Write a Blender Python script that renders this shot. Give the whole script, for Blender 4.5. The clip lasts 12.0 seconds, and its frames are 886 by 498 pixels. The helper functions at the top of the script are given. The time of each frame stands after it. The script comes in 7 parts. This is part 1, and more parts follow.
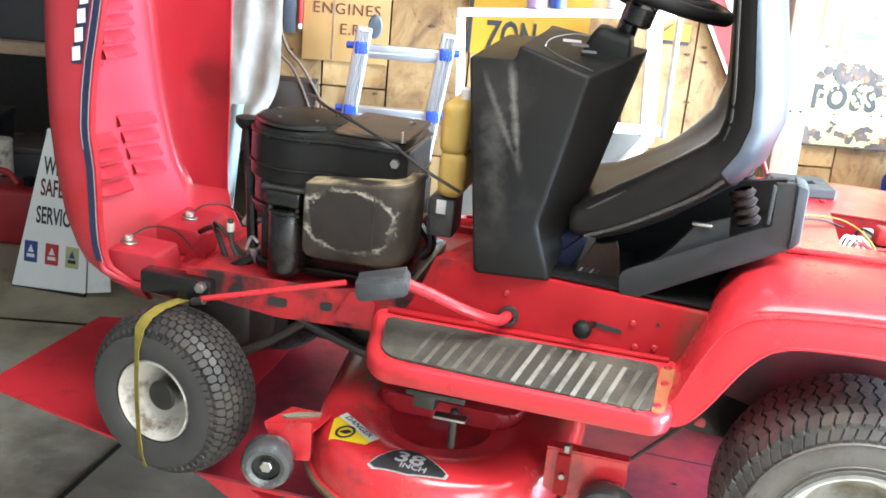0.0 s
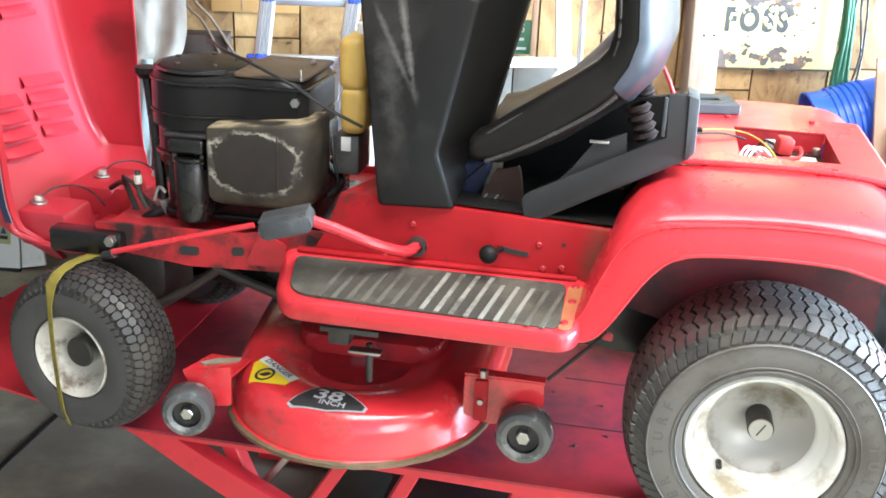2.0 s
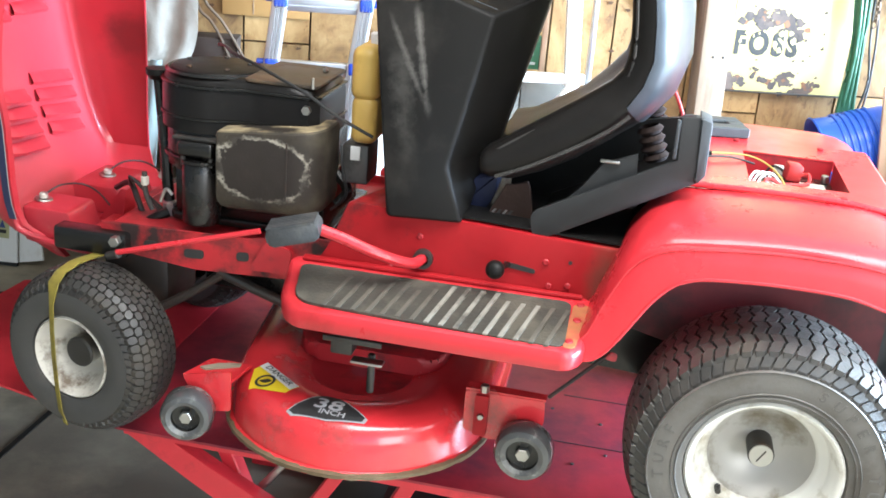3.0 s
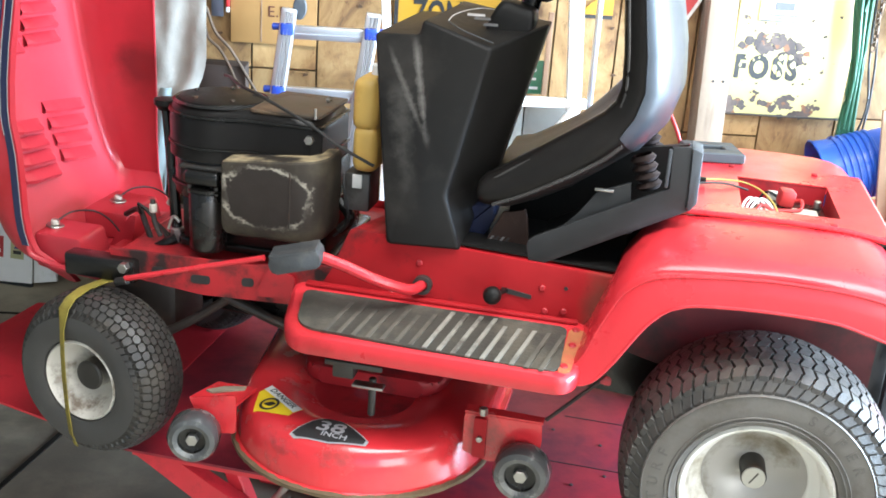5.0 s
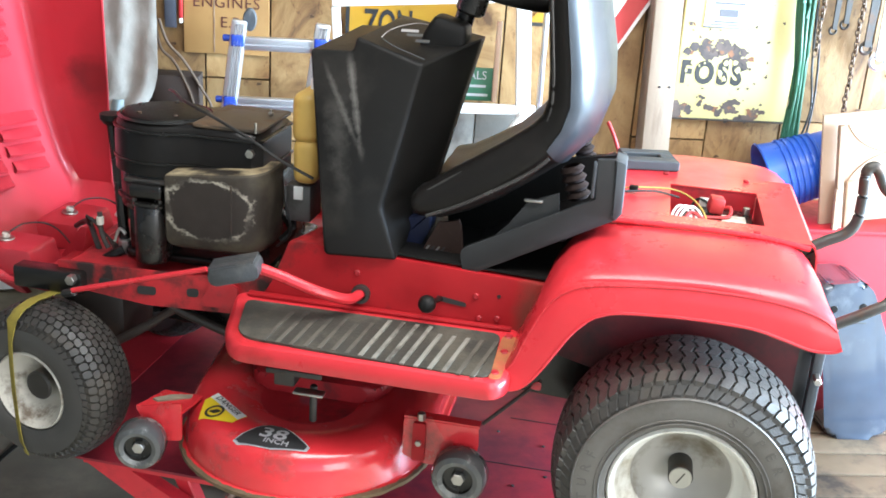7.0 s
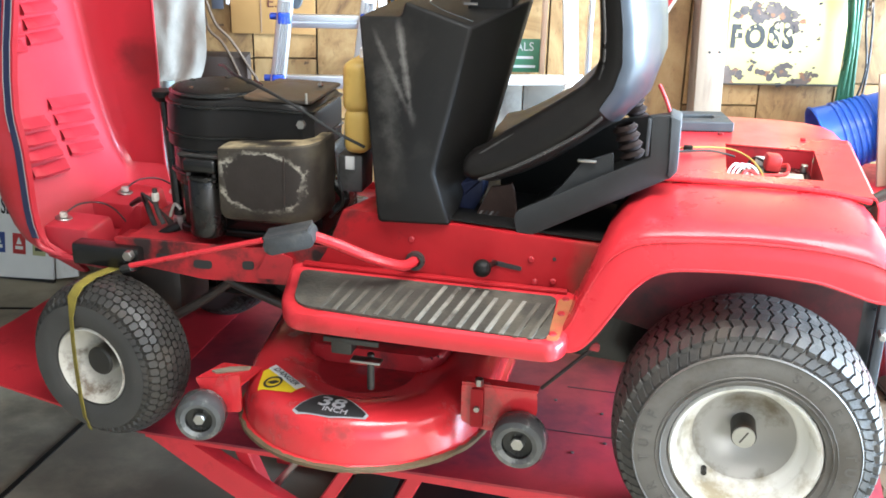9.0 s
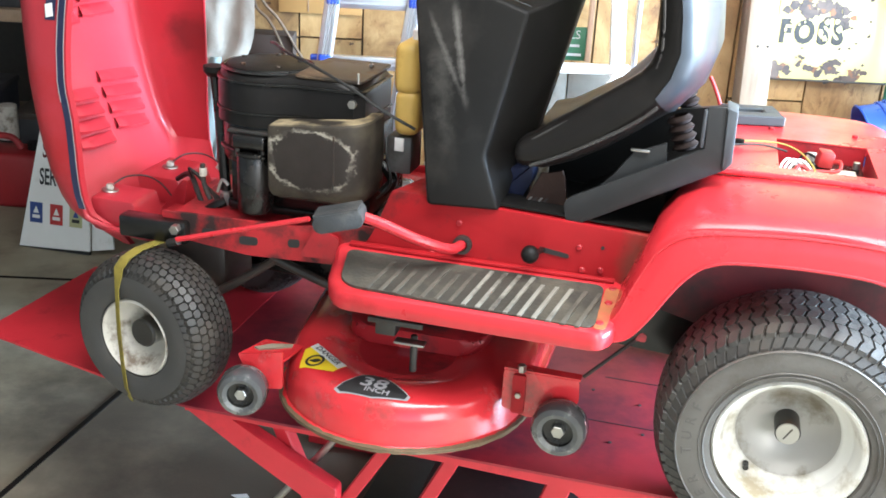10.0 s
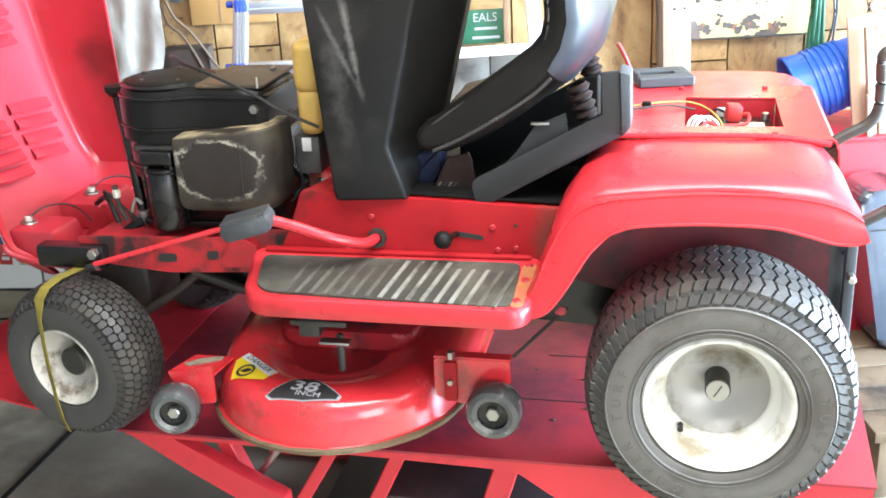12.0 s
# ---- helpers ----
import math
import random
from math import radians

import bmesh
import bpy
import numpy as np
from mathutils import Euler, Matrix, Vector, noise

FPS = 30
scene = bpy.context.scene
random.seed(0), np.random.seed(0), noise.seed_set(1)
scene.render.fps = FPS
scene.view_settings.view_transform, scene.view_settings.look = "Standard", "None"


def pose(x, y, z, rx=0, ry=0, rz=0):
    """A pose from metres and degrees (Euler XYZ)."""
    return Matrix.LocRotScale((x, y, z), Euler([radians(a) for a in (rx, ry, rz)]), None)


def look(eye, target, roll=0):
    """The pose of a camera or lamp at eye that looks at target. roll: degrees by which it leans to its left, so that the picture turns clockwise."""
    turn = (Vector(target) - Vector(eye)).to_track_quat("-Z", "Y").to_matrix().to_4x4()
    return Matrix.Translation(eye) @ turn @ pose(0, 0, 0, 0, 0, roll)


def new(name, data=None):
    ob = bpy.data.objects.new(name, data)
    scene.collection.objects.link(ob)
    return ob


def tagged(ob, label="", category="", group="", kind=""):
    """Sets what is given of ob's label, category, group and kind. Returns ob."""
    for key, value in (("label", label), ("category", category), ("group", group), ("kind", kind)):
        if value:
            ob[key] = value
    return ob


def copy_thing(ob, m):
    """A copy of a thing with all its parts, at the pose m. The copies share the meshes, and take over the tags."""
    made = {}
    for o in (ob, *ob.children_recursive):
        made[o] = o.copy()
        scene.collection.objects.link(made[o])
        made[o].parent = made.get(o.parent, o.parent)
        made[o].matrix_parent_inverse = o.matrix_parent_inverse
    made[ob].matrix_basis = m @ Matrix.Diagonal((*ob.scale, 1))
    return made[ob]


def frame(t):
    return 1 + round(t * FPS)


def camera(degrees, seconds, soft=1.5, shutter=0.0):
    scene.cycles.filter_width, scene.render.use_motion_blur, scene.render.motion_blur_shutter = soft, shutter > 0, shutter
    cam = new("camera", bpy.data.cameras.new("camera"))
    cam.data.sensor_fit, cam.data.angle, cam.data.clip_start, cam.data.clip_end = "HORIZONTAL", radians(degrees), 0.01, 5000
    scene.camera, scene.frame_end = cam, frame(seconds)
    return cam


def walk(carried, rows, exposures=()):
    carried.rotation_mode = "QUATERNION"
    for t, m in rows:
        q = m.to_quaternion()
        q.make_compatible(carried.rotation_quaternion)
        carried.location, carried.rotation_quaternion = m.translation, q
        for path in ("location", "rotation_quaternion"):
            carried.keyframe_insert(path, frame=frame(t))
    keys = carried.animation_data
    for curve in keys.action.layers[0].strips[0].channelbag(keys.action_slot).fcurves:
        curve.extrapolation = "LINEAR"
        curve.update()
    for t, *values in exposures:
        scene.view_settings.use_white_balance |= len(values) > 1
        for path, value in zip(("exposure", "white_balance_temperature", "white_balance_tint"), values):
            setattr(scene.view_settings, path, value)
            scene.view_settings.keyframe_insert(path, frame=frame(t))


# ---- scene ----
cam = camera(45.0, 12.0, soft=1.7)
# seconds, eye x y z, pitch, lean, turn in degrees
PATH = [
    (0.0, -0.3996, -1.7835, 1.8040, -19.22, -5.12, 14.43),
    (0.5, -0.3834, -1.7854, 1.7938, -19.30, -4.36, 14.39),
    (1.0, -0.3584, -1.7697, 1.7700, -20.00, -3.94, 14.00),
    (1.5, -0.3111, -1.7666, 1.7505, -20.74, -3.39, 13.01),
    (2.0, -0.2794, -1.7818, 1.7545, -20.97, -2.25, 11.33),
    (2.5, -0.2865, -1.7815, 1.7541, -20.61, -3.29, 11.28),
    (3.0, -0.3070, -1.7801, 1.7612, -20.56, -4.42, 11.76),
    (3.5, -0.2988, -1.7773, 1.7448, -20.46, -3.52, 11.49),
    (5.5, -0.2348, -1.8284, 1.8254, -19.52, -3.99, 12.70),
    (6.0, -0.1659, -1.8368, 1.8419, -19.13, -2.86, 11.59),
    (6.5, -0.1688, -1.8395, 1.8684, -19.75, -4.05, 11.33),
    (8.5, -0.1587, -1.8468, 1.8046, -20.13, -1.33, 12.53),
    (9.0, -0.1765, -1.8533, 1.8043, -20.56, -1.43, 13.31),
    (9.5, -0.1907, -1.8562, 1.7966, -20.76, -2.03, 14.17),
    (10.0, -0.2283, -1.8665, 1.7951, -21.31, -2.96, 15.12),
    (10.5, -0.2269, -1.8727, 1.7836, -21.49, -2.29, 15.39),
    (11.0, -0.2333, -1.8740, 1.7803, -21.66, -2.00, 15.87),
    (11.5, -0.1963, -1.8666, 1.7819, -21.40, -0.13, 14.90),
    (12.0, -0.0843, -1.8200, 1.7740, -21.39, 2.64, 12.29),
]
# seconds, stops; one white balance throughout
EXPOSURE = [(t, stops + 0.13, 5950, 10) for t, stops in ((0.0, 1.60), (0.5, 1.62), (1.5, 1.57), (3.5, 1.41), (5.5, 1.23), (6.5, 1.08), (8.5, 1.23), (10.0, 1.46), (11.0, 1.55), (12.0, 1.61))]
walk(cam, [(t, pose(x, y, z, 90 + pitch, lean, turn)) for t, x, y, z, pitch, lean, turn in PATH], exposures=EXPOSURE)

# ---- world, sun, large lights ----
world = bpy.data.worlds.new("sky")
scene.world = world
world.use_nodes = True
_n = world.node_tree.nodes
_sky = _n.new("ShaderNodeTexSky")
_sky.sky_type, _sky.sun_disc = "NISHITA", False
_sky.sun_elevation, _sky.sun_rotation = radians(44), radians(326)
_sky.air_density, _sky.dust_density = 1.2, 1.5
world.node_tree.links.new(_sky.outputs[0], _n["Background"].inputs[0])
_n["Background"].inputs[1].default_value = 0.12

ROOM_TURN = 15.5
ROOM = Matrix.Rotation(radians(ROOM_TURN), 4, "Z")
WALL_V = 1.674          # back wall's distance along the room's depth axis


def lamp(name, kind, m, energy, colour, **kw):
    d = bpy.data.lights.new(name, kind)
    d.energy, d.color = energy, colour
    for k, v in kw.items():
        if k == "size":
            d.size = v
        elif k == "size_y":
            d.shape, d.size_y = "RECTANGLE", v
        elif k == "angle":
            d.angle = v
    ob = new(name, d)
    ob.matrix_world = m
    return ob


lamp("sun", "SUN", look((-4, 6, 7), (0, 0, 0)), 3.0, (1.0, 0.95, 0.86), angle=radians(0.5))
# daylight through the big doors: to the side and behind the viewer
lamp("door_light_side", "AREA", ROOM @ look((5.35, -0.5, 1.65), (0, 0.2, 0.8)), 1450, (0.66, 0.84, 1.0), size=3.2, size_y=2.3)
lamp("door_light_rear", "AREA", ROOM @ look((1.45, -4.2, 1.7), (-0.3, 0, 0.7)), 32, (1.0, 0.92, 0.83), size=1.8, size_y=1.7)
# added overhead fill lamp; no such source is seen
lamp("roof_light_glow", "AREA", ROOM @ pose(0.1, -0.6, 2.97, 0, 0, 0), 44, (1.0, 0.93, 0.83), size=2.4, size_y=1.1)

# ---- materials ----
def mat(name, colour, rough=0.5, metal=0.0, vary=0.12, grain=30.0, stain=None, stain_scale=4.0, stain_at=0.6, bump=0.0, bump_scale=200.0, coat=0.0, spec=0.5, stain_rough=None, per_piece=0.0, stretch=None):
    """A surface with grain, broad variation and stains of a second colour."""
    m = bpy.data.materials.new(name)
    m.use_nodes = True
    t = m.node_tree
    n, l = t.nodes, t.links
    b = n["Principled BSDF"]
    b.inputs["Roughness"].default_value, b.inputs["Metallic"].default_value = rough, metal
    b.inputs["Coat Weight"].default_value, b.inputs["Specular IOR Level"].default_value = coat, spec
    b.inputs["Coat Roughness"].default_value = 0.12
    co = n.new("ShaderNodeTexCoord")
    place = co.outputs["Object"]
    if stretch:
        mp = n.new("ShaderNodeMapping")
        mp.inputs["Scale"].default_value = stretch
        l.new(place, mp.inputs["Vector"])
        if per_piece:
            pick, far_off = n.new("ShaderNodeObjectInfo"), n.new("ShaderNodeMath")
            far_off.operation = "MULTIPLY"
            far_off.inputs[1].default_value = 37.0
            l.new(pick.outputs["Random"], far_off.inputs[0])
            l.new(far_off.outputs[0], mp.inputs["Location"])
        place = mp.outputs["Vector"]
    fine = n.new("ShaderNodeTexNoise")
    fine.inputs["Scale"].default_value, fine.inputs["Detail"].default_value = grain, 6
    l.new(place, fine.inputs["Vector"])
    mix = n.new("ShaderNodeMix")
    mix.data_type = "RGBA"
    lo = [max(0, c * (1 - vary)) for c in colour]
    hi = [min(1, c * (1 + vary)) for c in colour]
    mix.inputs["A"].default_value, mix.inputs["B"].default_value = (*lo, 1), (*hi, 1)
    l.new(fine.outputs["Fac"], mix.inputs["Factor"])
    out = mix.outputs["Result"]
    broad = n.new("ShaderNodeTexNoise")
    broad.inputs["Scale"].default_value, broad.inputs["Detail"].default_value, broad.inputs["Roughness"].default_value = stain_scale, 8, 0.65
    l.new(place, broad.inputs["Vector"])
    if stain:
        ramp = n.new("ShaderNodeMapRange")
        ramp.inputs["From Min"].default_value, ramp.inputs["From Max"].default_value = stain_at - 0.06, stain_at + 0.1
        l.new(broad.outputs["Fac"], ramp.inputs["Value"])
        mix2 = n.new("ShaderNodeMix")
        mix2.data_type = "RGBA"
        mix2.inputs["B"].default_value = (*stain, 1)
        l.new(out, mix2.inputs["A"])
        l.new(ramp.outputs["Result"], mix2.inputs["Factor"])
        out = mix2.outputs["Result"]
        if stain_rough is not None:
            mr = n.new("ShaderNodeMapRange")
            mr.inputs["To Min"].default_value, mr.inputs["To Max"].default_value = rough, stain_rough
            l.new(ramp.outputs["Result"], mr.inputs["Value"])
            l.new(mr.outputs["Result"], b.inputs["Roughness"])
    if stain_rough is None:
        mr = n.new("ShaderNodeMapRange")
        mr.inputs["From Min"].default_value, mr.inputs["From Max"].default_value = 0.3, 0.7
        mr.inputs["To Min"].default_value, mr.inputs["To Max"].default_value = max(0.02, rough - 0.07), min(1, rough + 0.09)
        l.new(broad.outputs["Fac"], mr.inputs["Value"])
        l.new(mr.outputs["Result"], b.inputs["Roughness"])
    if per_piece:
        info = n.new("ShaderNodeObjectInfo")
        hsv = n.new("ShaderNodeHueSaturation")
        mv = n.new("ShaderNodeMapRange")
        mv.inputs["To Min"].default_value, mv.inputs["To Max"].default_value = 1 - per_piece, 1 + per_piece
        l.new(info.outputs["Random"], mv.inputs["Value"])
        l.new(mv.outputs["Result"], hsv.inputs["Value"])
        l.new(out, hsv.inputs["Color"])
        out = hsv.outputs["Color"]
    l.new(out, b.inputs["Base Color"])
    if bump:
        bn = n.new("ShaderNodeTexNoise")
        bn.inputs["Scale"].default_value, bn.inputs["Detail"].default_value = bump_scale, 4
        l.new(co.outputs["Object"], bn.inputs["Vector"])
        bp = n.new("ShaderNodeBump")
        bp.inputs["Strength"].default_value, bp.inputs["Distance"].default_value = bump, 0.004
        l.new(bn.outputs["Fac"], bp.inputs["Height"])
        l.new(bp.outputs["Normal"], b.inputs["Normal"])
    return m


def dirt_shade_patch(m, centre, size, colour, strong=0.85, rag=0.35, scale=9.0):
    """Adds one ragged patch, an oval of the given half-lengths, to a surface; serves dirt and painted shade."""
    n, l = m.node_tree.nodes, m.node_tree.links
    b = n["Principled BSDF"]
    co, mp = n.new("ShaderNodeTexCoord"), n.new("ShaderNodeMapping")
    mp.vector_type = "TEXTURE"
    mp.inputs["Location"].default_value, mp.inputs["Scale"].default_value = centre, size
    l.new(co.outputs["Object"], mp.inputs["Vector"])
    dist, cloud, add, fade, mix = n.new("ShaderNodeVectorMath"), n.new("ShaderNodeTexNoise"), n.new("ShaderNodeMath"), n.new("ShaderNodeMapRange"), n.new("ShaderNodeMix")
    dist.operation = "LENGTH"
    l.new(mp.outputs["Vector"], dist.inputs[0])
    cloud.inputs["Scale"].default_value, cloud.inputs["Detail"].default_value, cloud.inputs["Roughness"].default_value = scale, 7, 0.62
    l.new(co.outputs["Object"], cloud.inputs["Vector"])
    add.operation = "MULTIPLY_ADD"
    l.new(cloud.outputs["Fac"], add.inputs[0])
    add.inputs[1].default_value = rag * 4
    l.new(dist.outputs["Value"], add.inputs[2])
    fade.inputs["From Min"].default_value, fade.inputs["From Max"].default_value = 0.35 + rag * 2, 1.0 + rag * 2
    fade.inputs["To Min"].default_value, fade.inputs["To Max"].default_value = strong, 0.0
    l.new(add.outputs[0], fade.inputs["Value"])
    mix.data_type = "RGBA"
    mix.inputs["B"].default_value = (*colour, 1)
    l.new(b.inputs["Base Color"].links[0].from_socket, mix.inputs["A"])
    l.new(fade.outputs["Result"], mix.inputs["Factor"])
    l.new(mix.outputs["Result"], b.inputs["Base Color"])


RED = mat("red_paint", (0.54, 0.025, 0.034), 0.30, vary=0.10, grain=14, stain=(0.34, 0.014, 0.016), stain_scale=5, stain_at=0.62, coat=0.15, bump=0.02, bump_scale=40)
# base red lowered for the tunnel side's shade; the stains are grime
RED_GRIMY_SHADED = mat("red_grimy_shaded_paint", (0.29, 0.0095, 0.013), 0.45, spec=0.2, vary=0.18, grain=16, stain=(0.045, 0.013, 0.012), stain_scale=7.0, stain_at=0.63, coat=0.0, stain_rough=0.6, bump=0.04, bump_scale=60)
dirt_shade_patch(RED_GRIMY_SHADED, (-0.335, 0.16, 1.0), (0.045, 0.06, 0.13), (0.12, 0.045, 0.03), 0.75, 0.25, 14.0)
RED_HOOD = mat("red_hood_paint", (0.42, 0.027, 0.040), 0.36, vary=0.07, grain=9, stain=(0.38, 0.010, 0.014), stain_scale=2.5, stain_at=0.62, coat=0.2, bump=0.03, bump_scale=40)
dirt_shade_patch(RED_HOOD, (-1.66, 0.86, 1.23), (0.10, 0.10, 0.09), (0.07, 0.010, 0.010), 0.8)
# tall patch: shade of the hood's far side, put into its paint
dirt_shade_patch(RED_HOOD, (-1.63, 0.86, 1.35), (0.10, 0.055, 0.55), (0.20, 0.010, 0.012), 0.7, 0.15, 5.0)
RED_DECK = mat("red_deck_paint", (0.62, 0.030, 0.038), 0.2, vary=0.1, grain=11, stain=(0.13, 0.030, 0.022), stain_scale=5.5, stain_at=0.60, coat=0.6, stain_rough=0.5, bump=0.02, bump_scale=40)
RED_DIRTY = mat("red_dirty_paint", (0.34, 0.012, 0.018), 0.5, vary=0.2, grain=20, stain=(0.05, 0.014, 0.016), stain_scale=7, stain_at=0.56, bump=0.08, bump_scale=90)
RED_LIFT = mat("red_lift_paint", (0.55, 0.024, 0.036), 0.42, vary=0.12, grain=16, stain=(0.16, 0.014, 0.020), stain_scale=4, stain_at=0.62, stain_rough=0.65, bump=0.05, bump_scale=70)
BLACK_PLASTIC = mat("black_plastic", (0.009, 0.0085, 0.008), 0.42, vary=0.2, grain=40, stain=(0.026, 0.024, 0.022), stain_scale=5, stain_at=0.66, spec=0.15, bump=0.15, bump_scale=600)
BLACK_METAL = mat("black_metal", (0.0075, 0.007, 0.0065), 0.26, vary=0.2, grain=30, stain=(0.028, 0.023, 0.019), stain_scale=7, stain_at=0.63, stain_rough=0.6)
VINYL = mat("black_vinyl", (0.0085, 0.0075, 0.0068), 0.36, vary=0.15, grain=50, spec=0.2, bump=0.06, bump_scale=500, stain=(0.014, 0.012, 0.0105), stain_scale=5, stain_at=0.64, stain_rough=0.46)
GREY_PLASTIC = mat("grey_plastic", (0.05, 0.056, 0.062), 0.5, spec=0.35, vary=0.15, grain=30, stain=(0.09, 0.09, 0.085), stain_scale=6, stain_at=0.65, bump=0.1, bump_scale=400)
RUBBER = mat("tyre_rubber", (0.031, 0.0285, 0.0255), 0.44, vary=0.25, grain=25, stain=(0.052, 0.044, 0.035), stain_scale=9, stain_at=0.54, stain_rough=0.85, bump=0.25, bump_scale=250)
RUBBER_WALL = mat("tyre_sidewall", (0.112, 0.103, 0.092), 0.62, vary=0.25, grain=18, stain=(0.082, 0.072, 0.06), stain_scale=9, stain_at=0.54, stain_rough=0.8, bump=0.12, bump_scale=200)
RUBBER_FRONT = mat("front_sidewall", (0.050, 0.048, 0.046), 0.5, vary=0.2, grain=18, stain=(0.075, 0.068, 0.06), stain_scale=6, stain_at=0.6, stain_rough=0.8, bump=0.12, bump_scale=200)
WHEEL_WHITE = mat("wheel_white", (0.72, 0.70, 0.65), 0.35, vary=0.08, grain=14, stain=(0.34, 0.29, 0.20), stain_scale=8, stain_at=0.58)
WHEEL_GREY = mat("wheel_grey", (0.44, 0.42, 0.385), 0.42, metal=0.2, vary=0.12, grain=14, stain=(0.20, 0.17, 0.12), stain_scale=8, stain_at=0.58)
WHEEL_DIRTY = mat("wheel_dirty_white", (0.55, 0.52, 0.46), 0.5, vary=0.14, grain=20, stain=(0.17, 0.13, 0.095), stain_scale=16, stain_at=0.57)
STEEL = mat("steel", (0.42, 0.41, 0.39), 0.38, metal=1.0, vary=0.15, grain=40)
DARK_STEEL = mat("dark_steel", (0.06, 0.057, 0.053), 0.5, metal=0.6, vary=0.3, grain=30, stain=(0.11, 0.06, 0.035), stain_scale=14, stain_at=0.6)
ALU = mat("aluminium", (0.52, 0.53, 0.55), 0.38, metal=0.85, vary=0.06, grain=30)
WHITE = mat("white_paint", (0.78, 0.78, 0.76), 0.45, vary=0.05, grain=14, stain=(0.6, 0.58, 0.52), stain_scale=6, stain_at=0.66)


def scorched(name):
    """Dark burnt paint inside a ragged ring of flaking edges, with dusty scorched steel outside it."""
    m = mat(name, (0.025, 0.0195, 0.0165), 0.6, spec=0.3, metal=0.1, vary=0.25, grain=30, bump=0.12, bump_scale=200)
    t = m.node_tree
    n, l = t.nodes, t.links
    b = n["Principled BSDF"]
    inner = b.inputs["Base Color"].links[0].from_socket
    co = n.new("ShaderNodeTexCoord")
    sep = n.new("ShaderNodeSeparateXYZ")
    l.new(co.outputs["Object"], sep.inputs["Vector"])

    def math_node(op, a, c):
        k = n.new("ShaderNodeMath")
        k.operation = op
        for i, v in enumerate((a, c)):
            if isinstance(v, (int, float)):
                k.inputs[i].default_value = v
            else:
                l.new(v, k.inputs[i])
        return k.outputs[0]

    def ramp(v, a, c, lo, hi):
        k = n.new("ShaderNodeMapRange")
        k.inputs["From Min"].default_value, k.inputs["From Max"].default_value = a, c
        k.inputs["To Min"].default_value, k.inputs["To Max"].default_value = lo, hi
        l.new(v, k.inputs["Value"])
        return k.outputs["Result"]

    def over(base, colour, fac):
        k = n.new("ShaderNodeMix")
        k.data_type = "RGBA"
        k.inputs["B"].default_value = (*colour, 1)
        l.new(base, k.inputs["A"])
        l.new(fac, k.inputs["Factor"])
        return k.outputs["Result"]

    ex = math_node("POWER", math_node("ABSOLUTE", math_node("DIVIDE", math_node("ADD", sep.outputs["X"], 1.052), 0.094), 0.0), 2.6)
    ez = math_node("POWER", math_node("ABSOLUTE", math_node("DIVIDE", math_node("ADD", sep.outputs["Z"], -1.117), 0.066), 0.0), 2.6)
    nz = n.new("ShaderNodeTexNoise")
    nz.inputs["Scale"].default_value, nz.inputs["Detail"].default_value, nz.inputs["Roughness"].default_value = 38, 8, 0.7
    l.new(co.outputs["Object"], nz.inputs["Vector"])
    d = math_node("ADD", math_node("POWER", math_node("ADD", ex, ez), 0.385), ramp(nz.outputs["Fac"], 0.25, 0.75, -0.2, 0.2))
    out = over(inner, (0.028, 0.0225, 0.017), ramp(d, 0.94, 1.2, 0.0, 0.8))
    dusty = n.new("ShaderNodeTexNoise")
    dusty.inputs["Scale"].default_value, dusty.inputs["Detail"].default_value = 13, 6
    l.new(co.outputs["Object"], dusty.inputs["Vector"])
    out = over(out, (0.070, 0.059, 0.041), math_node("MULTIPLY", ramp(d, 1.0, 1.25, 0.0, 0.8), ramp(dusty.outputs["Fac"], 0.42, 0.62, 0.0, 1.0)))
    line = math_node("MULTIPLY", ramp(d, 0.90, 0.96, 0.0, 1.0), ramp(d, 0.98, 1.07, 1.0, 0.0))
    patchy = n.new("ShaderNodeTexNoise")
    patchy.inputs["Scale"].default_value, patchy.inputs["Detail"].default_value = 24, 5
    l.new(co.outputs["Object"], patchy.inputs["Vector"])
    out = over(out, (0.36, 0.33, 0.27), math_node("MULTIPLY", line, ramp(patchy.outputs["Fac"], 0.42, 0.60, 0.08, 0.85)))
    tilt = n.new("ShaderNodeSeparateXYZ")
    l.new(co.outputs["Normal"], tilt.inputs["Vector"])
    out = over(out, (0.40, 0.32, 0.19), math_node("MULTIPLY", ramp(tilt.outputs["Z"], 0.75, 0.95, 0.0, 1.0), ramp(dusty.outputs["Fac"], 0.44, 0.60, 0.0, 0.9)))
    l.new(out, b.inputs["Base Color"])
    return m


MUFFLER = scorched("scorched_steel")
CONCRETE = mat("concrete", (0.33, 0.283, 0.20), 0.66, vary=0.22, grain=9, stain=(0.13, 0.105, 0.075), stain_scale=1.3, stain_at=0.54, stain_rough=0.55, bump=0.12, bump_scale=120)
# shade under the lift painted into the concrete, together with floor stains
dirt_shade_patch(CONCRETE, (-1.12, 1.0, 0.0), (0.98, 0.86, 0.5), (0.066, 0.053, 0.040), 0.88, 0.3, 3.0)
JOINT = mat("joint_filler", (0.012, 0.010, 0.008), 0.85, vary=0.2, spec=0.1)


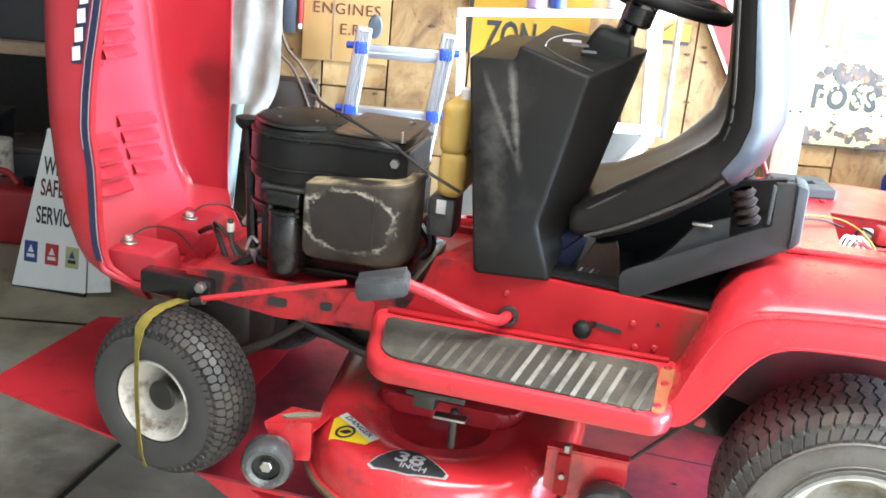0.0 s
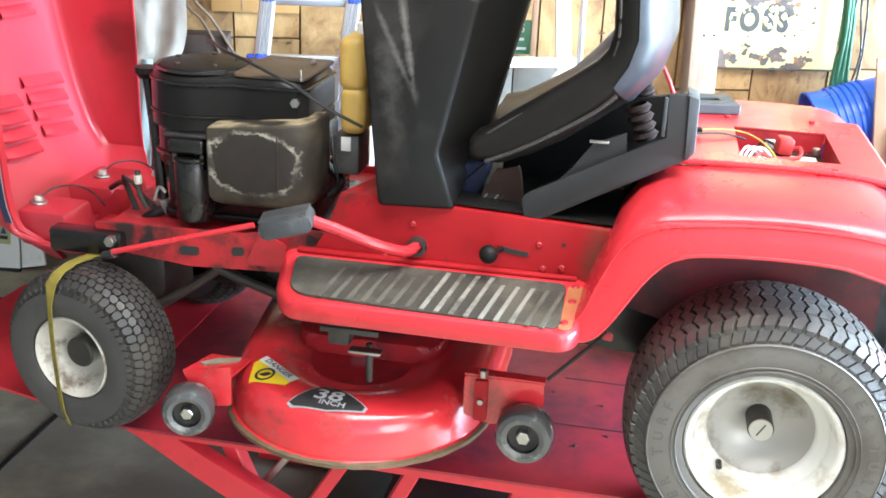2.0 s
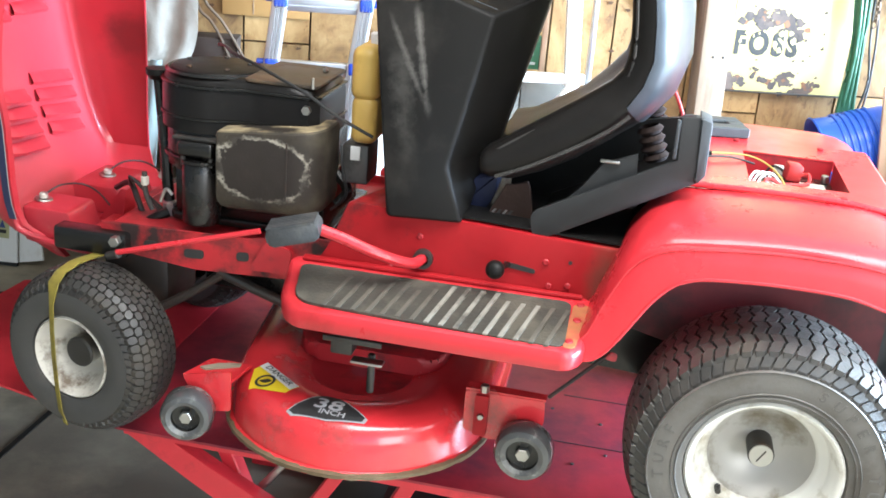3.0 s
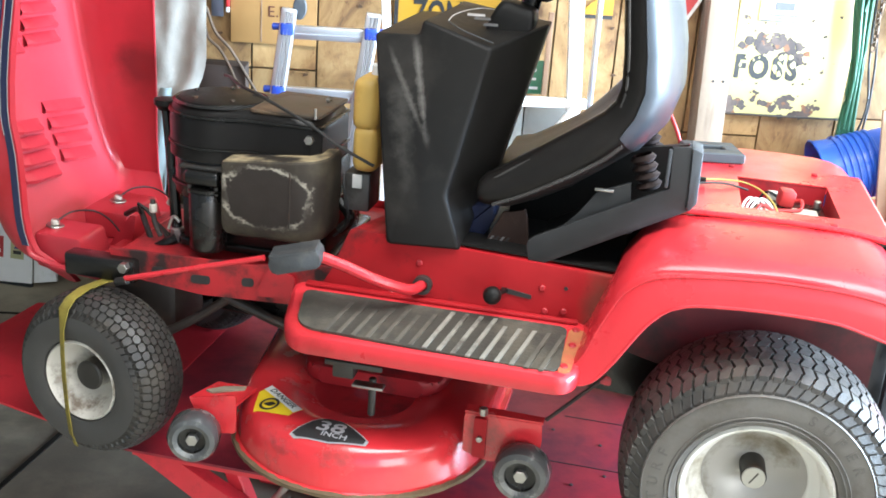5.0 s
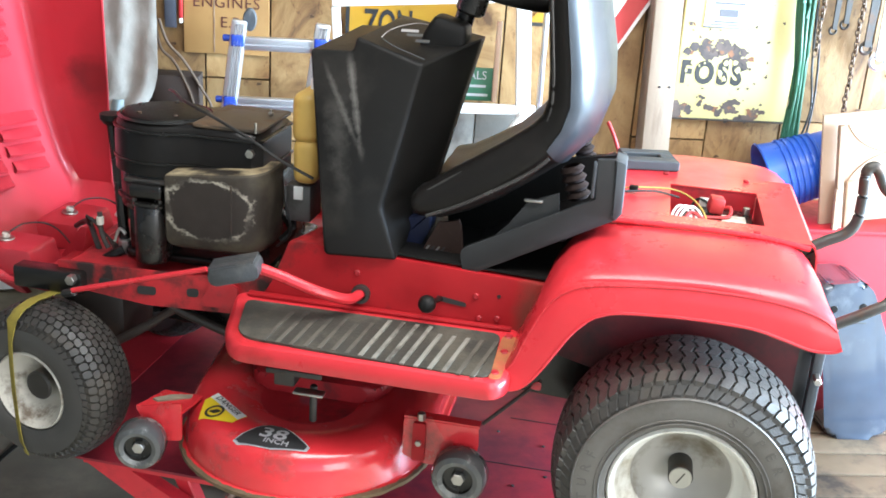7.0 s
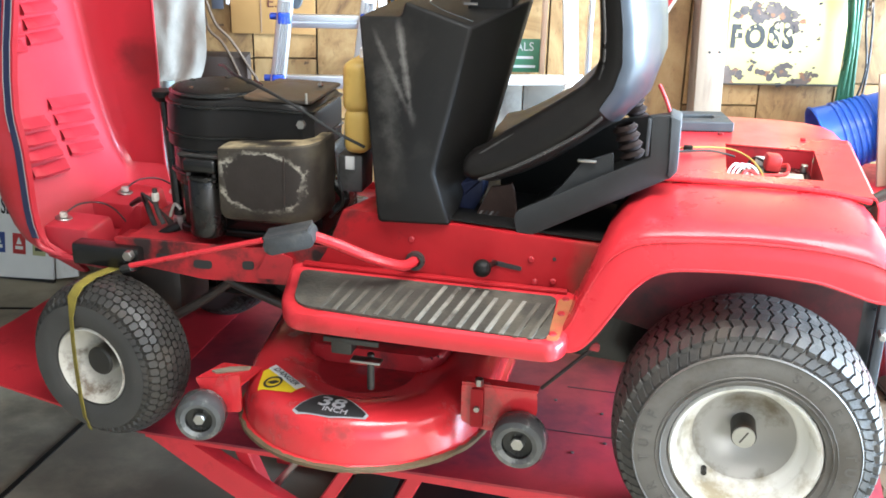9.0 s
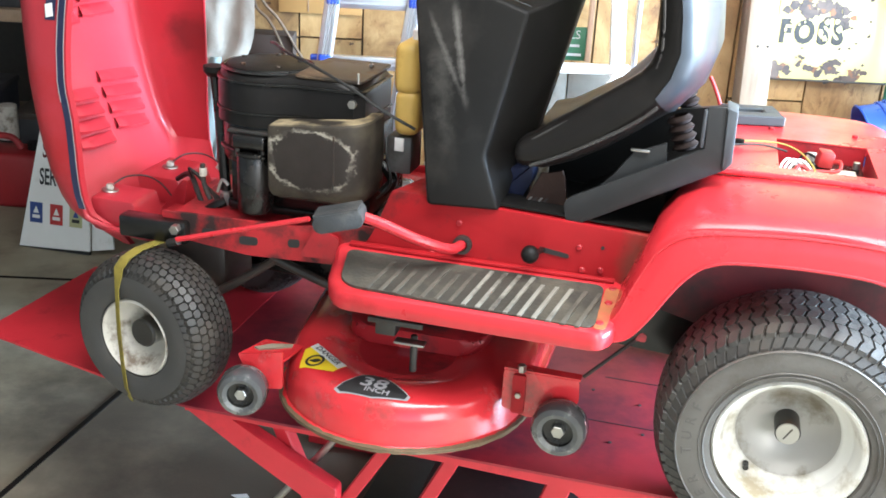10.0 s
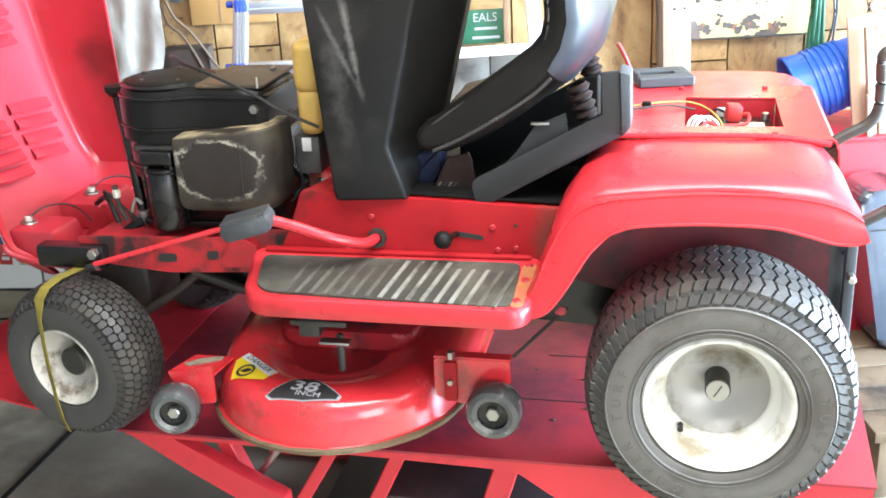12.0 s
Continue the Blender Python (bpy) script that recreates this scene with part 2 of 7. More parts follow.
def aged_board(name):
    """Yellowed plywood: blotched, streaked and specked, different on every piece."""
    m = bpy.data.materials.new(name)
    m.use_nodes = True
    n, l = m.node_tree.nodes, m.node_tree.links
    b = n["Principled BSDF"]
    b.inputs["Roughness"].default_value = 0.62
    co, info, mp = n.new("ShaderNodeTexCoord"), n.new("ShaderNodeObjectInfo"), n.new("ShaderNodeMapping")
    off = n.new("ShaderNodeMath")
    off.operation = "MULTIPLY"
    off.inputs[1].default_value = 37.0
    l.new(info.outputs["Random"], off.inputs[0])
    l.new(off.outputs[0], mp.inputs["Location"])
    mp.inputs["Scale"].default_value = (1.0, 1.0, 0.55)
    l.new(co.outputs["Object"], mp.inputs["Vector"])

    def cloud(scale, detail, twist, rough):
        k = n.new("ShaderNodeTexNoise")
        for key, v in (("Scale", scale), ("Detail", detail), ("Distortion", twist), ("Roughness", rough)):
            k.inputs[key].default_value = v
        l.new(mp.outputs["Vector"], k.inputs["Vector"])
        return k.outputs["Fac"]

    def ramp(v, stops):
        k = n.new("ShaderNodeValToRGB")
        e = k.color_ramp.elements
        while len(e) < len(stops):
            e.new(0.5)
        for q, (at, c) in zip(e, stops):
            q.position, q.color = at, (*c, 1)
        l.new(v, k.inputs["Fac"])
        return k.outputs["Color"]

    def times(a, c):
        k = n.new("ShaderNodeMix")
        k.data_type, k.blend_type = "RGBA", "MULTIPLY"
        k.inputs["Factor"].default_value = 1.0
        l.new(a, k.inputs["A"])
        l.new(c, k.inputs["B"])
        return k.outputs["Result"]

    base = ramp(cloud(7.0, 8, 1.6, 0.62), ((0.30, (0.105, 0.05, 0.018)), (0.43, (0.235, 0.132, 0.048)), (0.55, (0.32, 0.198, 0.08)), (0.72, (0.42, 0.28, 0.125))))
    speck = ramp(cloud(42.0, 4, 0.4, 0.7), ((0.30, (0.45, 0.36, 0.28)), (0.42, (0.95, 0.92, 0.88)), (0.9, (1.0, 1.0, 1.0))))
    tone = n.new("ShaderNodeMapRange")
    tone.inputs["To Min"].default_value, tone.inputs["To Max"].default_value = 0.78, 1.2
    l.new(info.outputs["Random"], tone.inputs["Value"])
    hsv = n.new("ShaderNodeHueSaturation")
    l.new(tone.outputs["Result"], hsv.inputs["Value"])
    l.new(times(base, speck), hsv.inputs["Color"])
    l.new(hsv.outputs["Color"], b.inputs["Base Color"])
    bp = n.new("ShaderNodeBump")
    bp.inputs["Strength"].default_value, bp.inputs["Distance"].default_value = 0.25, 0.004
    l.new(cloud(60.0, 4, 0.6, 0.6), bp.inputs["Height"])
    l.new(bp.outputs["Normal"], b.inputs["Normal"])
    return m


OSB = aged_board("plywood")
# backing wall's colour is dark to give the shade in the board gaps
GAP_WOOD = mat("shadowed_timber", (0.05, 0.032, 0.02), 0.8, vary=0.3)
WOOD = mat("rough_timber", (0.36, 0.25, 0.17), 0.7, vary=0.25, grain=14, stain=(0.15, 0.10, 0.07), stain_scale=5, stain_at=0.6, bump=0.15, bump_scale=90)
PALE_WOOD = mat("pale_board", (0.44, 0.31, 0.22), 0.6, vary=0.14, grain=10, stain=(0.4, 0.28, 0.18), stain_scale=3, stain_at=0.62)
SIGN_WOOD = mat("sign_wood", (0.38, 0.215, 0.075), 0.55, vary=0.18, grain=8, stain=(0.32, 0.16, 0.05), stain_scale=4, stain_at=0.58)
CREAM = mat("cream_enamel", (0.56, 0.50, 0.225), 0.4, vary=0.08, grain=10, stain=(0.16, 0.10, 0.07), stain_scale=7, stain_at=0.66, stain_rough=0.8)
YELLOW = mat("yellow_plate", (0.42, 0.225, 0.018), 0.4, vary=0.1, grain=10)
YELLOW_DECAL = mat("yellow_decal", (0.85, 0.62, 0.02), 0.35, vary=0.05)
BLACK_INK = mat("black_ink", (0.02, 0.02, 0.02), 0.5, vary=0.1)
WHITE_INK = mat("white_ink", (0.75, 0.75, 0.73), 0.45, vary=0.05)
GREY_INK = mat("grey_ink", (0.36, 0.36, 0.37), 0.4, vary=0.08)
RED_INK = mat("red_ink", (0.44, 0.03, 0.03), 0.45, vary=0.08)
BLUE_INK = mat("blue_ink", (0.03, 0.06, 0.22), 0.45, vary=0.08)
NAVY = mat("navy_decal", (0.018, 0.022, 0.06), 0.4, vary=0.1)
GREEN = mat("dark_green", (0.02, 0.10, 0.05), 0.5, vary=0.2)
BLUE = mat("blue_plastic", (0.03, 0.11, 0.55), 0.3, vary=0.08)
FUEL = mat("yellowed_plastic", (0.62, 0.40, 0.10), 0.4, vary=0.1, stain=(0.45, 0.26, 0.05), stain_scale=6, stain_at=0.6)
STRAP = mat("yellow_webbing", (0.21, 0.165, 0.022), 0.75, vary=0.25, grain=60, stain=(0.10, 0.07, 0.02), stain_scale=12, stain_at=0.58)
DARK_ROOM = mat("dark_wall", (0.11, 0.10, 0.09), 0.8, vary=0.2)
CEIL = mat("ceiling_board", (0.35, 0.32, 0.28), 0.8, vary=0.1)
OILY_STEEL = mat("oily_steel", (0.024, 0.018, 0.015), 0.5, vary=0.4, grain=30, stain=(0.06, 0.030, 0.018), stain_scale=14, stain_at=0.58)
CABLE = mat("black_cable", (0.012, 0.012, 0.012), 0.5, vary=0.1)

# ---- building tools ----
def thing(name, label, category, m=None, group="", kind=""):
    e = new(name)
    if m is not None:
        e.matrix_world = m
    return tagged(e, label, category, group, kind)


def obj(name, bm, material, parent=None, label="", smooth=True, m=None, angle=35):
    """Links a bmesh as one mesh object; under a parent it is a part."""
    me = bpy.data.meshes.new(name)
    bmesh.ops.recalc_face_normals(bm, faces=bm.faces)
    bm.to_mesh(me)
    bm.free()
    if smooth:
        for p in me.polygons:
            p.use_smooth = True
        me.set_sharp_from_angle(angle=radians(angle))
    for mm in (material if isinstance(material, (list, tuple)) else [material]):
        me.materials.append(mm)
    ob = new(name, me)
    if m is not None:
        ob.matrix_basis = m
    if parent is not None:
        ob.parent = parent
    if label:
        ob["label"] = label
    return ob


part = obj


def box(x0, x1, y0, y1, z0, z1, bevel=0.0, seg=2, bm=None, m=None):
    b = bm or bmesh.new()
    r = bmesh.ops.create_cube(b, size=1)
    vs = r["verts"]
    bmesh.ops.transform(b, matrix=Matrix.Translation(((x0 + x1) / 2, (y0 + y1) / 2, (z0 + z1) / 2)) @ Matrix.Diagonal((abs(x1 - x0), abs(y1 - y0), abs(z1 - z0), 1)), verts=vs)
    if bevel:
        es = list({e for v in vs for e in v.link_edges})
        g = bmesh.ops.bevel(b, geom=es, offset=bevel, segments=seg, affect="EDGES", profile=0.5)
        vs = list({v for f in g["faces"] for v in f.verts} | {v for v in vs if v.is_valid})
    if m is not None:
        bmesh.ops.transform(b, matrix=m, verts=[v for v in vs if v.is_valid])
    return b


def lathe(profile, axis="y", seg=48, bm=None, m=None, closed=False):
    """Turns (radius, along) pairs about an axis."""
    b = bm or bmesh.new()
    rings = []
    for k in range(seg):
        a = 2 * math.pi * k / seg
        c, s = math.cos(a), math.sin(a)
        ring = []
        for r, h in profile:
            p = (r * c, h, r * s) if axis == "y" else (r * c, r * s, h) if axis == "z" else (h, r * c, r * s)
            ring.append(b.verts.new(m @ Vector(p) if m is not None else p))
        rings.append(ring)
    n = len(profile)
    for k in range(seg):
        a, c = rings[k], rings[(k + 1) % seg]
        for i in range(n if closed else n - 1):
            j = (i + 1) % n
            q = [a[i], a[j], c[j], c[i]]
            try:
                b.faces.new(q)
            except ValueError:
                pass
    bmesh.ops.remove_doubles(b, verts=b.verts, dist=1e-6)
    return b


def cyl(r, h, seg=24, bevel=0.0, axis="z", bm=None, m=None, r2=None):
    """A closed cylinder with eased rims, from 0 to h along its axis."""
    q = r if r2 is None else r2
    e = bevel
    prof = [(0, 0), (r - e, 0), (r, e), (q, h - e), (q - e, h), (0, h)] if e else [(0, 0), (r, 0), (q, h), (0, h)]
    return lathe(prof, axis, seg, bm, m)


def tube(points, r, seg=10, bm=None, smooth=True, closed_ends=True, steps=6):
    """A round bar along a smooth line through the points."""
    pts = [Vector(p) for p in points]
    if smooth and len(pts) > 2:
        out = []
        for i in range(len(pts) - 1):
            p0, p1, p2, p3 = pts[max(i - 1, 0)], pts[i], pts[i + 1], pts[min(i + 2, len(pts) - 1)]
            for k in range(steps):
                u = k / steps
                out.append(0.5 * ((2 * p1) + (p2 - p0) * u + (2 * p0 - 5 * p1 + 4 * p2 - p3) * u * u + (3 * p1 - p0 - 3 * p2 + p3) * u ** 3))
        out.append(pts[-1])
        pts = out
    b = bm or bmesh.new()
    rings = []
    up = Vector((0, 0, 1))
    for i, p in enumerate(pts):
        d = (pts[min(i + 1, len(pts) - 1)] - pts[max(i - 1, 0)]).normalized()
        side = d.cross(up)
        if side.length < 0.05:
            side = d.cross(Vector((0, 1, 0)))
        side.normalize()
        other = d.cross(side)
        rr = r[i] if isinstance(r, (list, tuple)) else r
        rings.append([b.verts.new(p + rr * (math.cos(2 * math.pi * k / seg) * side + math.sin(2 * math.pi * k / seg) * other)) for k in range(seg)])
    for a, c in zip(rings, rings[1:]):
        for k in range(seg):
            b.faces.new((a[k], a[(k + 1) % seg], c[(k + 1) % seg], c[k]))
    if closed_ends:
        b.faces.new(rings[0][::-1])
        b.faces.new(rings[-1])
    return b


def prism(outline, y0, y1, bm=None, bevel=0.0, seg=2, plane="xz", m=None):
    """A plate: the outline (two coordinates) pushed from y0 to y1 along the third axis."""
    b = bm or bmesh.new()

    def P(a, c, h):
        v = (a, h, c) if plane == "xz" else (a, c, h) if plane == "xy" else (h, a, c)
        return m @ Vector(v) if m is not None else v

    lo = [b.verts.new(P(a, c, y0)) for a, c in outline]
    hi = [b.verts.new(P(a, c, y1)) for a, c in outline]
    n = len(outline)
    fs = [b.faces.new(lo), b.faces.new(hi[::-1])]
    for i in range(n):
        fs.append(b.faces.new((lo[i], hi[i], hi[(i + 1) % n], lo[(i + 1) % n])))
    if bevel:
        es = list({e for f in fs for e in f.edges})
        bmesh.ops.bevel(b, geom=es, offset=bevel, segments=seg, affect="EDGES", profile=0.5)
    return b


def skin(sections, bm=None, close=False, caps=False):
    """A surface through rows of points, all rows of the same length."""
    b = bm or bmesh.new()
    rows = [[b.verts.new(p) for p in s] for s in sections]
    for a, c in zip(rows, rows[1:]):
        n = len(a)
        for i in range(n if close else n - 1):
            b.faces.new((a[i], a[(i + 1) % n], c[(i + 1) % n], c[i]))
    if caps:
        b.faces.new(rows[0][::-1])
        b.faces.new(rows[-1])
    return b


def thicken(bm, d):
    """Gives a skin a thickness of d, against its normals."""
    bmesh.ops.recalc_face_normals(bm, faces=bm.faces)
    bmesh.ops.solidify(bm, geom=list(bm.faces), thickness=d)
    return bm


def rounded(points, r, seg=4):
    """A 2D outline with its corners rounded."""
    out, n = [], len(points)
    for i in range(n):
        p0, p, p1 = Vector(points[i - 1]), Vector(points[i]), Vector(points[(i + 1) % n])
        a, c = (p0 - p), (p1 - p)
        d = min(r, a.length * 0.45, c.length * 0.45)
        s, e = p + a.normalized() * d, p + c.normalized() * d
        for k in range(seg + 1):
            u = k / seg
            q = s * (1 - u) ** 2 + p * 2 * u * (1 - u) + e * u * u
            out.append((q.x, q.y))
    return out


def text_mesh(body, size, depth=0.002, spacing=1.0, bold=0.0):
    """Letters of the built-in font as a bmesh, centred, in the xy plane."""
    cu = bpy.data.curves.new("letters", "FONT")
    cu.body, cu.size, cu.extrude, cu.align_x, cu.align_y = body, size, depth / 2, "CENTER", "CENTER"
    cu.space_character, cu.offset = spacing, bold
    cu.resolution_u = 3
    ob = new("letters", cu)
    me = bpy.data.meshes.new_from_object(ob.evaluated_get(bpy.context.evaluated_depsgraph_get()))
    bpy.data.objects.remove(ob)
    bpy.data.curves.remove(cu)
    b = bmesh.new()
    b.from_mesh(me)
    bpy.data.meshes.remove(me)
    return b


def onto(origin, right, up):
    """The pose whose x runs along right, y along up and z out of the surface."""
    x = Vector(right).normalized()
    z = x.cross(Vector(up)).normalized()
    y = z.cross(x)
    m = Matrix((x, y, z)).transposed().to_4x4()
    m.translation = origin
    return m

# ---- the room ----
def R(u, v, z):
    return ROOM @ Vector((u, v, z))


def room_box(name, u0, u1, v0, v1, z0, z1, material, parent=None, bevel=0.0, label=""):
    return obj(name, box(u0, u1, v0, v1, z0, z1, bevel), material, parent, label, m=ROOM.copy())


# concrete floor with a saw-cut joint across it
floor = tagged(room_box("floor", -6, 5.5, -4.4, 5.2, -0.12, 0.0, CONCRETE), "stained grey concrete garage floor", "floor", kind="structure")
JX = -2.0
part("joint", box(JX - 0.009, JX + 0.009, -3.0, 3.2, -0.004, 0.0035), JOINT, None)
tagged(bpy.data.objects["joint"], "black filled saw-cut joint in the concrete floor", "floor joint", kind="structure")
# flat dark strip standing in for a thin wire on the floor
tagged(room_box("joint_2", -6, 5.4, 2.32, 2.332, -0.004, 0.0035, JOINT), "thin dark strip for a wire on the concrete floor", "floor joint", kind="structure")
# back wall, and the deeper dark bay beside it
wall_back = tagged(room_box("wall_back", -1.28, 5.5, WALL_V + 0.02, WALL_V + 0.16, 0, 3.0, GAP_WOOD), "timber-lined back wall of yellowed boards", "wall", kind="structure")
wall_bay = tagged(room_box("wall_bay", -1.28, -1.14, WALL_V + 0.16, 5.2, 0, 3.0, DARK_ROOM), "dark side wall of the storage bay", "wall", kind="structure")
wall_far = tagged(room_box("wall_far", -6, -1.14, 5.2, 5.34, 0, 3.0, DARK_ROOM), "dark far wall of the storage bay", "wall", kind="structure")
wall_left = tagged(room_box("wall_left", -6.14, -6, -4.4, 5.34, 0, 3.0, DARK_ROOM), "dark side wall of the garage", "wall", kind="structure")
# ceiling opening and white panel are added for the overhead fill
ceil_bm = bmesh.new()
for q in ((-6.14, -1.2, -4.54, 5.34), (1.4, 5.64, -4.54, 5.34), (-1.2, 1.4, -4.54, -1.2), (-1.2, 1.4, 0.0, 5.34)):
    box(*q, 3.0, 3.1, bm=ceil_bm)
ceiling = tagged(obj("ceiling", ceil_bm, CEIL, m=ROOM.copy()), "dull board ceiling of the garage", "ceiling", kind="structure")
tagged(room_box("window_roof", -1.22, 1.42, -1.22, 0.02, 3.1, 3.112, WHITE), "added unseen white panel over the ceiling opening", "roof window", kind="structure")
# the door side: piers and a lintel round a wide opening
obj_r = bmesh.new()
box(5.5, 5.64, -4.54, -2.2, 0, 3.0, bm=obj_r)
box(5.5, 5.64, 1.6, 1.9, 0, 3.0, bm=obj_r)
box(5.5, 5.64, -2.2, 1.6, 2.8, 3.0, bm=obj_r)
tagged(obj("wall_right", obj_r, CEIL, m=ROOM.copy()), "garage side wall round the open door", "wall", kind="structure")
obj_r = bmesh.new()
box(-6.14, -1.2, -4.54, -4.4, 0, 3.0, bm=obj_r)
box(2.4, 5.5, -4.54, -4.4, 0, 3.0, bm=obj_r)
box(-1.2, 2.4, -4.54, -4.4, 2.9, 3.0, bm=obj_r)
tagged(obj("wall_front", obj_r, CEIL, m=ROOM.copy()), "garage front wall round the open door", "wall", kind="structure")
tagged(obj("ground", box(-60, 60, -60, 60, -0.3, -0.14), CONCRETE), "pale ground outside the garage", "ground", kind="structure")

# ---- the lift ----
PZ = 0.5      # the lift table's top
AX = 0.745    # the rear axle's height


def flat_bar(a, c, w, y0, y1, bm=None):
    """A flat bar from a to c (x, z), w wide, between y0 and y1."""
    a, c = Vector(a), Vector(c)
    d = (c - a).normalized()
    n = Vector((-d.y, d.x)) * w / 2
    return prism([tuple(a + n), tuple(a - n), tuple(c - n), tuple(c + n)], y0, y1, bm, bevel=0.003, seg=1)


LIFT_TRAY = mat("tray_plate", (0.045, 0.038, 0.040), 0.36, vary=0.3, grain=9, stain=(0.09, 0.06, 0.06), stain_scale=6, stain_at=0.56)
lift = thing("mower_lift", "red steel scissor lift table with worn paint, under the mower", "lift table")
part("ramp", prism([(-2.015, 0.31), (-1.40, 0.153), (-1.40, 0.966), (-1.985, 0.80)], PZ - 0.006, PZ + 0.0005, plane="xy"), RED_LIFT, lift, "pointed red ramp plate, scuffed")
outline = [(-1.398, 0.153), (-1.35, 0.14), (0.325, 0.145), (0.345, 0.62), (0.345, 0.95), (-1.35, 0.98), (-1.398, 0.967)]
# red lift paint, darkened and purpled for the shade under the mower; stained
TABLE_SHADE = mat("shaded_lift_table_paint", (0.30, 0.015, 0.027), 0.45, vary=0.25, grain=14, stain=(0.13, 0.011, 0.026), stain_scale=2.6, stain_at=0.5, stain_rough=0.6, bump=0.06, bump_scale=60)
part("table_top", prism(outline, PZ - 0.006, PZ, plane="xy"), TABLE_SHADE, lift)
part("table_seam", box(-0.60, 0.10, 0.408, 0.411, PZ, PZ + 0.0012), BLACK_INK, lift)
part("table_seam", box(-0.40, 0.10, 0.640, 0.643, PZ, PZ + 0.0012), BLACK_INK, lift)
for x, y in ((-0.35, 0.32), (-0.30, 0.52), (-0.42, 0.56), (-0.2, 0.75), (-0.28, 0.38), (-0.15, 0.55)):
    part("table_stud", cyl(0.0045, 0.0025, 8, 0.0006, "z", m=pose(x, y, PZ)), DARK_STEEL, lift)
part("side_rail", prism([(-1.34, PZ - 0.006), (0.32, PZ - 0.006), (0.32, PZ - 0.05), (-0.35, PZ - 0.05), (-0.45, PZ - 0.032), (-0.68, PZ - 0.026), (-1.34, PZ - 0.018)], 0.148, 0.156), RED_LIFT, lift)
part("side_rail", box(-1.34, 0.32, 0.95, 0.96, PZ - 0.05, PZ - 0.008), RED_LIFT, lift)
part("scissor_leg", prism(rounded([(-1.348, 0.488), (-1.335, 0.493), (-1.245, 0.493), (-1.15, 0.439), (-0.956, 0.342), (-0.956, 0.285), (-1.007, 0.286), (-1.18, 0.386)], 0.006, 2), 0.15, 0.19, bevel=0.003, seg=1), RED_LIFT, lift)
part("scissor_leg", flat_bar((-0.835, 0.475), (-1.06, 0.095), 0.030, 0.19, 0.22), RED_LIFT, lift)
part("scissor_leg", flat_bar((-0.675, 0.485), (-0.88, 0.05), 0.034, 0.19, 0.23), RED_LIFT, lift)
part("scissor_leg", flat_bar((-0.43, 0.48), (-0.56, 0.05), 0.055, 0.19, 0.23), RED_LIFT, lift)
part("scissor_leg", flat_bar((-1.14, 0.49), (-1.02, 0.20), 0.034, 0.20, 0.24), RED_LIFT, lift)
part("base_frame", box(-1.3, 0.1, 0.2, 0.26, 0.0, 0.06, 0.004), RED_LIFT, lift)
part("base_frame", box(-1.3, 0.1, 0.84, 0.9, 0.0, 0.06, 0.004), RED_LIFT, lift)
part("cross_tube", tube([(-0.96, 0.21, 0.47), (-1.16, 0.205, 0.20)], 0.009, smooth=False), STEEL, lift)
part("gusset", prism([(-0.455, 0.492), (-0.30, 0.385), (-0.10, 0.385), (-0.10, 0.492)], 0.150, 0.158, bevel=0.002, seg=1), RED_LIFT, lift)
part("base_tray", box(-1.02, 0.15, 0.27, 0.84, 0.0, 0.05, 0.004), BLACK_PLASTIC, lift, "black rubber base tray")
part("under_plate", box(-0.78, -0.02, 0.24, 0.9, 0.30, 0.31, 0.002), LIFT_TRAY, lift, "worn dark tray plate")

# ---- the mower ----
mower = thing("ride_on_mower", "red ride-on mower with its hood tipped open, strapped on the lift", "ride-on mower")


def tyre_profile(R0, rim, w, bulge, crown):
    """Outline of a tyre's section, (radius, along), from one bead to the other."""
    h = R0 - rim
    e = R0 - crown
    side = [(rim, 0.012), (rim + 0.006, -bulge * 0.55), (rim + h * 0.22, -bulge), (rim + h * 0.45, -bulge * 1.1), (rim + h * 0.62, -bulge * 0.95), (e - 0.028, -0.008), (e - 0.012, 0.002), (e - 0.007, 0.012)]
    mid = [(R0 - 0.008 - crown * abs(2 * k / 8 - 1) ** 3, w * k / 8) for k in range(1, 8)]
    return side + mid + [(r, w - y) for r, y in side[::-1]]


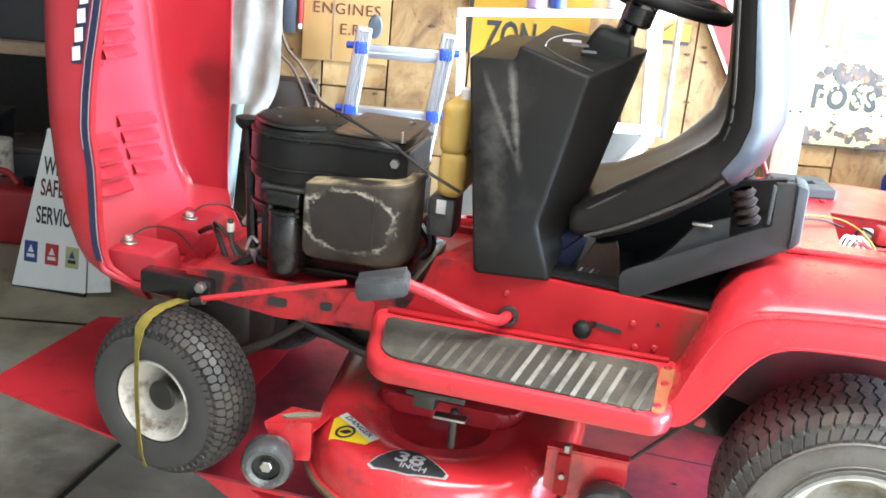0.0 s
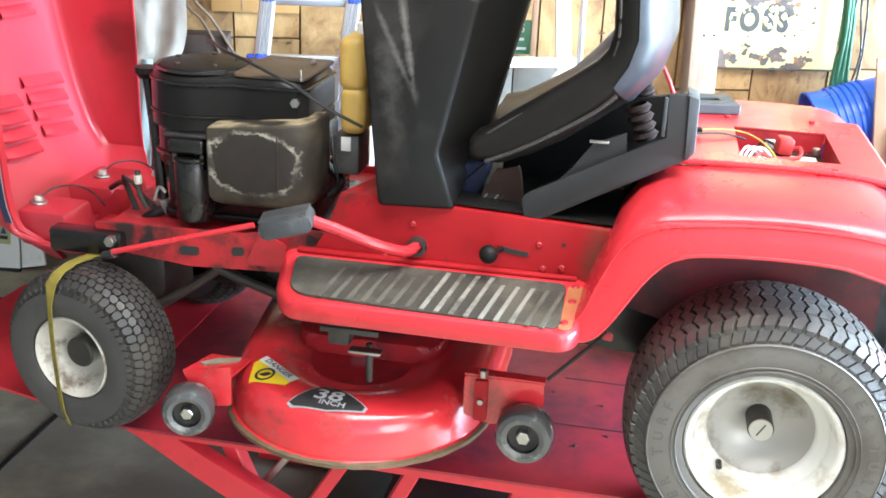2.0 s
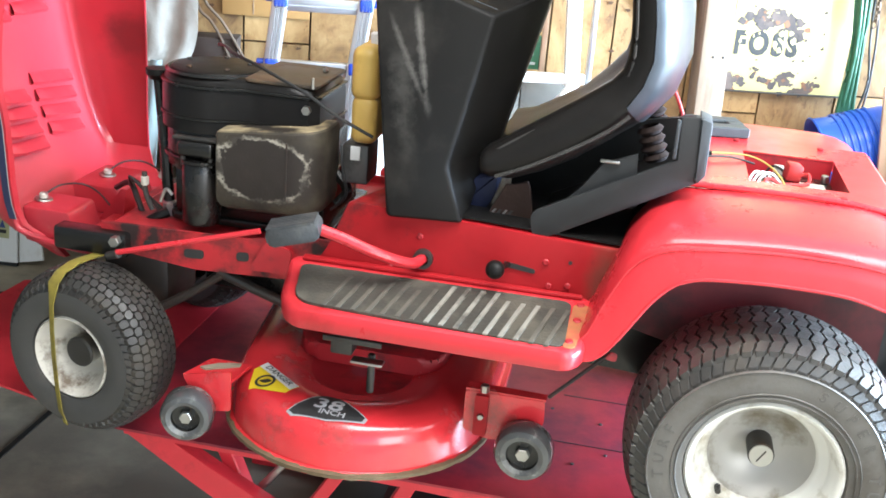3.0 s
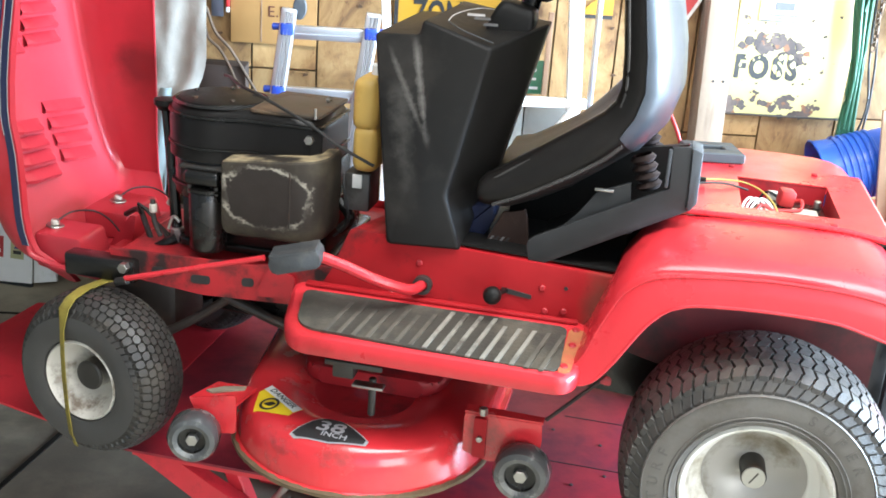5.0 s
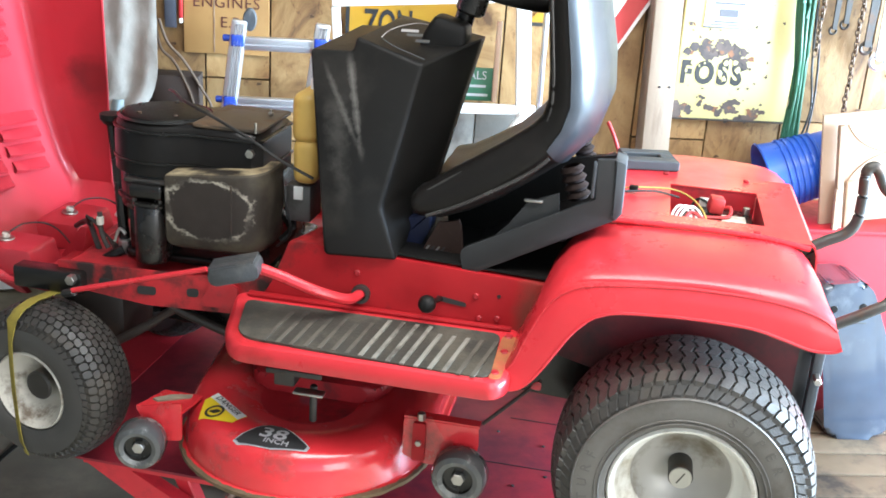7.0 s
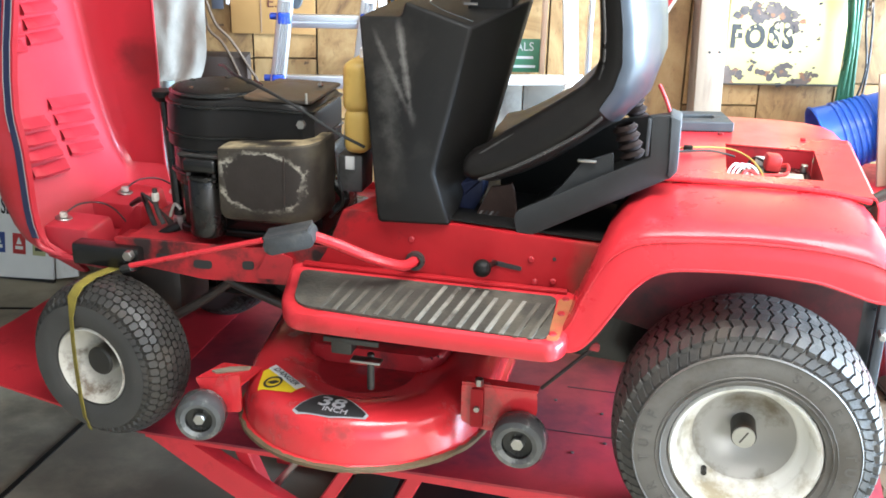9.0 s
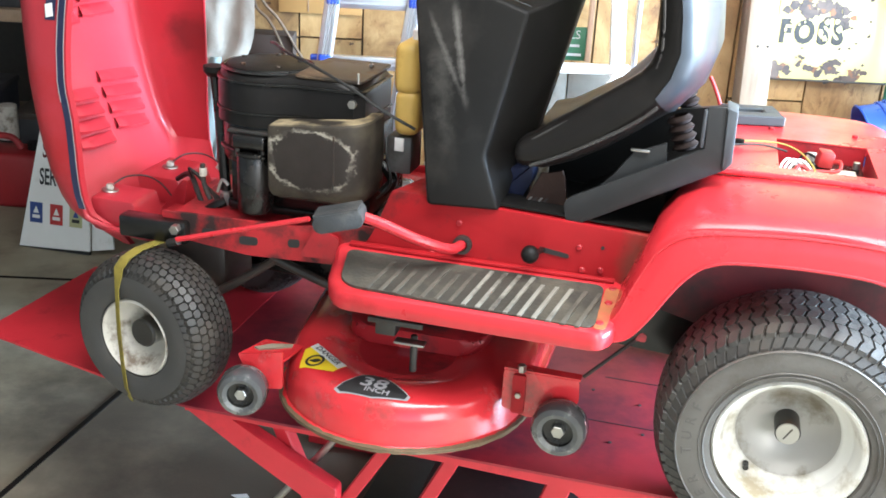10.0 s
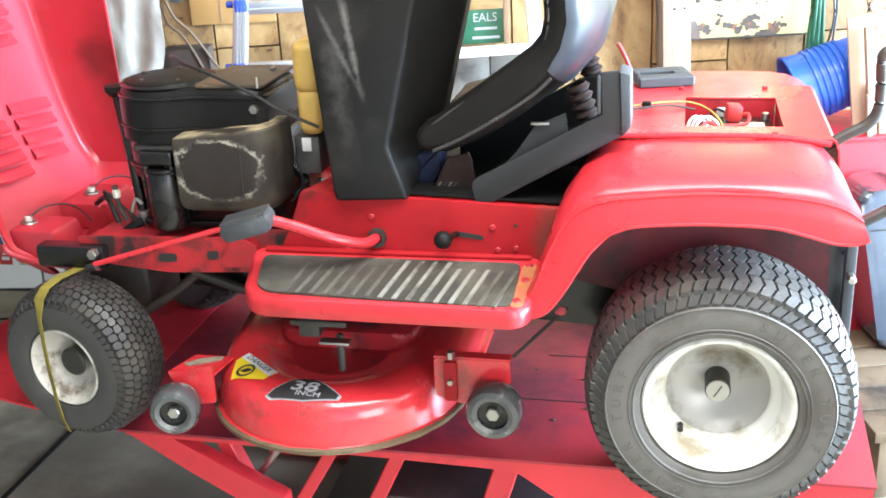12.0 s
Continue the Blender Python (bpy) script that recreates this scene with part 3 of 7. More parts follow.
def tread_blocks(R0, w, count, rows, crown, studs=False):
    """Turf tread: zigzag rows of lugs, or rows of six-sided studs, over a rounded crown, with teeth down the shoulders."""
    b = bmesh.new()
    step = 2 * math.pi / count
    c, d = (0.6, 0.24) if studs else (0.8, 0.16)

    def P(a, r, y):
        return (r * math.cos(a), y, r * math.sin(a))

    def rt(y):
        return R0 - crown * abs(2 * y / w - 1) ** 3

    def lug(a0, y0, a1, y1, half, r0a, r1a, r0b, r1b):
        lo, hi = [], []
        for s, u in ((-c, 0.0), (c, 0.0), (1.0, d), (1.0, 1 - d), (c, 1.0), (-c, 1.0), (-1.0, 1 - d), (-1.0, d)):
            for ring, g, ra, rb in ((lo, 1.0, r0a, r0b), (hi, 0.90, r1a, r1b)):
                v = 0.5 + (u - 0.5) * g
                ring.append(b.verts.new(P(a0 + (a1 - a0) * v + half * s * g, ra + (rb - ra) * v, y0 + (y1 - y0) * v)))
        b.faces.new(hi)
        for i in range(8):
            b.faces.new((lo[i], lo[(i + 1) % 8], hi[(i + 1) % 8], hi[i]))

    rw = w / rows
    over, slant, half = (-0.01, 0.10, 0.478) if studs else (0.1, 0.36, 0.435)
    for k in range(count):
        for j in range(rows):
            a = step * (k + 0.5 * (j % 2))
            sl = step * slant * (1 if j % 2 else -1)
            y0, y1 = max(0.0, (j - over) * rw), min(w, (j + 1 + over) * rw)
            lug(a, y0, a + sl, y1, step * half, rt(y0) - 0.009, rt(y0) - 0.0006 * (j % 2), rt(y1) - 0.009, rt(y1) - 0.0006 * (j % 2))
        a = step * (k + 0.1)
        e = rt(0.0)
        lug(a + step * 0.6, -0.0095, a, 0.004, step * 0.45, e - 0.034, e - 0.026, e - 0.012, e - 0.003)
        lug(a, w - 0.004, a + step * 0.6, w + 0.0095, step * 0.45, e - 0.012, e - 0.003, e - 0.034, e - 0.026)
    return b


def rear_wheel():
    w = new("rear_wheel")
    R0, rim, wd = 0.255, 0.140, 0.215
    ty = part("tyre", lathe(tyre_profile(R0, rim, wd, 0.016, 0.018), seg=72), RUBBER_WALL, w, "dusty black turf tyre")
    part("tread", tread_blocks(R0 + 0.003, wd, 64, 9, 0.018), RUBBER, ty, smooth=False)
    rings = bmesh.new()
    for rr in (0.158, 0.166, 0.209):
        lathe([(rr - 0.002, -0.0145), (rr, -0.0185), (rr + 0.002, -0.0145)], seg=72, bm=rings)
    part("sidewall_ring", rings, RUBBER_WALL, ty)
    part("rim", lathe([(0.147, 0.014), (0.1475, -0.002), (0.143, -0.007), (0.137, -0.003), (0.133, 0.006), (0.130, 0.022), (0.126, 0.027), (0.1245, 0.040), (0.1225, 0.043), (0.118, 0.046), (0.114, 0.051), (0.109, 0.054), (0.1035, 0.059), (0.1015, 0.068)], seg=64, m=Matrix.Diagonal((0.965, 1, 0.965, 1))), WHEEL_WHITE, w, "white painted steel rim")
    part("hub_dish", lathe([(0.0985, 0.066), (0.092, 0.077), (0.075, 0.095), (0.050, 0.109), (0.026, 0.116), (0.0, 0.118)], seg=48), WHEEL_GREY, w, "grey grimy hub dish")
    part("axle_tube", cyl(0.0245, 0.06, 28, 0.002, "y", m=pose(0, 0.060, 0)), DARK_STEEL, w, "dark hub tube")
    part("axle_end", cyl(0.0225, 0.006, 28, 0.001, "y", m=pose(0, 0.057, 0)), STEEL, w, "steel axle end")
    part("axle_slot", box(-0.0015, 0.0015, 0.0564, 0.0585, -0.014, 0.014, m=pose(0, 0, 0, 0, 30, 0)), DARK_STEEL, w)
    b = cyl(0.006, 0.022, 10, 0.001, "y", m=pose(-0.068, 0.032, -0.076))
    part("valve", b, BLACK_METAL, w)
    return w


rw = rear_wheel()
rw.parent = mower
rw.matrix_basis = pose(0, 0, AX)
far = copy_thing(rw, pose(0, 1.0, AX, 0, 0, 180))
far.name = "rear_wheel"


FRONT_RIM = mat("greasy_white_rim", (0.55, 0.52, 0.46), 0.5, vary=0.14, grain=20, stain=(0.17, 0.13, 0.095), stain_scale=16, stain_at=0.57)
# dark hub centre: grease and the recess's shade, both in the colour
dirt_shade_patch(FRONT_RIM, (0.012, 0.045, 0.022), (0.062, 0.05, 0.05), (0.035, 0.028, 0.022), 0.95, 0.2, 30.0)


def front_wheel():
    w = new("front_wheel")
    R0, rim, wd = 0.187, 0.091, 0.142
    ty = part("tyre", lathe(tyre_profile(R0, rim, wd, 0.012, 0.026), seg=64), RUBBER_FRONT, w, "dusty black front tyre")
    part("tread", tread_blocks(R0 + 0.002, wd, 56, 9, 0.026, True), RUBBER, ty, smooth=False)
    part("rim", lathe([(0.093, 0.012), (0.0935, -0.002), (0.0895, -0.006), (0.0855, -0.001), (0.082, 0.010), (0.072, 0.026), (0.062, 0.040), (0.056, 0.052), (0.044, 0.062), (0.034, 0.064), (0.034, 0.030), (0.026, 0.026), (0.0, 0.026)], seg=48), FRONT_RIM, w, "grimy off-white rim")
    part("hub_cap", cyl(0.034, 0.04, 24, 0.004, "y", m=pose(0, 0.024, 0)), DARK_STEEL, w)
    part("hub_grease", cyl(0.016, 0.012, 8, 0.003, "y", m=pose(0.012, 0.052, 0.045)), DARK_STEEL, w)
    return w


FW = pose(-1.421, 0.082, PZ + 0.189, 0, 0, -10)
fw = front_wheel()
fw.parent = mower
fw.matrix_basis = FW
far = copy_thing(fw, pose(-1.43, 0.915, PZ + 0.186, 0, 0, 160))

# fenders and seat deck, near side then far side
low = [(-0.377, 0.903), (-0.335, 0.908), (-0.300, 0.945), (-0.246, 1.035), (-0.208, 1.076), (-0.168, 1.092), (-0.10, 1.099), (-0.02, 1.102), (0.077, 1.099), (0.135, 1.086), (0.185, 1.073), (0.222, 1.074), (0.238, 1.082)]
bead = [(-0.383, 0.915), (-0.350, 0.955), (-0.325, 1.02), (-0.292, 1.088), (-0.256, 1.122), (-0.210, 1.138), (-0.13, 1.148), (-0.04, 1.155), (0.06, 1.155), (0.12, 1.150), (0.165, 1.142), (0.200, 1.130), (0.226, 1.112)]
top = [(-0.381, 0.915), (-0.353, 0.963), (-0.331, 1.028), (-0.309, 1.098), (-0.276, 1.144), (-0.228, 1.168), (-0.14, 1.176), (-0.04, 1.180), (0.06, 1.180), (0.12, 1.178), (0.160, 1.172), (0.190, 1.160), (0.212, 1.140)]
crest = [(-0.372, 0.93), (-0.344, 0.99), (-0.320, 1.055), (-0.294, 1.115), (-0.262, 1.160), (-0.220, 1.186), (-0.14, 1.190), (-0.04, 1.192), (0.06, 1.192), (0.12, 1.191), (0.155, 1.186), (0.182, 1.174), (0.200, 1.155)]


def fender(side):
    def Y(y):
        return y if side == 0 else 1.0 - y
    rows = []
    for a, c, d, e in zip(low, bead, top, crest):
        rows.append([(a[0], Y(0.018), a[1] - 0.004), (a[0], Y(0.012), a[1]), ((a[0] + c[0]) / 2, Y(0.016), (a[1] + c[1]) / 2), (c[0], Y(0.022), c[1]),
                     (c[0] * 0.6 + d[0] * 0.4, Y(0.036), c[1] * 0.5 + d[1] * 0.5 + 0.004), (d[0], Y(0.075), d[1]), ((d[0] + e[0]) / 2, Y(0.16), (d[1] + e[1]) / 2 + 0.004), (e[0], Y(0.272), e[1] - 0.004)])
    return thicken(skin(rows), 0.003)


part("fender", fender(0), RED, mower, angle=50)
part("fender", fender(1), RED, mower, angle=50)

# top panel between the fenders, with the battery opening
TZ = 1.188
hole = (-0.080, 0.114, 0.362, 0.607)


def top_panel():
    b = bmesh.new()
    xs = [-0.235, hole[0], hole[1], 0.198]
    ys = [0.272, hole[2], hole[3], 0.728]
    for i in range(3):
        for j in range(3):
            if i == 1 and j == 1:
                continue
            b.faces.new([b.verts.new(p) for p in ((xs[i], ys[j], TZ), (xs[i + 1], ys[j], TZ), (xs[i + 1], ys[j + 1], TZ), (xs[i], ys[j + 1], TZ))])
    edge = [(0.198, TZ), (0.206, TZ - 0.006), (0.212, TZ - 0.022), (0.216, TZ - 0.06), (0.226, 0.98)]
    for ya, yb in zip(ys, ys[1:]):
        for (xa, za), (xb, zb) in zip(edge, edge[1:]):
            b.faces.new([b.verts.new(p) for p in ((xa, ya, za), (xb, ya, zb), (xb, yb, zb), (xa, yb, za))])
    bmesh.ops.remove_doubles(b, verts=b.verts, dist=1e-5)
    return thicken(b, 0.003)


part("top_panel", top_panel(), RED, mower)
part("rear_panel", prism([(0.02, 1.08), (0.21, 1.12), (0.232, 1.085), (0.222, 1.06), (0.20, 0.97), (0.10, 0.95)], 0.27, 0.274), RED_DIRTY, mower)
# red panel under the fender: grime, with its shade darkened into the colour
part("inner_fender", prism([(-0.365, 0.905), (-0.275, 1.06), (-0.22, 1.09), (0.21, 1.12), (0.21, 0.76), (-0.08, 0.78), (-0.20, 0.86), (-0.30, 0.885)], 0.255, 0.259), mat("grimy_shaded_underside", (0.085, 0.012, 0.016), 0.6, vary=0.4, grain=16, stain=(0.015, 0.012, 0.012), stain_scale=6, stain_at=0.5), mower)
for ln, y, r in ((bead, 0.0218, 0.002),):
    part("fender_bead", tube([(x, y, z) for x, z in ln], r, 8), RED, mower)
    part("fender_bead", tube([(x, 1.0 - y, z) for x, z in ln], r, 8), RED, mower)
part("fender_lip", tube([(x, 0.0135, z) for x, z in low], 0.0035, 8), RED, mower)


WORD_RUBBER = mat("word_rubber", (0.082, 0.075, 0.067), 0.5, vary=0.25, grain=18)


# raised words round the tyre's sidewall
def sidewall_words(parent, word, r, a0, gap, size, y):
    for k, ch in enumerate(word):
        if ch == " ":
            continue
        a = radians(a0 - gap * k)
        b = text_mesh(ch, size, 0.002, bold=0.0006)
        m = onto((r * math.cos(a), y, r * math.sin(a)), (math.sin(a), 0, -math.cos(a)), (math.cos(a), 0, math.sin(a)))
        bmesh.ops.transform(b, matrix=m, verts=b.verts)
        part("lettering", b, WORD_RUBBER, parent, smooth=False)


for ch in rw.children:
    if ch.name.startswith("tyre"):
        sidewall_words(ch, "SUPER TURF", 0.188, 68, 9.8, 0.027, -0.0172)
        sidewall_words(ch, "SUPER TURF", 0.188, 248, 9.8, 0.027, -0.0172)

# seat deck and tunnel between the footplates
def tunnel():
    """A pressed box whose front end is swept back towards the middle."""
    line = rounded([(-0.935, 0.925), (-0.885, 1.00), (-0.850, 1.098), (-0.80, 1.094), (-0.29, 1.072), (-0.29, 0.915)], 0.012, 3)
    rows = []
    for y, back in ((0.16, 0.0), (0.36, 0.064), (0.64, 0.064), (0.84, 0.0)):
        rows.append([(x + (back if x < -0.82 else back * 0.5 if x < -0.6 else 0.0), y, z) for x, z in line])
    b = skin(rows, close=True, caps=True)
    rims = [e for f in b.faces if len(f.verts) > 4 for e in f.edges]
    bmesh.ops.bevel(b, geom=rims, offset=0.005, segments=2, affect="EDGES", profile=0.5)
    return b


part("tunnel", tunnel(), RED_GRIMY_SHADED, mower)
part("floor_mat", prism([(-0.635, 0.168), (-0.30, 0.168), (-0.30, 0.81), (-0.635, 0.81)], 0.0, 0.004, plane="xy", m=pose(0, 0, 1.0905) @ Matrix.Rotation(radians(2.3), 4, "Y") @ pose(0, 0, -0.024)), BLACK_PLASTIC, mower, "dark rubber mat over the tunnel")
part("seat_riser", prism([(-0.31, 1.06), (-0.235, 1.186), (-0.228, 1.186), (-0.228, 1.06)], 0.272, 0.728), BLACK_PLASTIC, mower)

# frame and gearbox under the body, hardly lit
part("chassis", prism(rounded([(-1.20, 0.93), (-0.20, 0.93), (0.16, 0.98), (0.16, 0.80), (-0.10, 0.76), (-1.20, 0.82)], 0.01, 2), 0.275, 0.725, bevel=0.004), BLACK_METAL, mower, "grimy dark chassis frame under the body")
part("gearbox", box(-0.16, 0.14, 0.28, 0.72, 0.66, 0.84, 0.03, 3), BLACK_METAL, mower)
part("axle_tube", cyl(0.035, 0.72, 24, 0.002, "y", m=pose(0, 0.14, AX)), BLACK_METAL, mower)
part("drive_belt", tube([(-0.78, 0.33, 0.735), (-0.45, 0.34, 0.76), (-0.12, 0.36, 0.78)], 0.008, 8), BLACK_PLASTIC, mower)

# slot and height lever on the tunnel's side
part("lever_slot", prism(rounded([(-0.53, 1.008), (-0.53, 1.019), (-0.468, 1.010), (-0.468, 1.001)], 0.004, 3), 0.1575, 0.1605), BLACK_INK, mower)
part("lever_stem", tube([(-0.52, 0.165, 1.012), (-0.535, 0.12, 1.016)], 0.006), BLACK_METAL, mower)
kn = bmesh.new()
bmesh.ops.create_uvsphere(kn, u_segments=20, v_segments=14, radius=0.0185, matrix=pose(-0.540, 0.108, 1.018))
part("lever_knob", kn, BLACK_PLASTIC, mower, "round black lever knob")
for x, z in ((-0.449, 1.029), (-0.439, 0.981), (-0.402, 0.986), (-0.70, 1.045), (-0.66, 0.965), (-0.755, 0.97)):
    part("rivet", cyl(0.0065, 0.006, 10, 0.002, "y", m=pose(x, 0.1545, z)), RED_DIRTY, mower)
part("pivot_hole", cyl(0.004, 0.002, 10, 0, "y", m=pose(-0.402, 0.1585, 1.034)), BLACK_INK, mower)


def tread_slope(b, side=0):
    """The footplates rise towards the tunnel."""
    for v in b.verts:
        y = v.co.y if side == 0 else 1.0 - v.co.y
        v.co.z += 0.19 * max(0.0, y + 0.012)
    return b


# footplates: a pressed tray with a rolled edge and a ribbed rubber mat
def footplate(side):
    def Y(y):
        return y if side == 0 else 1.0 - y
    out = rounded([(-0.965, 0.165), (-0.935, 0.02), (-0.90, -0.026), (-0.42, -0.030), (-0.375, -0.030), (-0.352, 0.0), (-0.345, 0.165)], 0.035, 5)
    cx, cy = -0.65, 0.09
    rows = []
    for z, g in ((0.894, -0.003), (0.899, 0.001), (0.922, 0.002), (0.932, -0.002), (0.936, -0.010), (0.9325, -0.020)):
        rows.append([(x + g * (1 if x > cx else -1), Y(y + g * (1 if y > cy else -1)), z) for x, y in out])
    b = skin(rows, close=True)
    b.verts.ensure_lookup_table()
    n = len(out)
    b.faces.new([b.verts[len(b.verts) - n + i] for i in range(n)])
    return tread_slope(b, side)


mat_out = rounded([(-0.930, 0.128), (-0.908, 0.020), (-0.880, 0.000), (-0.68, -0.010), (-0.43, -0.018), (-0.395, -0.014), (-0.386, 0.0), (-0.388, 0.132)], 0.016, 4)
MAT_RUBBER = mat("ribbed_mat", (0.036, 0.032, 0.024), 0.75, vary=0.35, grain=18, stain=(0.072, 0.063, 0.046), stain_scale=9, stain_at=0.53, bump=0.3, bump_scale=150)
FAINT_RIB = mat("faded_rib", (0.085, 0.076, 0.058), 0.75, vary=0.4, grain=22, stain=(0.05, 0.045, 0.036), stain_scale=10, stain_at=0.5)
RIB_RUBBER = mat("worn_rib", (0.20, 0.19, 0.16), 0.7, vary=0.3, grain=30, stain=(0.07, 0.062, 0.05), stain_scale=13, stain_at=0.55)
for side in (0, 1):
    fp = part("footplate", footplate(side), RED, mower, "red footplate with a worn ribbed rubber mat", angle=40)
    o = mat_out if side == 0 else [(x, 1.0 - y) for x, y in mat_out]
    part("rubber_mat", tread_slope(prism(o, 0.9325, 0.938, plane="xy", bevel=0.0015, seg=1), side), MAT_RUBBER, fp)
    for k in range(16):
        x = -0.650 + 0.0287 * (k - 7)
        y0, y1 = -0.004 - 0.0022 * max(0, k - 5), (0.120 if k < 11 else 0.098) if k > 6 else (0.104, 0.112, 0.092)[k % 3]
        q = [(x + 0.22 * (y0 + 0.015), y0), (x + 0.0085 + 0.22 * (y0 + 0.015), y0), (x + 0.0085 + 0.22 * (y1 + 0.015), y1), (x + 0.22 * (y1 + 0.015), y1)]
        if side:
            q = [(a, 1.0 - c) for a, c in q]
        part("rib", tread_slope(prism(q, 0.9375, 0.9410 if k > 6 else 0.9398, plane="xy"), side), RIB_RUBBER if 6 < k < 14 else FAINT_RIB, fp, smooth=False)
    lip = [(-0.935, 0.143), (-0.37, 0.146), (-0.37, 0.158), (-0.935, 0.158)]
    part("wall_flange", tread_slope(prism(lip if side == 0 else [(a, 1.0 - c) for a, c in lip], 0.934, 0.942, plane="xy", bevel=0.003), side), RED_GRIMY_SHADED, fp)
RUST = mat("rusty_paint", (0.30, 0.10, 0.035), 0.8, vary=0.4, grain=40, stain=(0.42, 0.06, 0.04), stain_scale=14, stain_at=0.52)
part("rust_patch", tread_slope(prism(rounded([(-0.389, -0.018), (-0.366, -0.010), (-0.352, 0.13), (-0.384, 0.128)], 0.01, 3), 0.9335, 0.9365, plane="xy")), RUST, mower, "rusted bare patch of the footplate")
for x, y in ((-0.379, 0.006), (-0.372, 0.076), (-0.371, 0.128)):
    part("rivet", tread_slope(cyl(0.008, 0.005, 10, 0.002, "z", m=pose(x, y, 0.934))), RED_DIRTY, mower)
part("hanger_tab", prism(rounded([(-0.312, 0.905), (-0.300, 0.920), (-0.289, 0.916), (-0.290, 0.902)], 0.006, 3), 0.03, 0.036), RED_DIRTY, mower)

# brake pedal on its rod
PEDAL_RUBBER = mat("pedal_rubber", (0.026, 0.027, 0.028), 0.6, vary=0.3, grain=30, stain=(0.06, 0.056, 0.05), stain_scale=14, stain_at=0.58, bump=0.2, bump_scale=200)
pd = part("pedal", prism(rounded([(-0.05, -0.018), (0.05, -0.018), (0.05, 0.018), (-0.05, 0.018)], 0.012, 4), -0.03, 0.03, bevel=0.004, m=pose(-0.915, 0.03, 1.068, 0, -14, 10)), PEDAL_RUBBER, mower, "ribbed grey rubber brake pedal")
for k in range(6):
    part("ridge", tube([pose(-0.915, 0.03, 1.068, 0, -14, 10) @ Vector((x, -0.026 + 0.0104 * k, 0.0185)) for x in (-0.046, 0.046)], 0.0032, 8, smooth=False), PEDAL_RUBBER, pd)
for k in range(7):
    part("rib", box(-0.046, 0.046, -0.031, -0.0285, -0.0, 0.0035, m=pose(-0.915, 0.03, 1.068, 0, -14, 10) @ pose(0, 0.002 + 0.0088 * k, 0.0165)), PEDAL_RUBBER, pd)
part("pedal_rod", tube([(-0.875, 0.055, 1.068), (-0.83, 0.06, 1.055), (-0.76, 0.075, 1.027), (-0.705, 0.11, 1.004), (-0.69, 0.165, 1.0)], 0.011), RED, mower, "bent red pedal rod")
part("rod_bush", lathe([(0.012, 0), (0.02, 0), (0.02, 0.012), (0.012, 0.012)], "y", 20, m=pose(-0.69, 0.148, 1.0), closed=True), DARK_STEEL, mower)

# dash tower
def tower():
    """A moulded column: an upright slab on the engine side, a raised dash, and a folded side that runs out to the driver's edge."""
    near = dict(A=(-0.766, 0.130, 1.084), B=(-0.618, 0.152, 1.084), K=(-0.658, 0.158, 1.192), F=(-0.707, 0.181, 1.300), C=(-0.600, 0.215, 1.477), D=(-0.836, 0.228, 1.484), E=(-0.747, 0.226, 1.488), L=(-0.741, 0.232, 1.518), G=(-0.512, 0.395, 1.513), H=(-0.592, 0.385, 1.200), J=(-0.620, 0.350, 1.084), P=(-0.741, 0.44, 1.514))
    b = bmesh.new()
    v, w = {}, {}
    for k, (x, y, z) in near.items():
        v[k] = b.verts.new((x, y, z))
        w[k] = b.verts.new((x if k != "P" else -0.725, 0.84 - y if k != "P" else 0.54, z))

    for q in ("DEFA", "AFKB", "ELCKF", "KCGH", "BKHJ"):
        b.faces.new([v[k] for k in q])
        b.faces.new([w[k] for k in q[::-1]])
    b.faces.new([v["G"], w["G"], w["H"], v["H"]])
    b.faces.new([v["H"], w["H"], w["J"], v["J"]])
    b.faces.new([v["D"], v["A"], w["A"], w["D"]])
    b.faces.new([v["D"], w["D"], w["E"], v["E"]])
    b.faces.new([v["E"], w["E"], w["L"], w["P"], v["P"], v["L"]])
    b.faces.new([v["L"], v["P"], w["P"], w["L"], w["C"], w["G"], v["G"], v["C"]])
    b.faces.new([v["A"], v["B"], v["J"], w["J"], w["B"], w["A"]])
    return b


tw = tower()
bmesh.ops.recalc_face_normals(tw, faces=tw.faces)
bmesh.ops.bevel(tw, geom=list(tw.edges), offset=0.008, segments=3, affect="EDGES", profile=0.5)


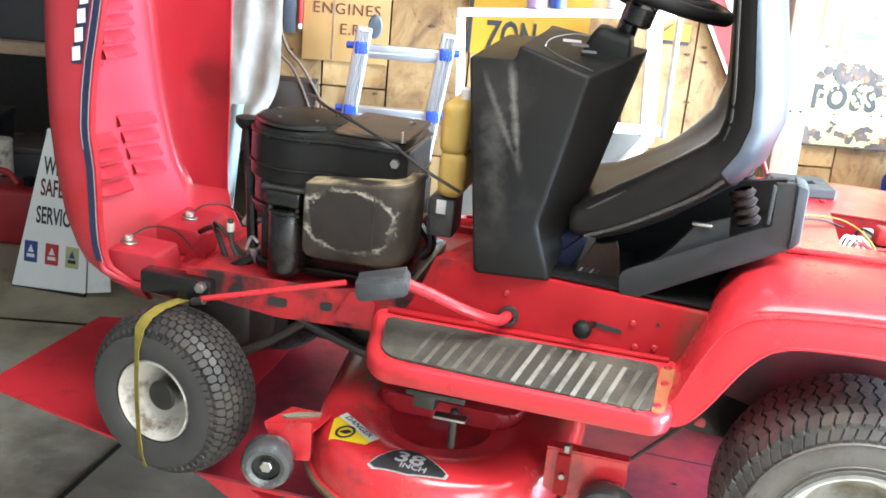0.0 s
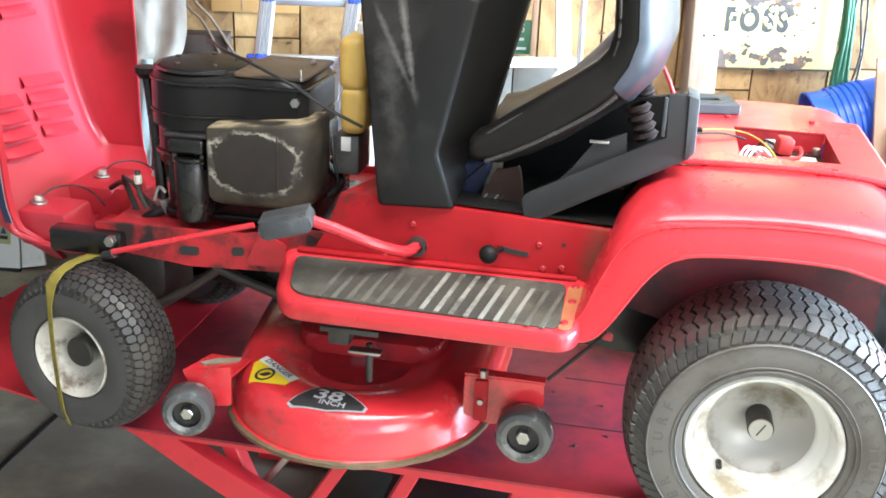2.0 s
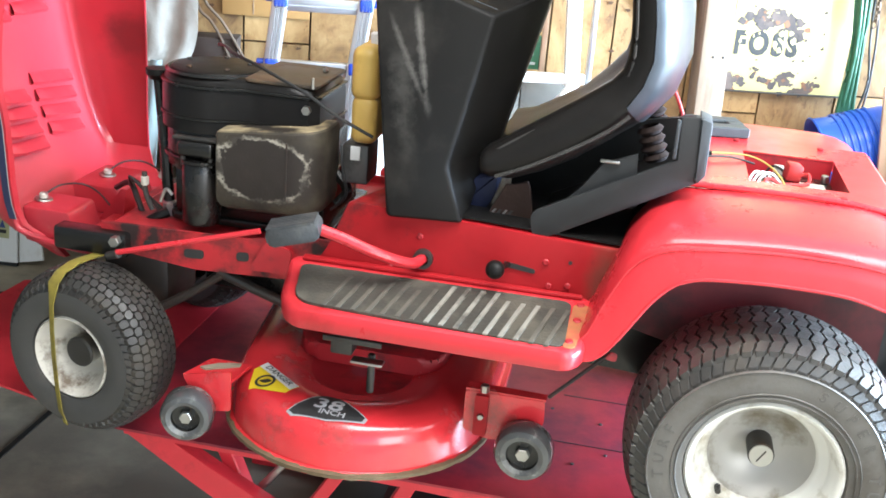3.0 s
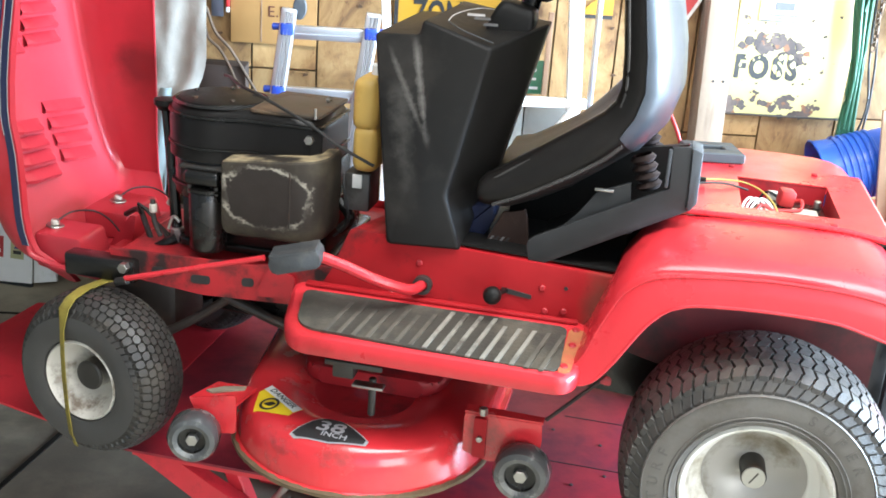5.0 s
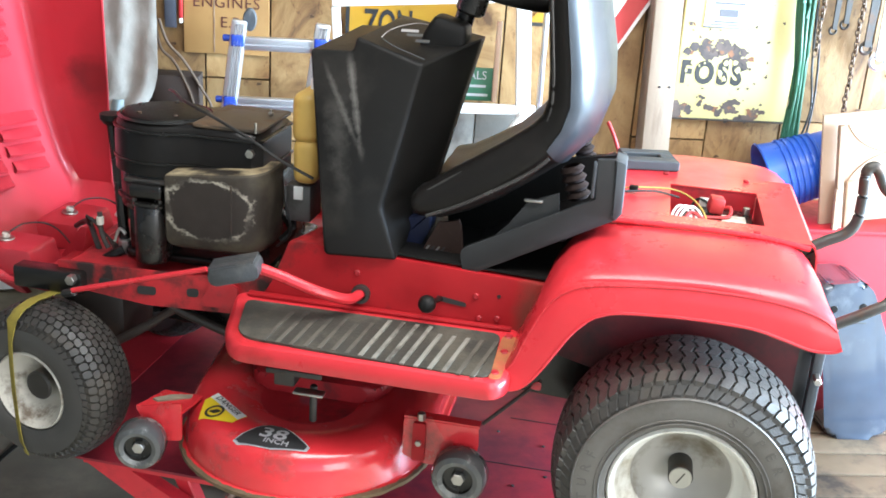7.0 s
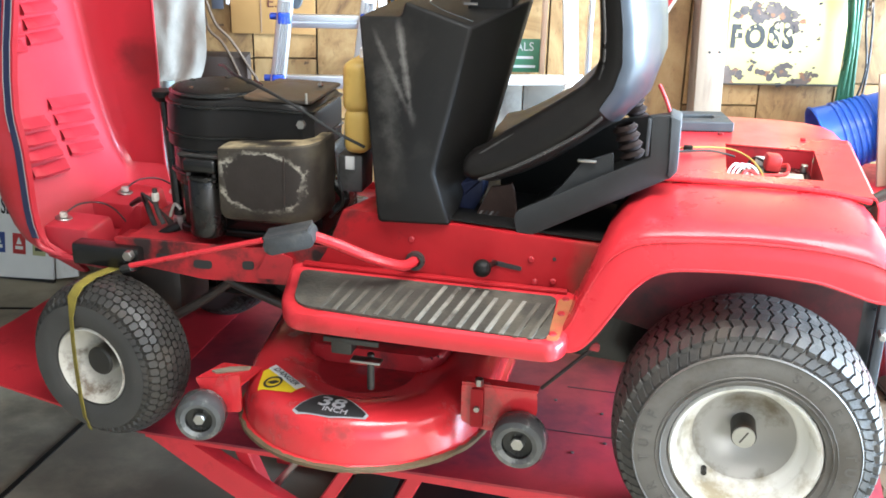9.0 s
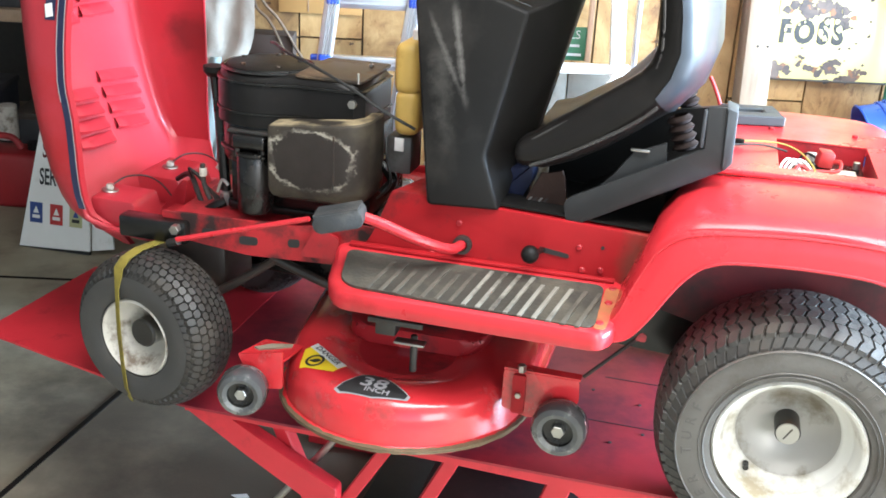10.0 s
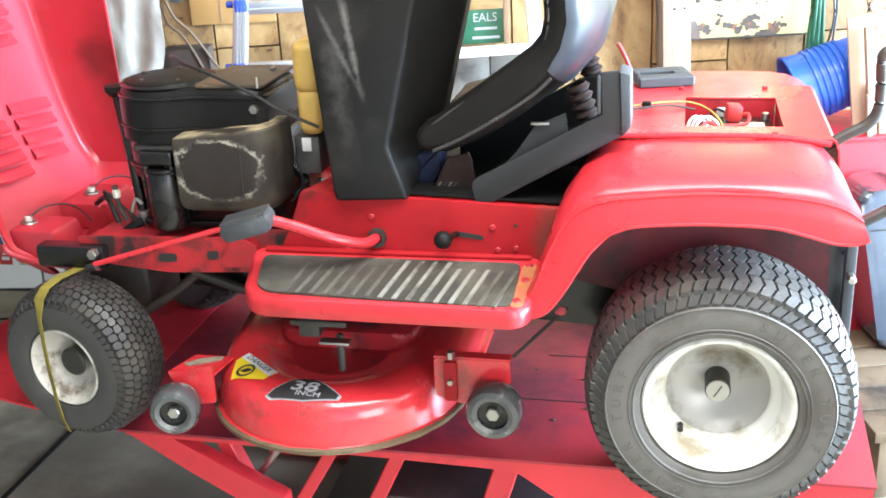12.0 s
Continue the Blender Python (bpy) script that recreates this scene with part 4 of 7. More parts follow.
def worn_plastic(name):
    """Scuffed black plastic with two long pale rubs, one down a crease and one slanting into it."""
    m = mat(name, (0.0098, 0.0092, 0.0086), 0.42, vary=0.3, grain=6, stain=(0.026, 0.0235, 0.021), stain_scale=3.2, stain_at=0.57, bump=0.12, bump_scale=700, spec=0.13, stain_rough=0.58)
    n, l = m.node_tree.nodes, m.node_tree.links
    b = n["Principled BSDF"]
    out = b.inputs["Base Color"].links[0].from_socket
    co, sep = n.new("ShaderNodeTexCoord"), n.new("ShaderNodeSeparateXYZ")
    l.new(co.outputs["Object"], sep.inputs["Vector"])

    def do(op, *args):
        k = n.new("ShaderNodeMath")
        k.operation = op
        for i, v in enumerate(args):
            if isinstance(v, (int, float)):
                k.inputs[i].default_value = v
            else:
                l.new(v, k.inputs[i])
        return k.outputs[0]

    def fade(v, a, c, lo, hi):
        k = n.new("ShaderNodeMapRange")
        k.inputs["From Min"].default_value, k.inputs["From Max"].default_value = a, c
        k.inputs["To Min"].default_value, k.inputs["To Max"].default_value = lo, hi
        l.new(v, k.inputs["Value"])
        return k.outputs["Result"]

    ragged = n.new("ShaderNodeTexNoise")
    ragged.inputs["Scale"].default_value, ragged.inputs["Detail"].default_value, ragged.inputs["Roughness"].default_value = 26, 8, 0.72
    l.new(co.outputs["Object"], ragged.inputs["Vector"])
    for (xa, za), (xb, zb), wide, strong in (((-0.751, 1.478), (-0.708, 1.292), 0.010, 0.75), ((-0.802, 1.46), (-0.713, 1.30), 0.008, 0.5), ((-0.775, 1.40), (-0.735, 1.20), 0.030, 0.25)):
        length = math.hypot(xb - xa, zb - za)
        dx, dz = (xb - xa) / length, (zb - za) / length
        px, pz = do("ADD", sep.outputs["X"], -xa), do("ADD", sep.outputs["Z"], -za)
        along = do("ADD", do("MULTIPLY", px, dx), do("MULTIPLY", pz, dz))
        aside = do("ABSOLUTE", do("ADD", do("MULTIPLY", px, dz), do("MULTIPLY", pz, -dx)))
        aside = do("ADD", aside, fade(ragged.outputs["Fac"], 0.3, 0.7, -wide * 0.5, wide * 0.7))
        near_side = do("LESS_THAN", sep.outputs["Y"], 0.26)
        band = do("MULTIPLY", fade(aside, 0.0, wide, 1.0, 0.0), do("MULTIPLY", fade(along, -0.01, 0.03, 0.0, 1.0), fade(along, length - 0.05, length + 0.02, 1.0, 0.0)))
        k = n.new("ShaderNodeMix")
        k.data_type = "RGBA"
        k.inputs["B"].default_value = (0.125, 0.118, 0.108, 1)
        l.new(out, k.inputs["A"])
        l.new(do("MULTIPLY", do("MULTIPLY", band, strong), near_side), k.inputs["Factor"])
        out = k.outputs["Result"]
    l.new(out, b.inputs["Base Color"])
    return m


TOWER = worn_plastic("scuffed_plastic")
tower_ob = part("dash_tower", tw, TOWER, mower, "scuffed black plastic dash tower", angle=60)
part("dash_outline", tube([(-0.697, 0.262, 1.515), (-0.702, 0.319, 1.517), (-0.702, 0.378, 1.517), (-0.691, 0.433, 1.518), (-0.666, 0.461, 1.521), (-0.635, 0.434, 1.524)], 0.0012, 6), GREY_INK, tower_ob)
part("dash_outline", tube([(-0.697, 0.262, 1.515), (-0.665, 0.232, 1.506), (-0.633, 0.221, 1.498), (-0.596, 0.208, 1.49)], 0.0012, 6), GREY_PLASTIC, tower_ob)
for k, (x, y, z) in enumerate([(-0.654, 0.337, 1.522), (-0.632, 0.274, 1.524), (-0.614, 0.258, 1.516)]):
    part("dash_print", box(-0.020 + 0.004 * k, 0.016, -0.009, 0.009, 0.0, 0.0008, m=pose(x, y, z, 8, 0, 10)), GREY_INK if k == 0 else GREY_PLASTIC, tower_ob)
sw_m = onto((-0.573, 0.44, 1.50), (0.97, 0, -0.25), (0, 1, 0))
boot_rows = []
for half, h in ((0.048, -0.03), (0.046, 0.004), (0.042, 0.024), (0.036, 0.040), (0.028, 0.044)):
    boot_rows.append([tuple(sw_m @ Vector((x - 0.015, y - 0.045, h))) for x, y in rounded([(-half, -half), (half, -half), (half, half), (-half, half)], 0.012, 3)])
part("column_boot", skin(boot_rows, close=True, caps=True), BLACK_PLASTIC, mower, angle=50)
part("column_joint", cyl(0.032, 0.045, 16, 0.006, "z", m=sw_m @ pose(0.012, -0.04, 0.065)), BLACK_METAL, mower)
part("steering_column", cyl(0.021, 0.13, 20, 0.002, "z", m=sw_m), BLACK_METAL, mower)
sw = lathe([(0.175 + 0.014 * math.cos(a), 0.137 + 0.014 * math.sin(a)) for a in [2 * math.pi * k / 12 for k in range(12)]], "z", 48, m=sw_m, closed=True)
wheel_ob = part("steering_wheel", sw, BLACK_PLASTIC, mower, "black plastic steering wheel")
for k in range(3):
    a = 2 * math.pi * (k / 3 + 0.08)
    p = [sw_m @ Vector((r * math.cos(a), r * math.sin(a), z)) for r, z in ((0.02, 0.115), (0.08, 0.122), (0.172, 0.137))]
    part("spoke", tube(p, 0.014), BLACK_PLASTIC, wheel_ob)
part("hub", cyl(0.045, 0.05, 28, 0.008, "z", m=sw_m @ pose(0, 0, 0.095)), BLACK_PLASTIC, wheel_ob)

# fuel tank behind the tower
tk = part("fuel_tank", box(-0.899, -0.840, 0.30, 0.52, 1.262, 1.376, 0.022, 4), FUEL, mower, "yellowed plastic fuel tank", angle=60)
part("tank_foot", box(-0.896, -0.840, 0.302, 0.518, 1.172, 1.274, 0.02, 4), FUEL, tk, angle=60)
part("filler_neck", cyl(0.012, 0.03, 16, 0.003, "z", m=pose(-0.862, 0.36, 1.368)), WHITE, tk)

# mowing deck
def deck():
    prof = [(0.110, 0.680), (0.135, 0.685), (0.160, 0.693), (0.182, 0.6992), (0.205, 0.7008), (0.235, 0.698), (0.255, 0.690), (0.267, 0.677), (0.274, 0.655), (0.278, 0.63), (0.281, 0.603), (0.291, 0.600), (0.293, 0.591), (0.281, 0.590)]
    n = 36
    rows = []
    c0, c1 = 0.252, 0.60
    for k in range(2 * n):
        a = 2 * math.pi * (k + 0.5) / (2 * n)
        cy = c0 if math.sin(a) < 0 else c1
        row = []
        for r, z in prof:
            x, y = -0.823 + r * math.cos(a), cy + r * math.sin(a)
            row.append((x - (0.13 * max(0.0, y - 0.20) if x < -0.823 else 0.0), y, z))
        rows.append(row)
    b = skin(rows + [rows[0]])
    bmesh.ops.remove_doubles(b, verts=b.verts, dist=1e-6)
    return b


dk = part("cutting_deck", deck(), RED_DECK, mower, "glossy red 38 inch cutting deck, chipped and dirty along its lip", angle=45)


def deck_well():
    """The sunken middle of the deck, under the belt cover."""
    rows = []
    for k in range(73):
        a = 2 * math.pi * (k + 0.5) / 72
        cy = 0.252 if math.sin(a) < 0 else 0.60
        row = []
        for r, z in ((0.1105, 0.6805), (0.09, 0.678), (0.05, 0.677), (0.02, 0.677)):
            x, y = -0.823 + r * math.cos(a), cy + r * math.sin(a)
            row.append((x - (0.13 * max(0.0, y - 0.20) if x < -0.823 else 0.0), y, z))
        rows.append(row)
    return skin(rows)


# dirty paint darkens the well for the footplate's shade as well
part("deck_well", deck_well(), RED_DIRTY, dk, "grimy sunken middle of the deck, darkened for shade", angle=45)
DECK_TOP = [(0.0, 0.694), (0.12, 0.695), (0.135, 0.685), (0.160, 0.693), (0.182, 0.6992), (0.205, 0.7008), (0.235, 0.698), (0.255, 0.690), (0.267, 0.677), (0.274, 0.655)]


def deck_z(x, y):
    """The height of the deck's top at a place on its near lobe."""
    r = math.hypot(x + 0.823, min(0, y - 0.252))
    return float(np.interp(r, [p[0] for p in DECK_TOP], [p[1] for p in DECK_TOP]))


GRASS = mat("dried_grass", (0.125, 0.085, 0.045), 0.9, vary=0.4, grain=60, stain=(0.10, 0.07, 0.035), stain_scale=20, stain_at=0.5, bump=0.5, bump_scale=120)
rng = random.Random(5)
b = bmesh.new()
rows = []
for k in range(61):
    a = math.pi + math.pi * k / 60
    rr = 0.2935 + 0.001 * rng.random()
    rows.append([(-0.823 + r * math.cos(a), 0.252 + r * math.sin(a), z) for r, z in ((rr - 0.004 - 0.006 * rng.random(), 0.6015 + 0.002 * rng.random()), (rr + 0.001, 0.600), (rr + 0.001, 0.5905 + 0.003 * rng.random()), (rr - 0.008, 0.5895))])
part("grass_crust", skin(rows), GRASS, dk, "dried grass caked along the deck lip")
# dark dirty paint also puts the shade at the deck's back into colour
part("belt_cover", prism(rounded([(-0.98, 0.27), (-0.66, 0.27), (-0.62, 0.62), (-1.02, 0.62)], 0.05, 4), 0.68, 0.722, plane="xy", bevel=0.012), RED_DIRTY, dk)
# warning label and size badge on the deck top
def deck_plate(pts, lift_by, material, parent, name, label=""):
    """A thin label laid over the deck's top slope."""
    b = bmesh.new()
    rows = []
    for x, y in pts:
        rows.append(b.verts.new((x, y, deck_z(x, y) + lift_by)))
    b.faces.new(rows)
    bmesh.ops.triangulate(b, faces=b.faces)
    bmesh.ops.subdivide_edges(b, edges=b.edges, cuts=5, use_grid_fill=True)
    for v in b.verts:
        v.co.z = deck_z(v.co.x, v.co.y) + lift_by
    return part(name, b, material, parent, label)


d38 = [(-0.877, 0.068), (-0.853, 0.088), (-0.825, 0.084), (-0.75, 0.022), (-0.754, 0.011), (-0.829, -0.001), (-0.904, 0.005), (-0.916, 0.013)]
ctr = Vector((sum(p[0] for p in d38) / 8, sum(p[1] for p in d38) / 8))
badge = deck_plate(d38, 0.002, GREY_INK, dk, "size_badge", "black triangular badge reading 38 inch with a silver rim")
deck_plate([tuple(ctr + (Vector(p) - ctr) * 0.93) for p in d38], 0.003, BLACK_INK, badge, "badge_field")


def on_deck(body, size, x, y, turn, material, parent, h=0.0042, sx=1.0):
    b = text_mesh(body, size, 0.0, bold=size * 0.02)
    bmesh.ops.transform(b, matrix=pose(x, y, 0, 0, 0, turn) @ Matrix.Diagonal((sx, 1, 1, 1)), verts=b.verts)
    for v in b.verts:
        v.co.z = deck_z(v.co.x, v.co.y) + h
    return part("lettering", b, material, parent, smooth=False)


on_deck("38", 0.050, -0.836, 0.043, -4, GREY_INK, badge, sx=1.25)
on_deck("INCH", 0.019, -0.823, 0.018, -4, GREY_INK, badge, sx=1.2)
yl = [(-1.022, 0.082), (-1.033, 0.145), (-1.015, 0.176), (-0.918, 0.1), (-0.937, 0.065), (-0.97, 0.067)]
warn = deck_plate(yl, 0.002, YELLOW_DECAL, dk, "warning_label", "yellow danger label with a black pictogram")
deck_plate([(-1.026, 0.157), (-1.015, 0.176), (-0.918, 0.1), (-0.931, 0.077)], 0.003, WHITE_INK, warn, "label_band")
on_deck("DANGER", 0.0205, -0.972, 0.128, -39, BLACK_INK, warn, 0.0038, 1.15)
part("pictogram", lathe([(0.016, 0.0), (0.019, 0.0012), (0.022, 0.0)], "z", 24, m=pose(-0.992, 0.099, deck_z(-0.992, 0.099) + 0.0035, 8, -8, 0)), BLACK_INK, warn)
part("pictogram", prism(rounded([(-1.005, 0.095), (-0.989, 0.109), (-0.978, 0.103), (-0.99, 0.09)], 0.004, 2), deck_z(-0.992, 0.099) + 0.003, deck_z(-0.992, 0.099) + 0.0042, plane="xy"), BLACK_INK, warn)


def roller(m, r, w, name="deck_roller"):
    k = new(name)
    k.parent = mower
    k.matrix_basis = m
    part("tyre", lathe([(r * 0.55, 0.004), (r * 0.72, 0.0), (r * 0.9, 0.003), (r, 0.014), (r, w - 0.014), (r * 0.9, w - 0.003), (r * 0.55, w)], "y", 40), ROLLER, k)
    part("dish", lathe([(r * 0.56, 0.004), (r * 0.52, 0.012), (r * 0.25, 0.016), (0.0, 0.016)], "y", 28), BLACK_METAL, k)
    part("bolt", cyl(r * 0.24, 0.014, 6, 0.001, "y", m=pose(0, 0.004, 0)), STEEL, k)
    return k


ROLLER = mat("roller_plastic", (0.060, 0.060, 0.060), 0.16, vary=0.3, grain=25, spec=0.7, stain=(0.19, 0.185, 0.17), stain_scale=13, stain_at=0.58, stain_rough=0.5)
roller(pose(-0.444, 0.060, 0.652, 0, 0, -2), 0.0595, 0.058)
roller(pose(-1.124, -0.004, 0.640, 0, 0, 12), 0.054, 0.06)
part("roller_bracket", prism(rounded([(-0.575, 0.748), (-0.415, 0.750), (-0.412, 0.705), (-0.43, 0.66), (-0.52, 0.645), (-0.575, 0.66)], 0.006, 2), 0.118, 0.123), RED_DECK, dk)
part("roller_bracket", prism([(-0.575, 0.12), (-0.413, 0.12), (-0.413, 0.145), (-0.575, 0.15)], 0.748, 0.753, plane="xy"), RED_DECK, dk)
part("roller_bracket", prism(rounded([(-1.158, 0.704), (-1.053, 0.728), (-1.053, 0.638), (-1.12, 0.628)], 0.006, 2), 0.062, 0.068), RED_DECK, dk)
part("roller_bracket", prism([(-1.158, 0.065), (-1.053, 0.065), (-1.04, 0.15), (-1.13, 0.15)], 0.700, 0.706, plane="xy"), RED_DECK, dk)
part("roller_bracket", prism(rounded([(-0.553, 0.745), (-0.526, 0.745), (-0.526, 0.655), (-0.553, 0.655)], 0.004, 2), 0.108, 0.1175), RED_GRIMY_SHADED, dk)
part("bracket_bolt", cyl(0.009, 0.016, 6, 0.001, "z", m=pose(-0.535, 0.105, 0.757)), STEEL, dk)
part("bracket_bolt", cyl(0.007, 0.008, 6, 0.001, "y", m=pose(-0.539, 0.101, 0.70)), STEEL, dk)
part("packing_strip", prism([(-1.135, 0.098), (-1.105, 0.125), (-1.06, 0.14), (-1.06, 0.128), (-1.12, 0.092)], 0.7065, 0.711, plane="xy"), mat("beige_packing", (0.26, 0.22, 0.16), 0.8, vary=0.3, grain=40), dk, "dirty beige packing strip")
# lift linkage above the deck
part("deck_link", box(-0.845, -0.80, 0.06, 0.10, 0.81, 0.90, 0.004), DARK_STEEL, mower)
part("deck_link", box(-0.86, -0.74, 0.055, 0.062, 0.838, 0.85, 0.002), DARK_STEEL, mower)
part("deck_link", box(-0.80, -0.735, 0.05, 0.075, 0.80, 0.806, 0.002, m=pose(0, 0, 0, 0, 0, 0)), STEEL, mower)
part("link_pin", cyl(0.008, 0.085, 14, 0.002, "z", m=pose(-0.765, 0.085, 0.725)), DARK_STEEL, mower)
part("hanger_rod", tube([(-0.41, 0.14, 0.75), (-0.30, 0.16, 0.86)], 0.004, smooth=False), OILY_STEEL, mower)

# seat
SEAT_PATH = [(-0.596, 1.199, 0.020), (-0.582, 1.202, 0.030), (-0.552, 1.208, 0.038), (-0.500, 1.236, 0.046), (-0.440, 1.273, 0.050), (-0.385, 1.308, 0.053), (-0.335, 1.342, 0.056), (-0.302, 1.380, 0.058), (-0.288, 1.432, 0.058), (-0.293, 1.500, 0.056), (-0.305, 1.571, 0.052), (-0.317, 1.645, 0.048), (-0.326, 1.719, 0.044), (-0.330, 1.756, 0.028)]


def seat_rows(path, loops):
    """Rings of (across, through) pairs set square to a line in the x-z plane."""
    rows = []
    for i, (x, z, h) in enumerate(path):
        x0, z0, _ = path[max(i - 1, 0)]
        x1, z1, _ = path[min(i + 1, len(path) - 1)]
        d = Vector((x1 - x0, z1 - z0)).normalized()
        n = Vector((-d.y, d.x))
        rows.append([(x + n.x * h * k, y, z + n.y * h * k) for y, k in loops[i]])
    return rows


def seat():
    """A cushion that turns up into the backrest, with full side bolsters below and a rounded back above."""
    cushion = [(0.174, -0.72), (0.166, -0.25), (0.168, 0.35), (0.180, 0.80), (0.204, 1.0), (0.238, 0.97), (0.270, 0.62), (0.310, 0.25), (0.43, 0.05)]
    back = [(0.178, -0.10), (0.170, 0.20), (0.172, 0.50), (0.182, 0.85), (0.202, 1.0), (0.232, 0.98), (0.264, 0.70), (0.302, 0.44), (0.43, 0.36)]
    cushion_low = [(0.43, -1.0), (0.34, -1.0), (0.27, -0.99), (0.215, -0.96), (0.188, -0.88)]
    back_low = [(0.43, -1.04), (0.34, -1.0), (0.27, -0.86), (0.225, -0.62), (0.195, -0.36)]
    loops, skirts = [], []
    for i in range(len(SEAT_PATH)):
        t = min(1.0, max(0.0, (i - 4) / 3))
        up = [(a + (c - a) * t, p + (q - p) * t) for (a, p), (c, q) in zip(cushion, back)]
        dn = [(a + (c - a) * t, p + (q - p) * t) for (a, p), (c, q) in zip(cushion_low, back_low)]
        loops.append(up + [(0.86 - y, k * (1 - 0.8 * (1 - t)) if k > 0.3 else k) for y, k in up[-2::-1]] + [(0.86 - y, k) for y, k in dn[:0:-1]] + dn)
        edge = [up[1], up[0]] + dn[:0:-1]
        skirts.append([(0.43 + (y - 0.43) * 1.012, k * 1.03) for y, k in edge + [dn[0]]] + [(0.43 + (0.43 - y) * 1.012, k * 1.03) for y, k in edge[::-1]])
    return skin(seat_rows(SEAT_PATH, loops), close=True, caps=True), thicken(skin(seat_rows(SEAT_PATH, skirts)[6:13]), 0.002)


PIPING = mat("seat_piping", (0.035, 0.033, 0.031), 0.28, vary=0.2, grain=40, spec=0.5)
cushion_bm, shell_bm = seat()
st = part("seat", cushion_bm, VINYL, mower, "worn black vinyl seat", angle=80)
part("piping", tube([(x, 0.183, z) for x, z in [(-0.572, 1.228), (-0.530, 1.258), (-0.475, 1.293), (-0.400, 1.342), (-0.360, 1.372), (-0.338, 1.408), (-0.336, 1.470), (-0.346, 1.560), (-0.362, 1.691)]], 0.004, 8), PIPING, st)
part("piping", tube([(x, 0.166, z) for x, z in [(-0.565, 1.184), (-0.50, 1.214), (-0.418, 1.262), (-0.362, 1.300), (-0.330, 1.330)]], 0.0038, 8), PIPING, st)


# black seat back; its bluish base paints in the sky's reflection
SEAT_SHEEN = mat("seat_back_sheen", (0.014, 0.0165, 0.020), 0.36, vary=0.12, grain=20, stain=(0.024, 0.027, 0.031), stain_scale=5, stain_at=0.6, spec=0.38)
part("back_shell", shell_bm, SEAT_SHEEN, st, "smooth back shell of the seat, blue-tinted for sky reflection", angle=80)
# tilted seat pan under it
PAN = mat("pan_plastic", (0.027, 0.028, 0.029), 0.5, spec=0.25, vary=0.2, grain=20, stain=(0.055, 0.055, 0.054), stain_scale=6, stain_at=0.62, bump=0.1, bump_scale=400)
pan = part("seat_pan", prism([(-0.476, 1.130), (-0.487, 1.122), (-0.490, 1.108), (-0.482, 1.074), (-0.476, 1.068), (-0.466, 1.070), (-0.192, 1.221), (-0.188, 1.238), (-0.197, 1.344), (-0.238, 1.34), (-0.230, 1.259)], 0.166, 0.176, bevel=0.002), PAN, mower, "dark grey tilted seat pan")
part("pan_floor", prism([(-0.472, 1.095), (-0.462, 1.078), (-0.208, 1.217), (-0.215, 1.229)], 0.174, 0.69), BLACK_PLASTIC, pan)
part("pan_back", prism([(-0.203, 1.344), (-0.181, 1.337), (-0.179, 1.238), (-0.192, 1.221), (-0.199, 1.23), (-0.193, 1.25)], 0.160, 0.235, bevel=0.003), GREY_PLASTIC, pan)
part("pan_rib", box(-0.243, -0.236, 0.162, 0.175, 1.262, 1.335, 0.002), GREY_PLASTIC, pan)
part("pan_web", prism([(-0.445, 1.13), (-0.30, 1.205), (-0.305, 1.255), (-0.365, 1.23), (-0.40, 1.18)], 0.19, 0.20), PAN, pan)
for y in (0.255, 0.50):
    b = bmesh.new()
    for k in range(4):
        lathe([(0.019, 0.0), (0.026, 0.008), (0.019, 0.016)], "z", 20, bm=b, m=pose(-0.268 - 0.006 * k, y, 1.232 + 0.017 * k, 0, -20, 0))
    part("seat_spring", b, mat("rust_brown", (0.020, 0.012, 0.010), 0.75, vary=0.3, spec=0.2), pan, "rusty seat spring")
# added black board: closes the view through and gives the dark under the seat
part("seat_bracket", prism([(-0.56, 1.085), (-0.20, 1.085), (-0.20, 1.295), (-0.30, 1.275), (-0.40, 1.222), (-0.56, 1.145)], 0.40, 0.415), BLACK_PLASTIC, pan)
HINGE = mat("hinge_paint", (0.030, 0.016, 0.0125), 0.6, spec=0.2, vary=0.4, grain=20, stain=(0.075, 0.045, 0.032), stain_scale=14, stain_at=0.6, bump=0.2, bump_scale=150)
hinge = part("seat_hinge", prism([(-0.585, 1.070), (-0.575, 1.10), (-0.549, 1.156), (-0.535, 1.153), (-0.506, 1.166), (-0.500, 1.150), (-0.488, 1.070)], 0.224, 0.232, bevel=0.002, seg=1), HINGE, mower, "grimy brown seat hinge bracket")
part("hinge_flange", prism([(-0.585, 0.224), (-0.488, 0.224), (-0.488, 0.32), (-0.585, 0.32)], 1.070, 1.082, plane="xy"), HINGE, hinge)
for k in range(4):
    part("hinge_slit", prism([(-0.580 + 0.011 * k, 1.083), (-0.575 + 0.011 * k, 1.083), (-0.563 + 0.011 * k, 1.101), (-0.568 + 0.011 * k, 1.101)], 0.2225, 0.2245), STEEL if k % 2 == 0 else BLACK_INK, hinge)
BAG = mat("blue_bag", (0.008, 0.011, 0.032), 0.5, vary=0.3, grain=12, spec=0.2, stain=(0.014, 0.017, 0.04), stain_scale=8, stain_at=0.6, bump=0.3, bump_scale=60)
bag = thing("plastic_bag", "dark blue plastic bag tucked behind the dash tower", "bag")
part("bag", prism(rounded([(-0.655, 1.0795), (-0.640, 1.14), (-0.565, 1.172), (-0.572, 1.12), (-0.595, 1.0795)], 0.012, 3), 0.245, 0.31, bevel=0.008), BAG, bag, angle=60)
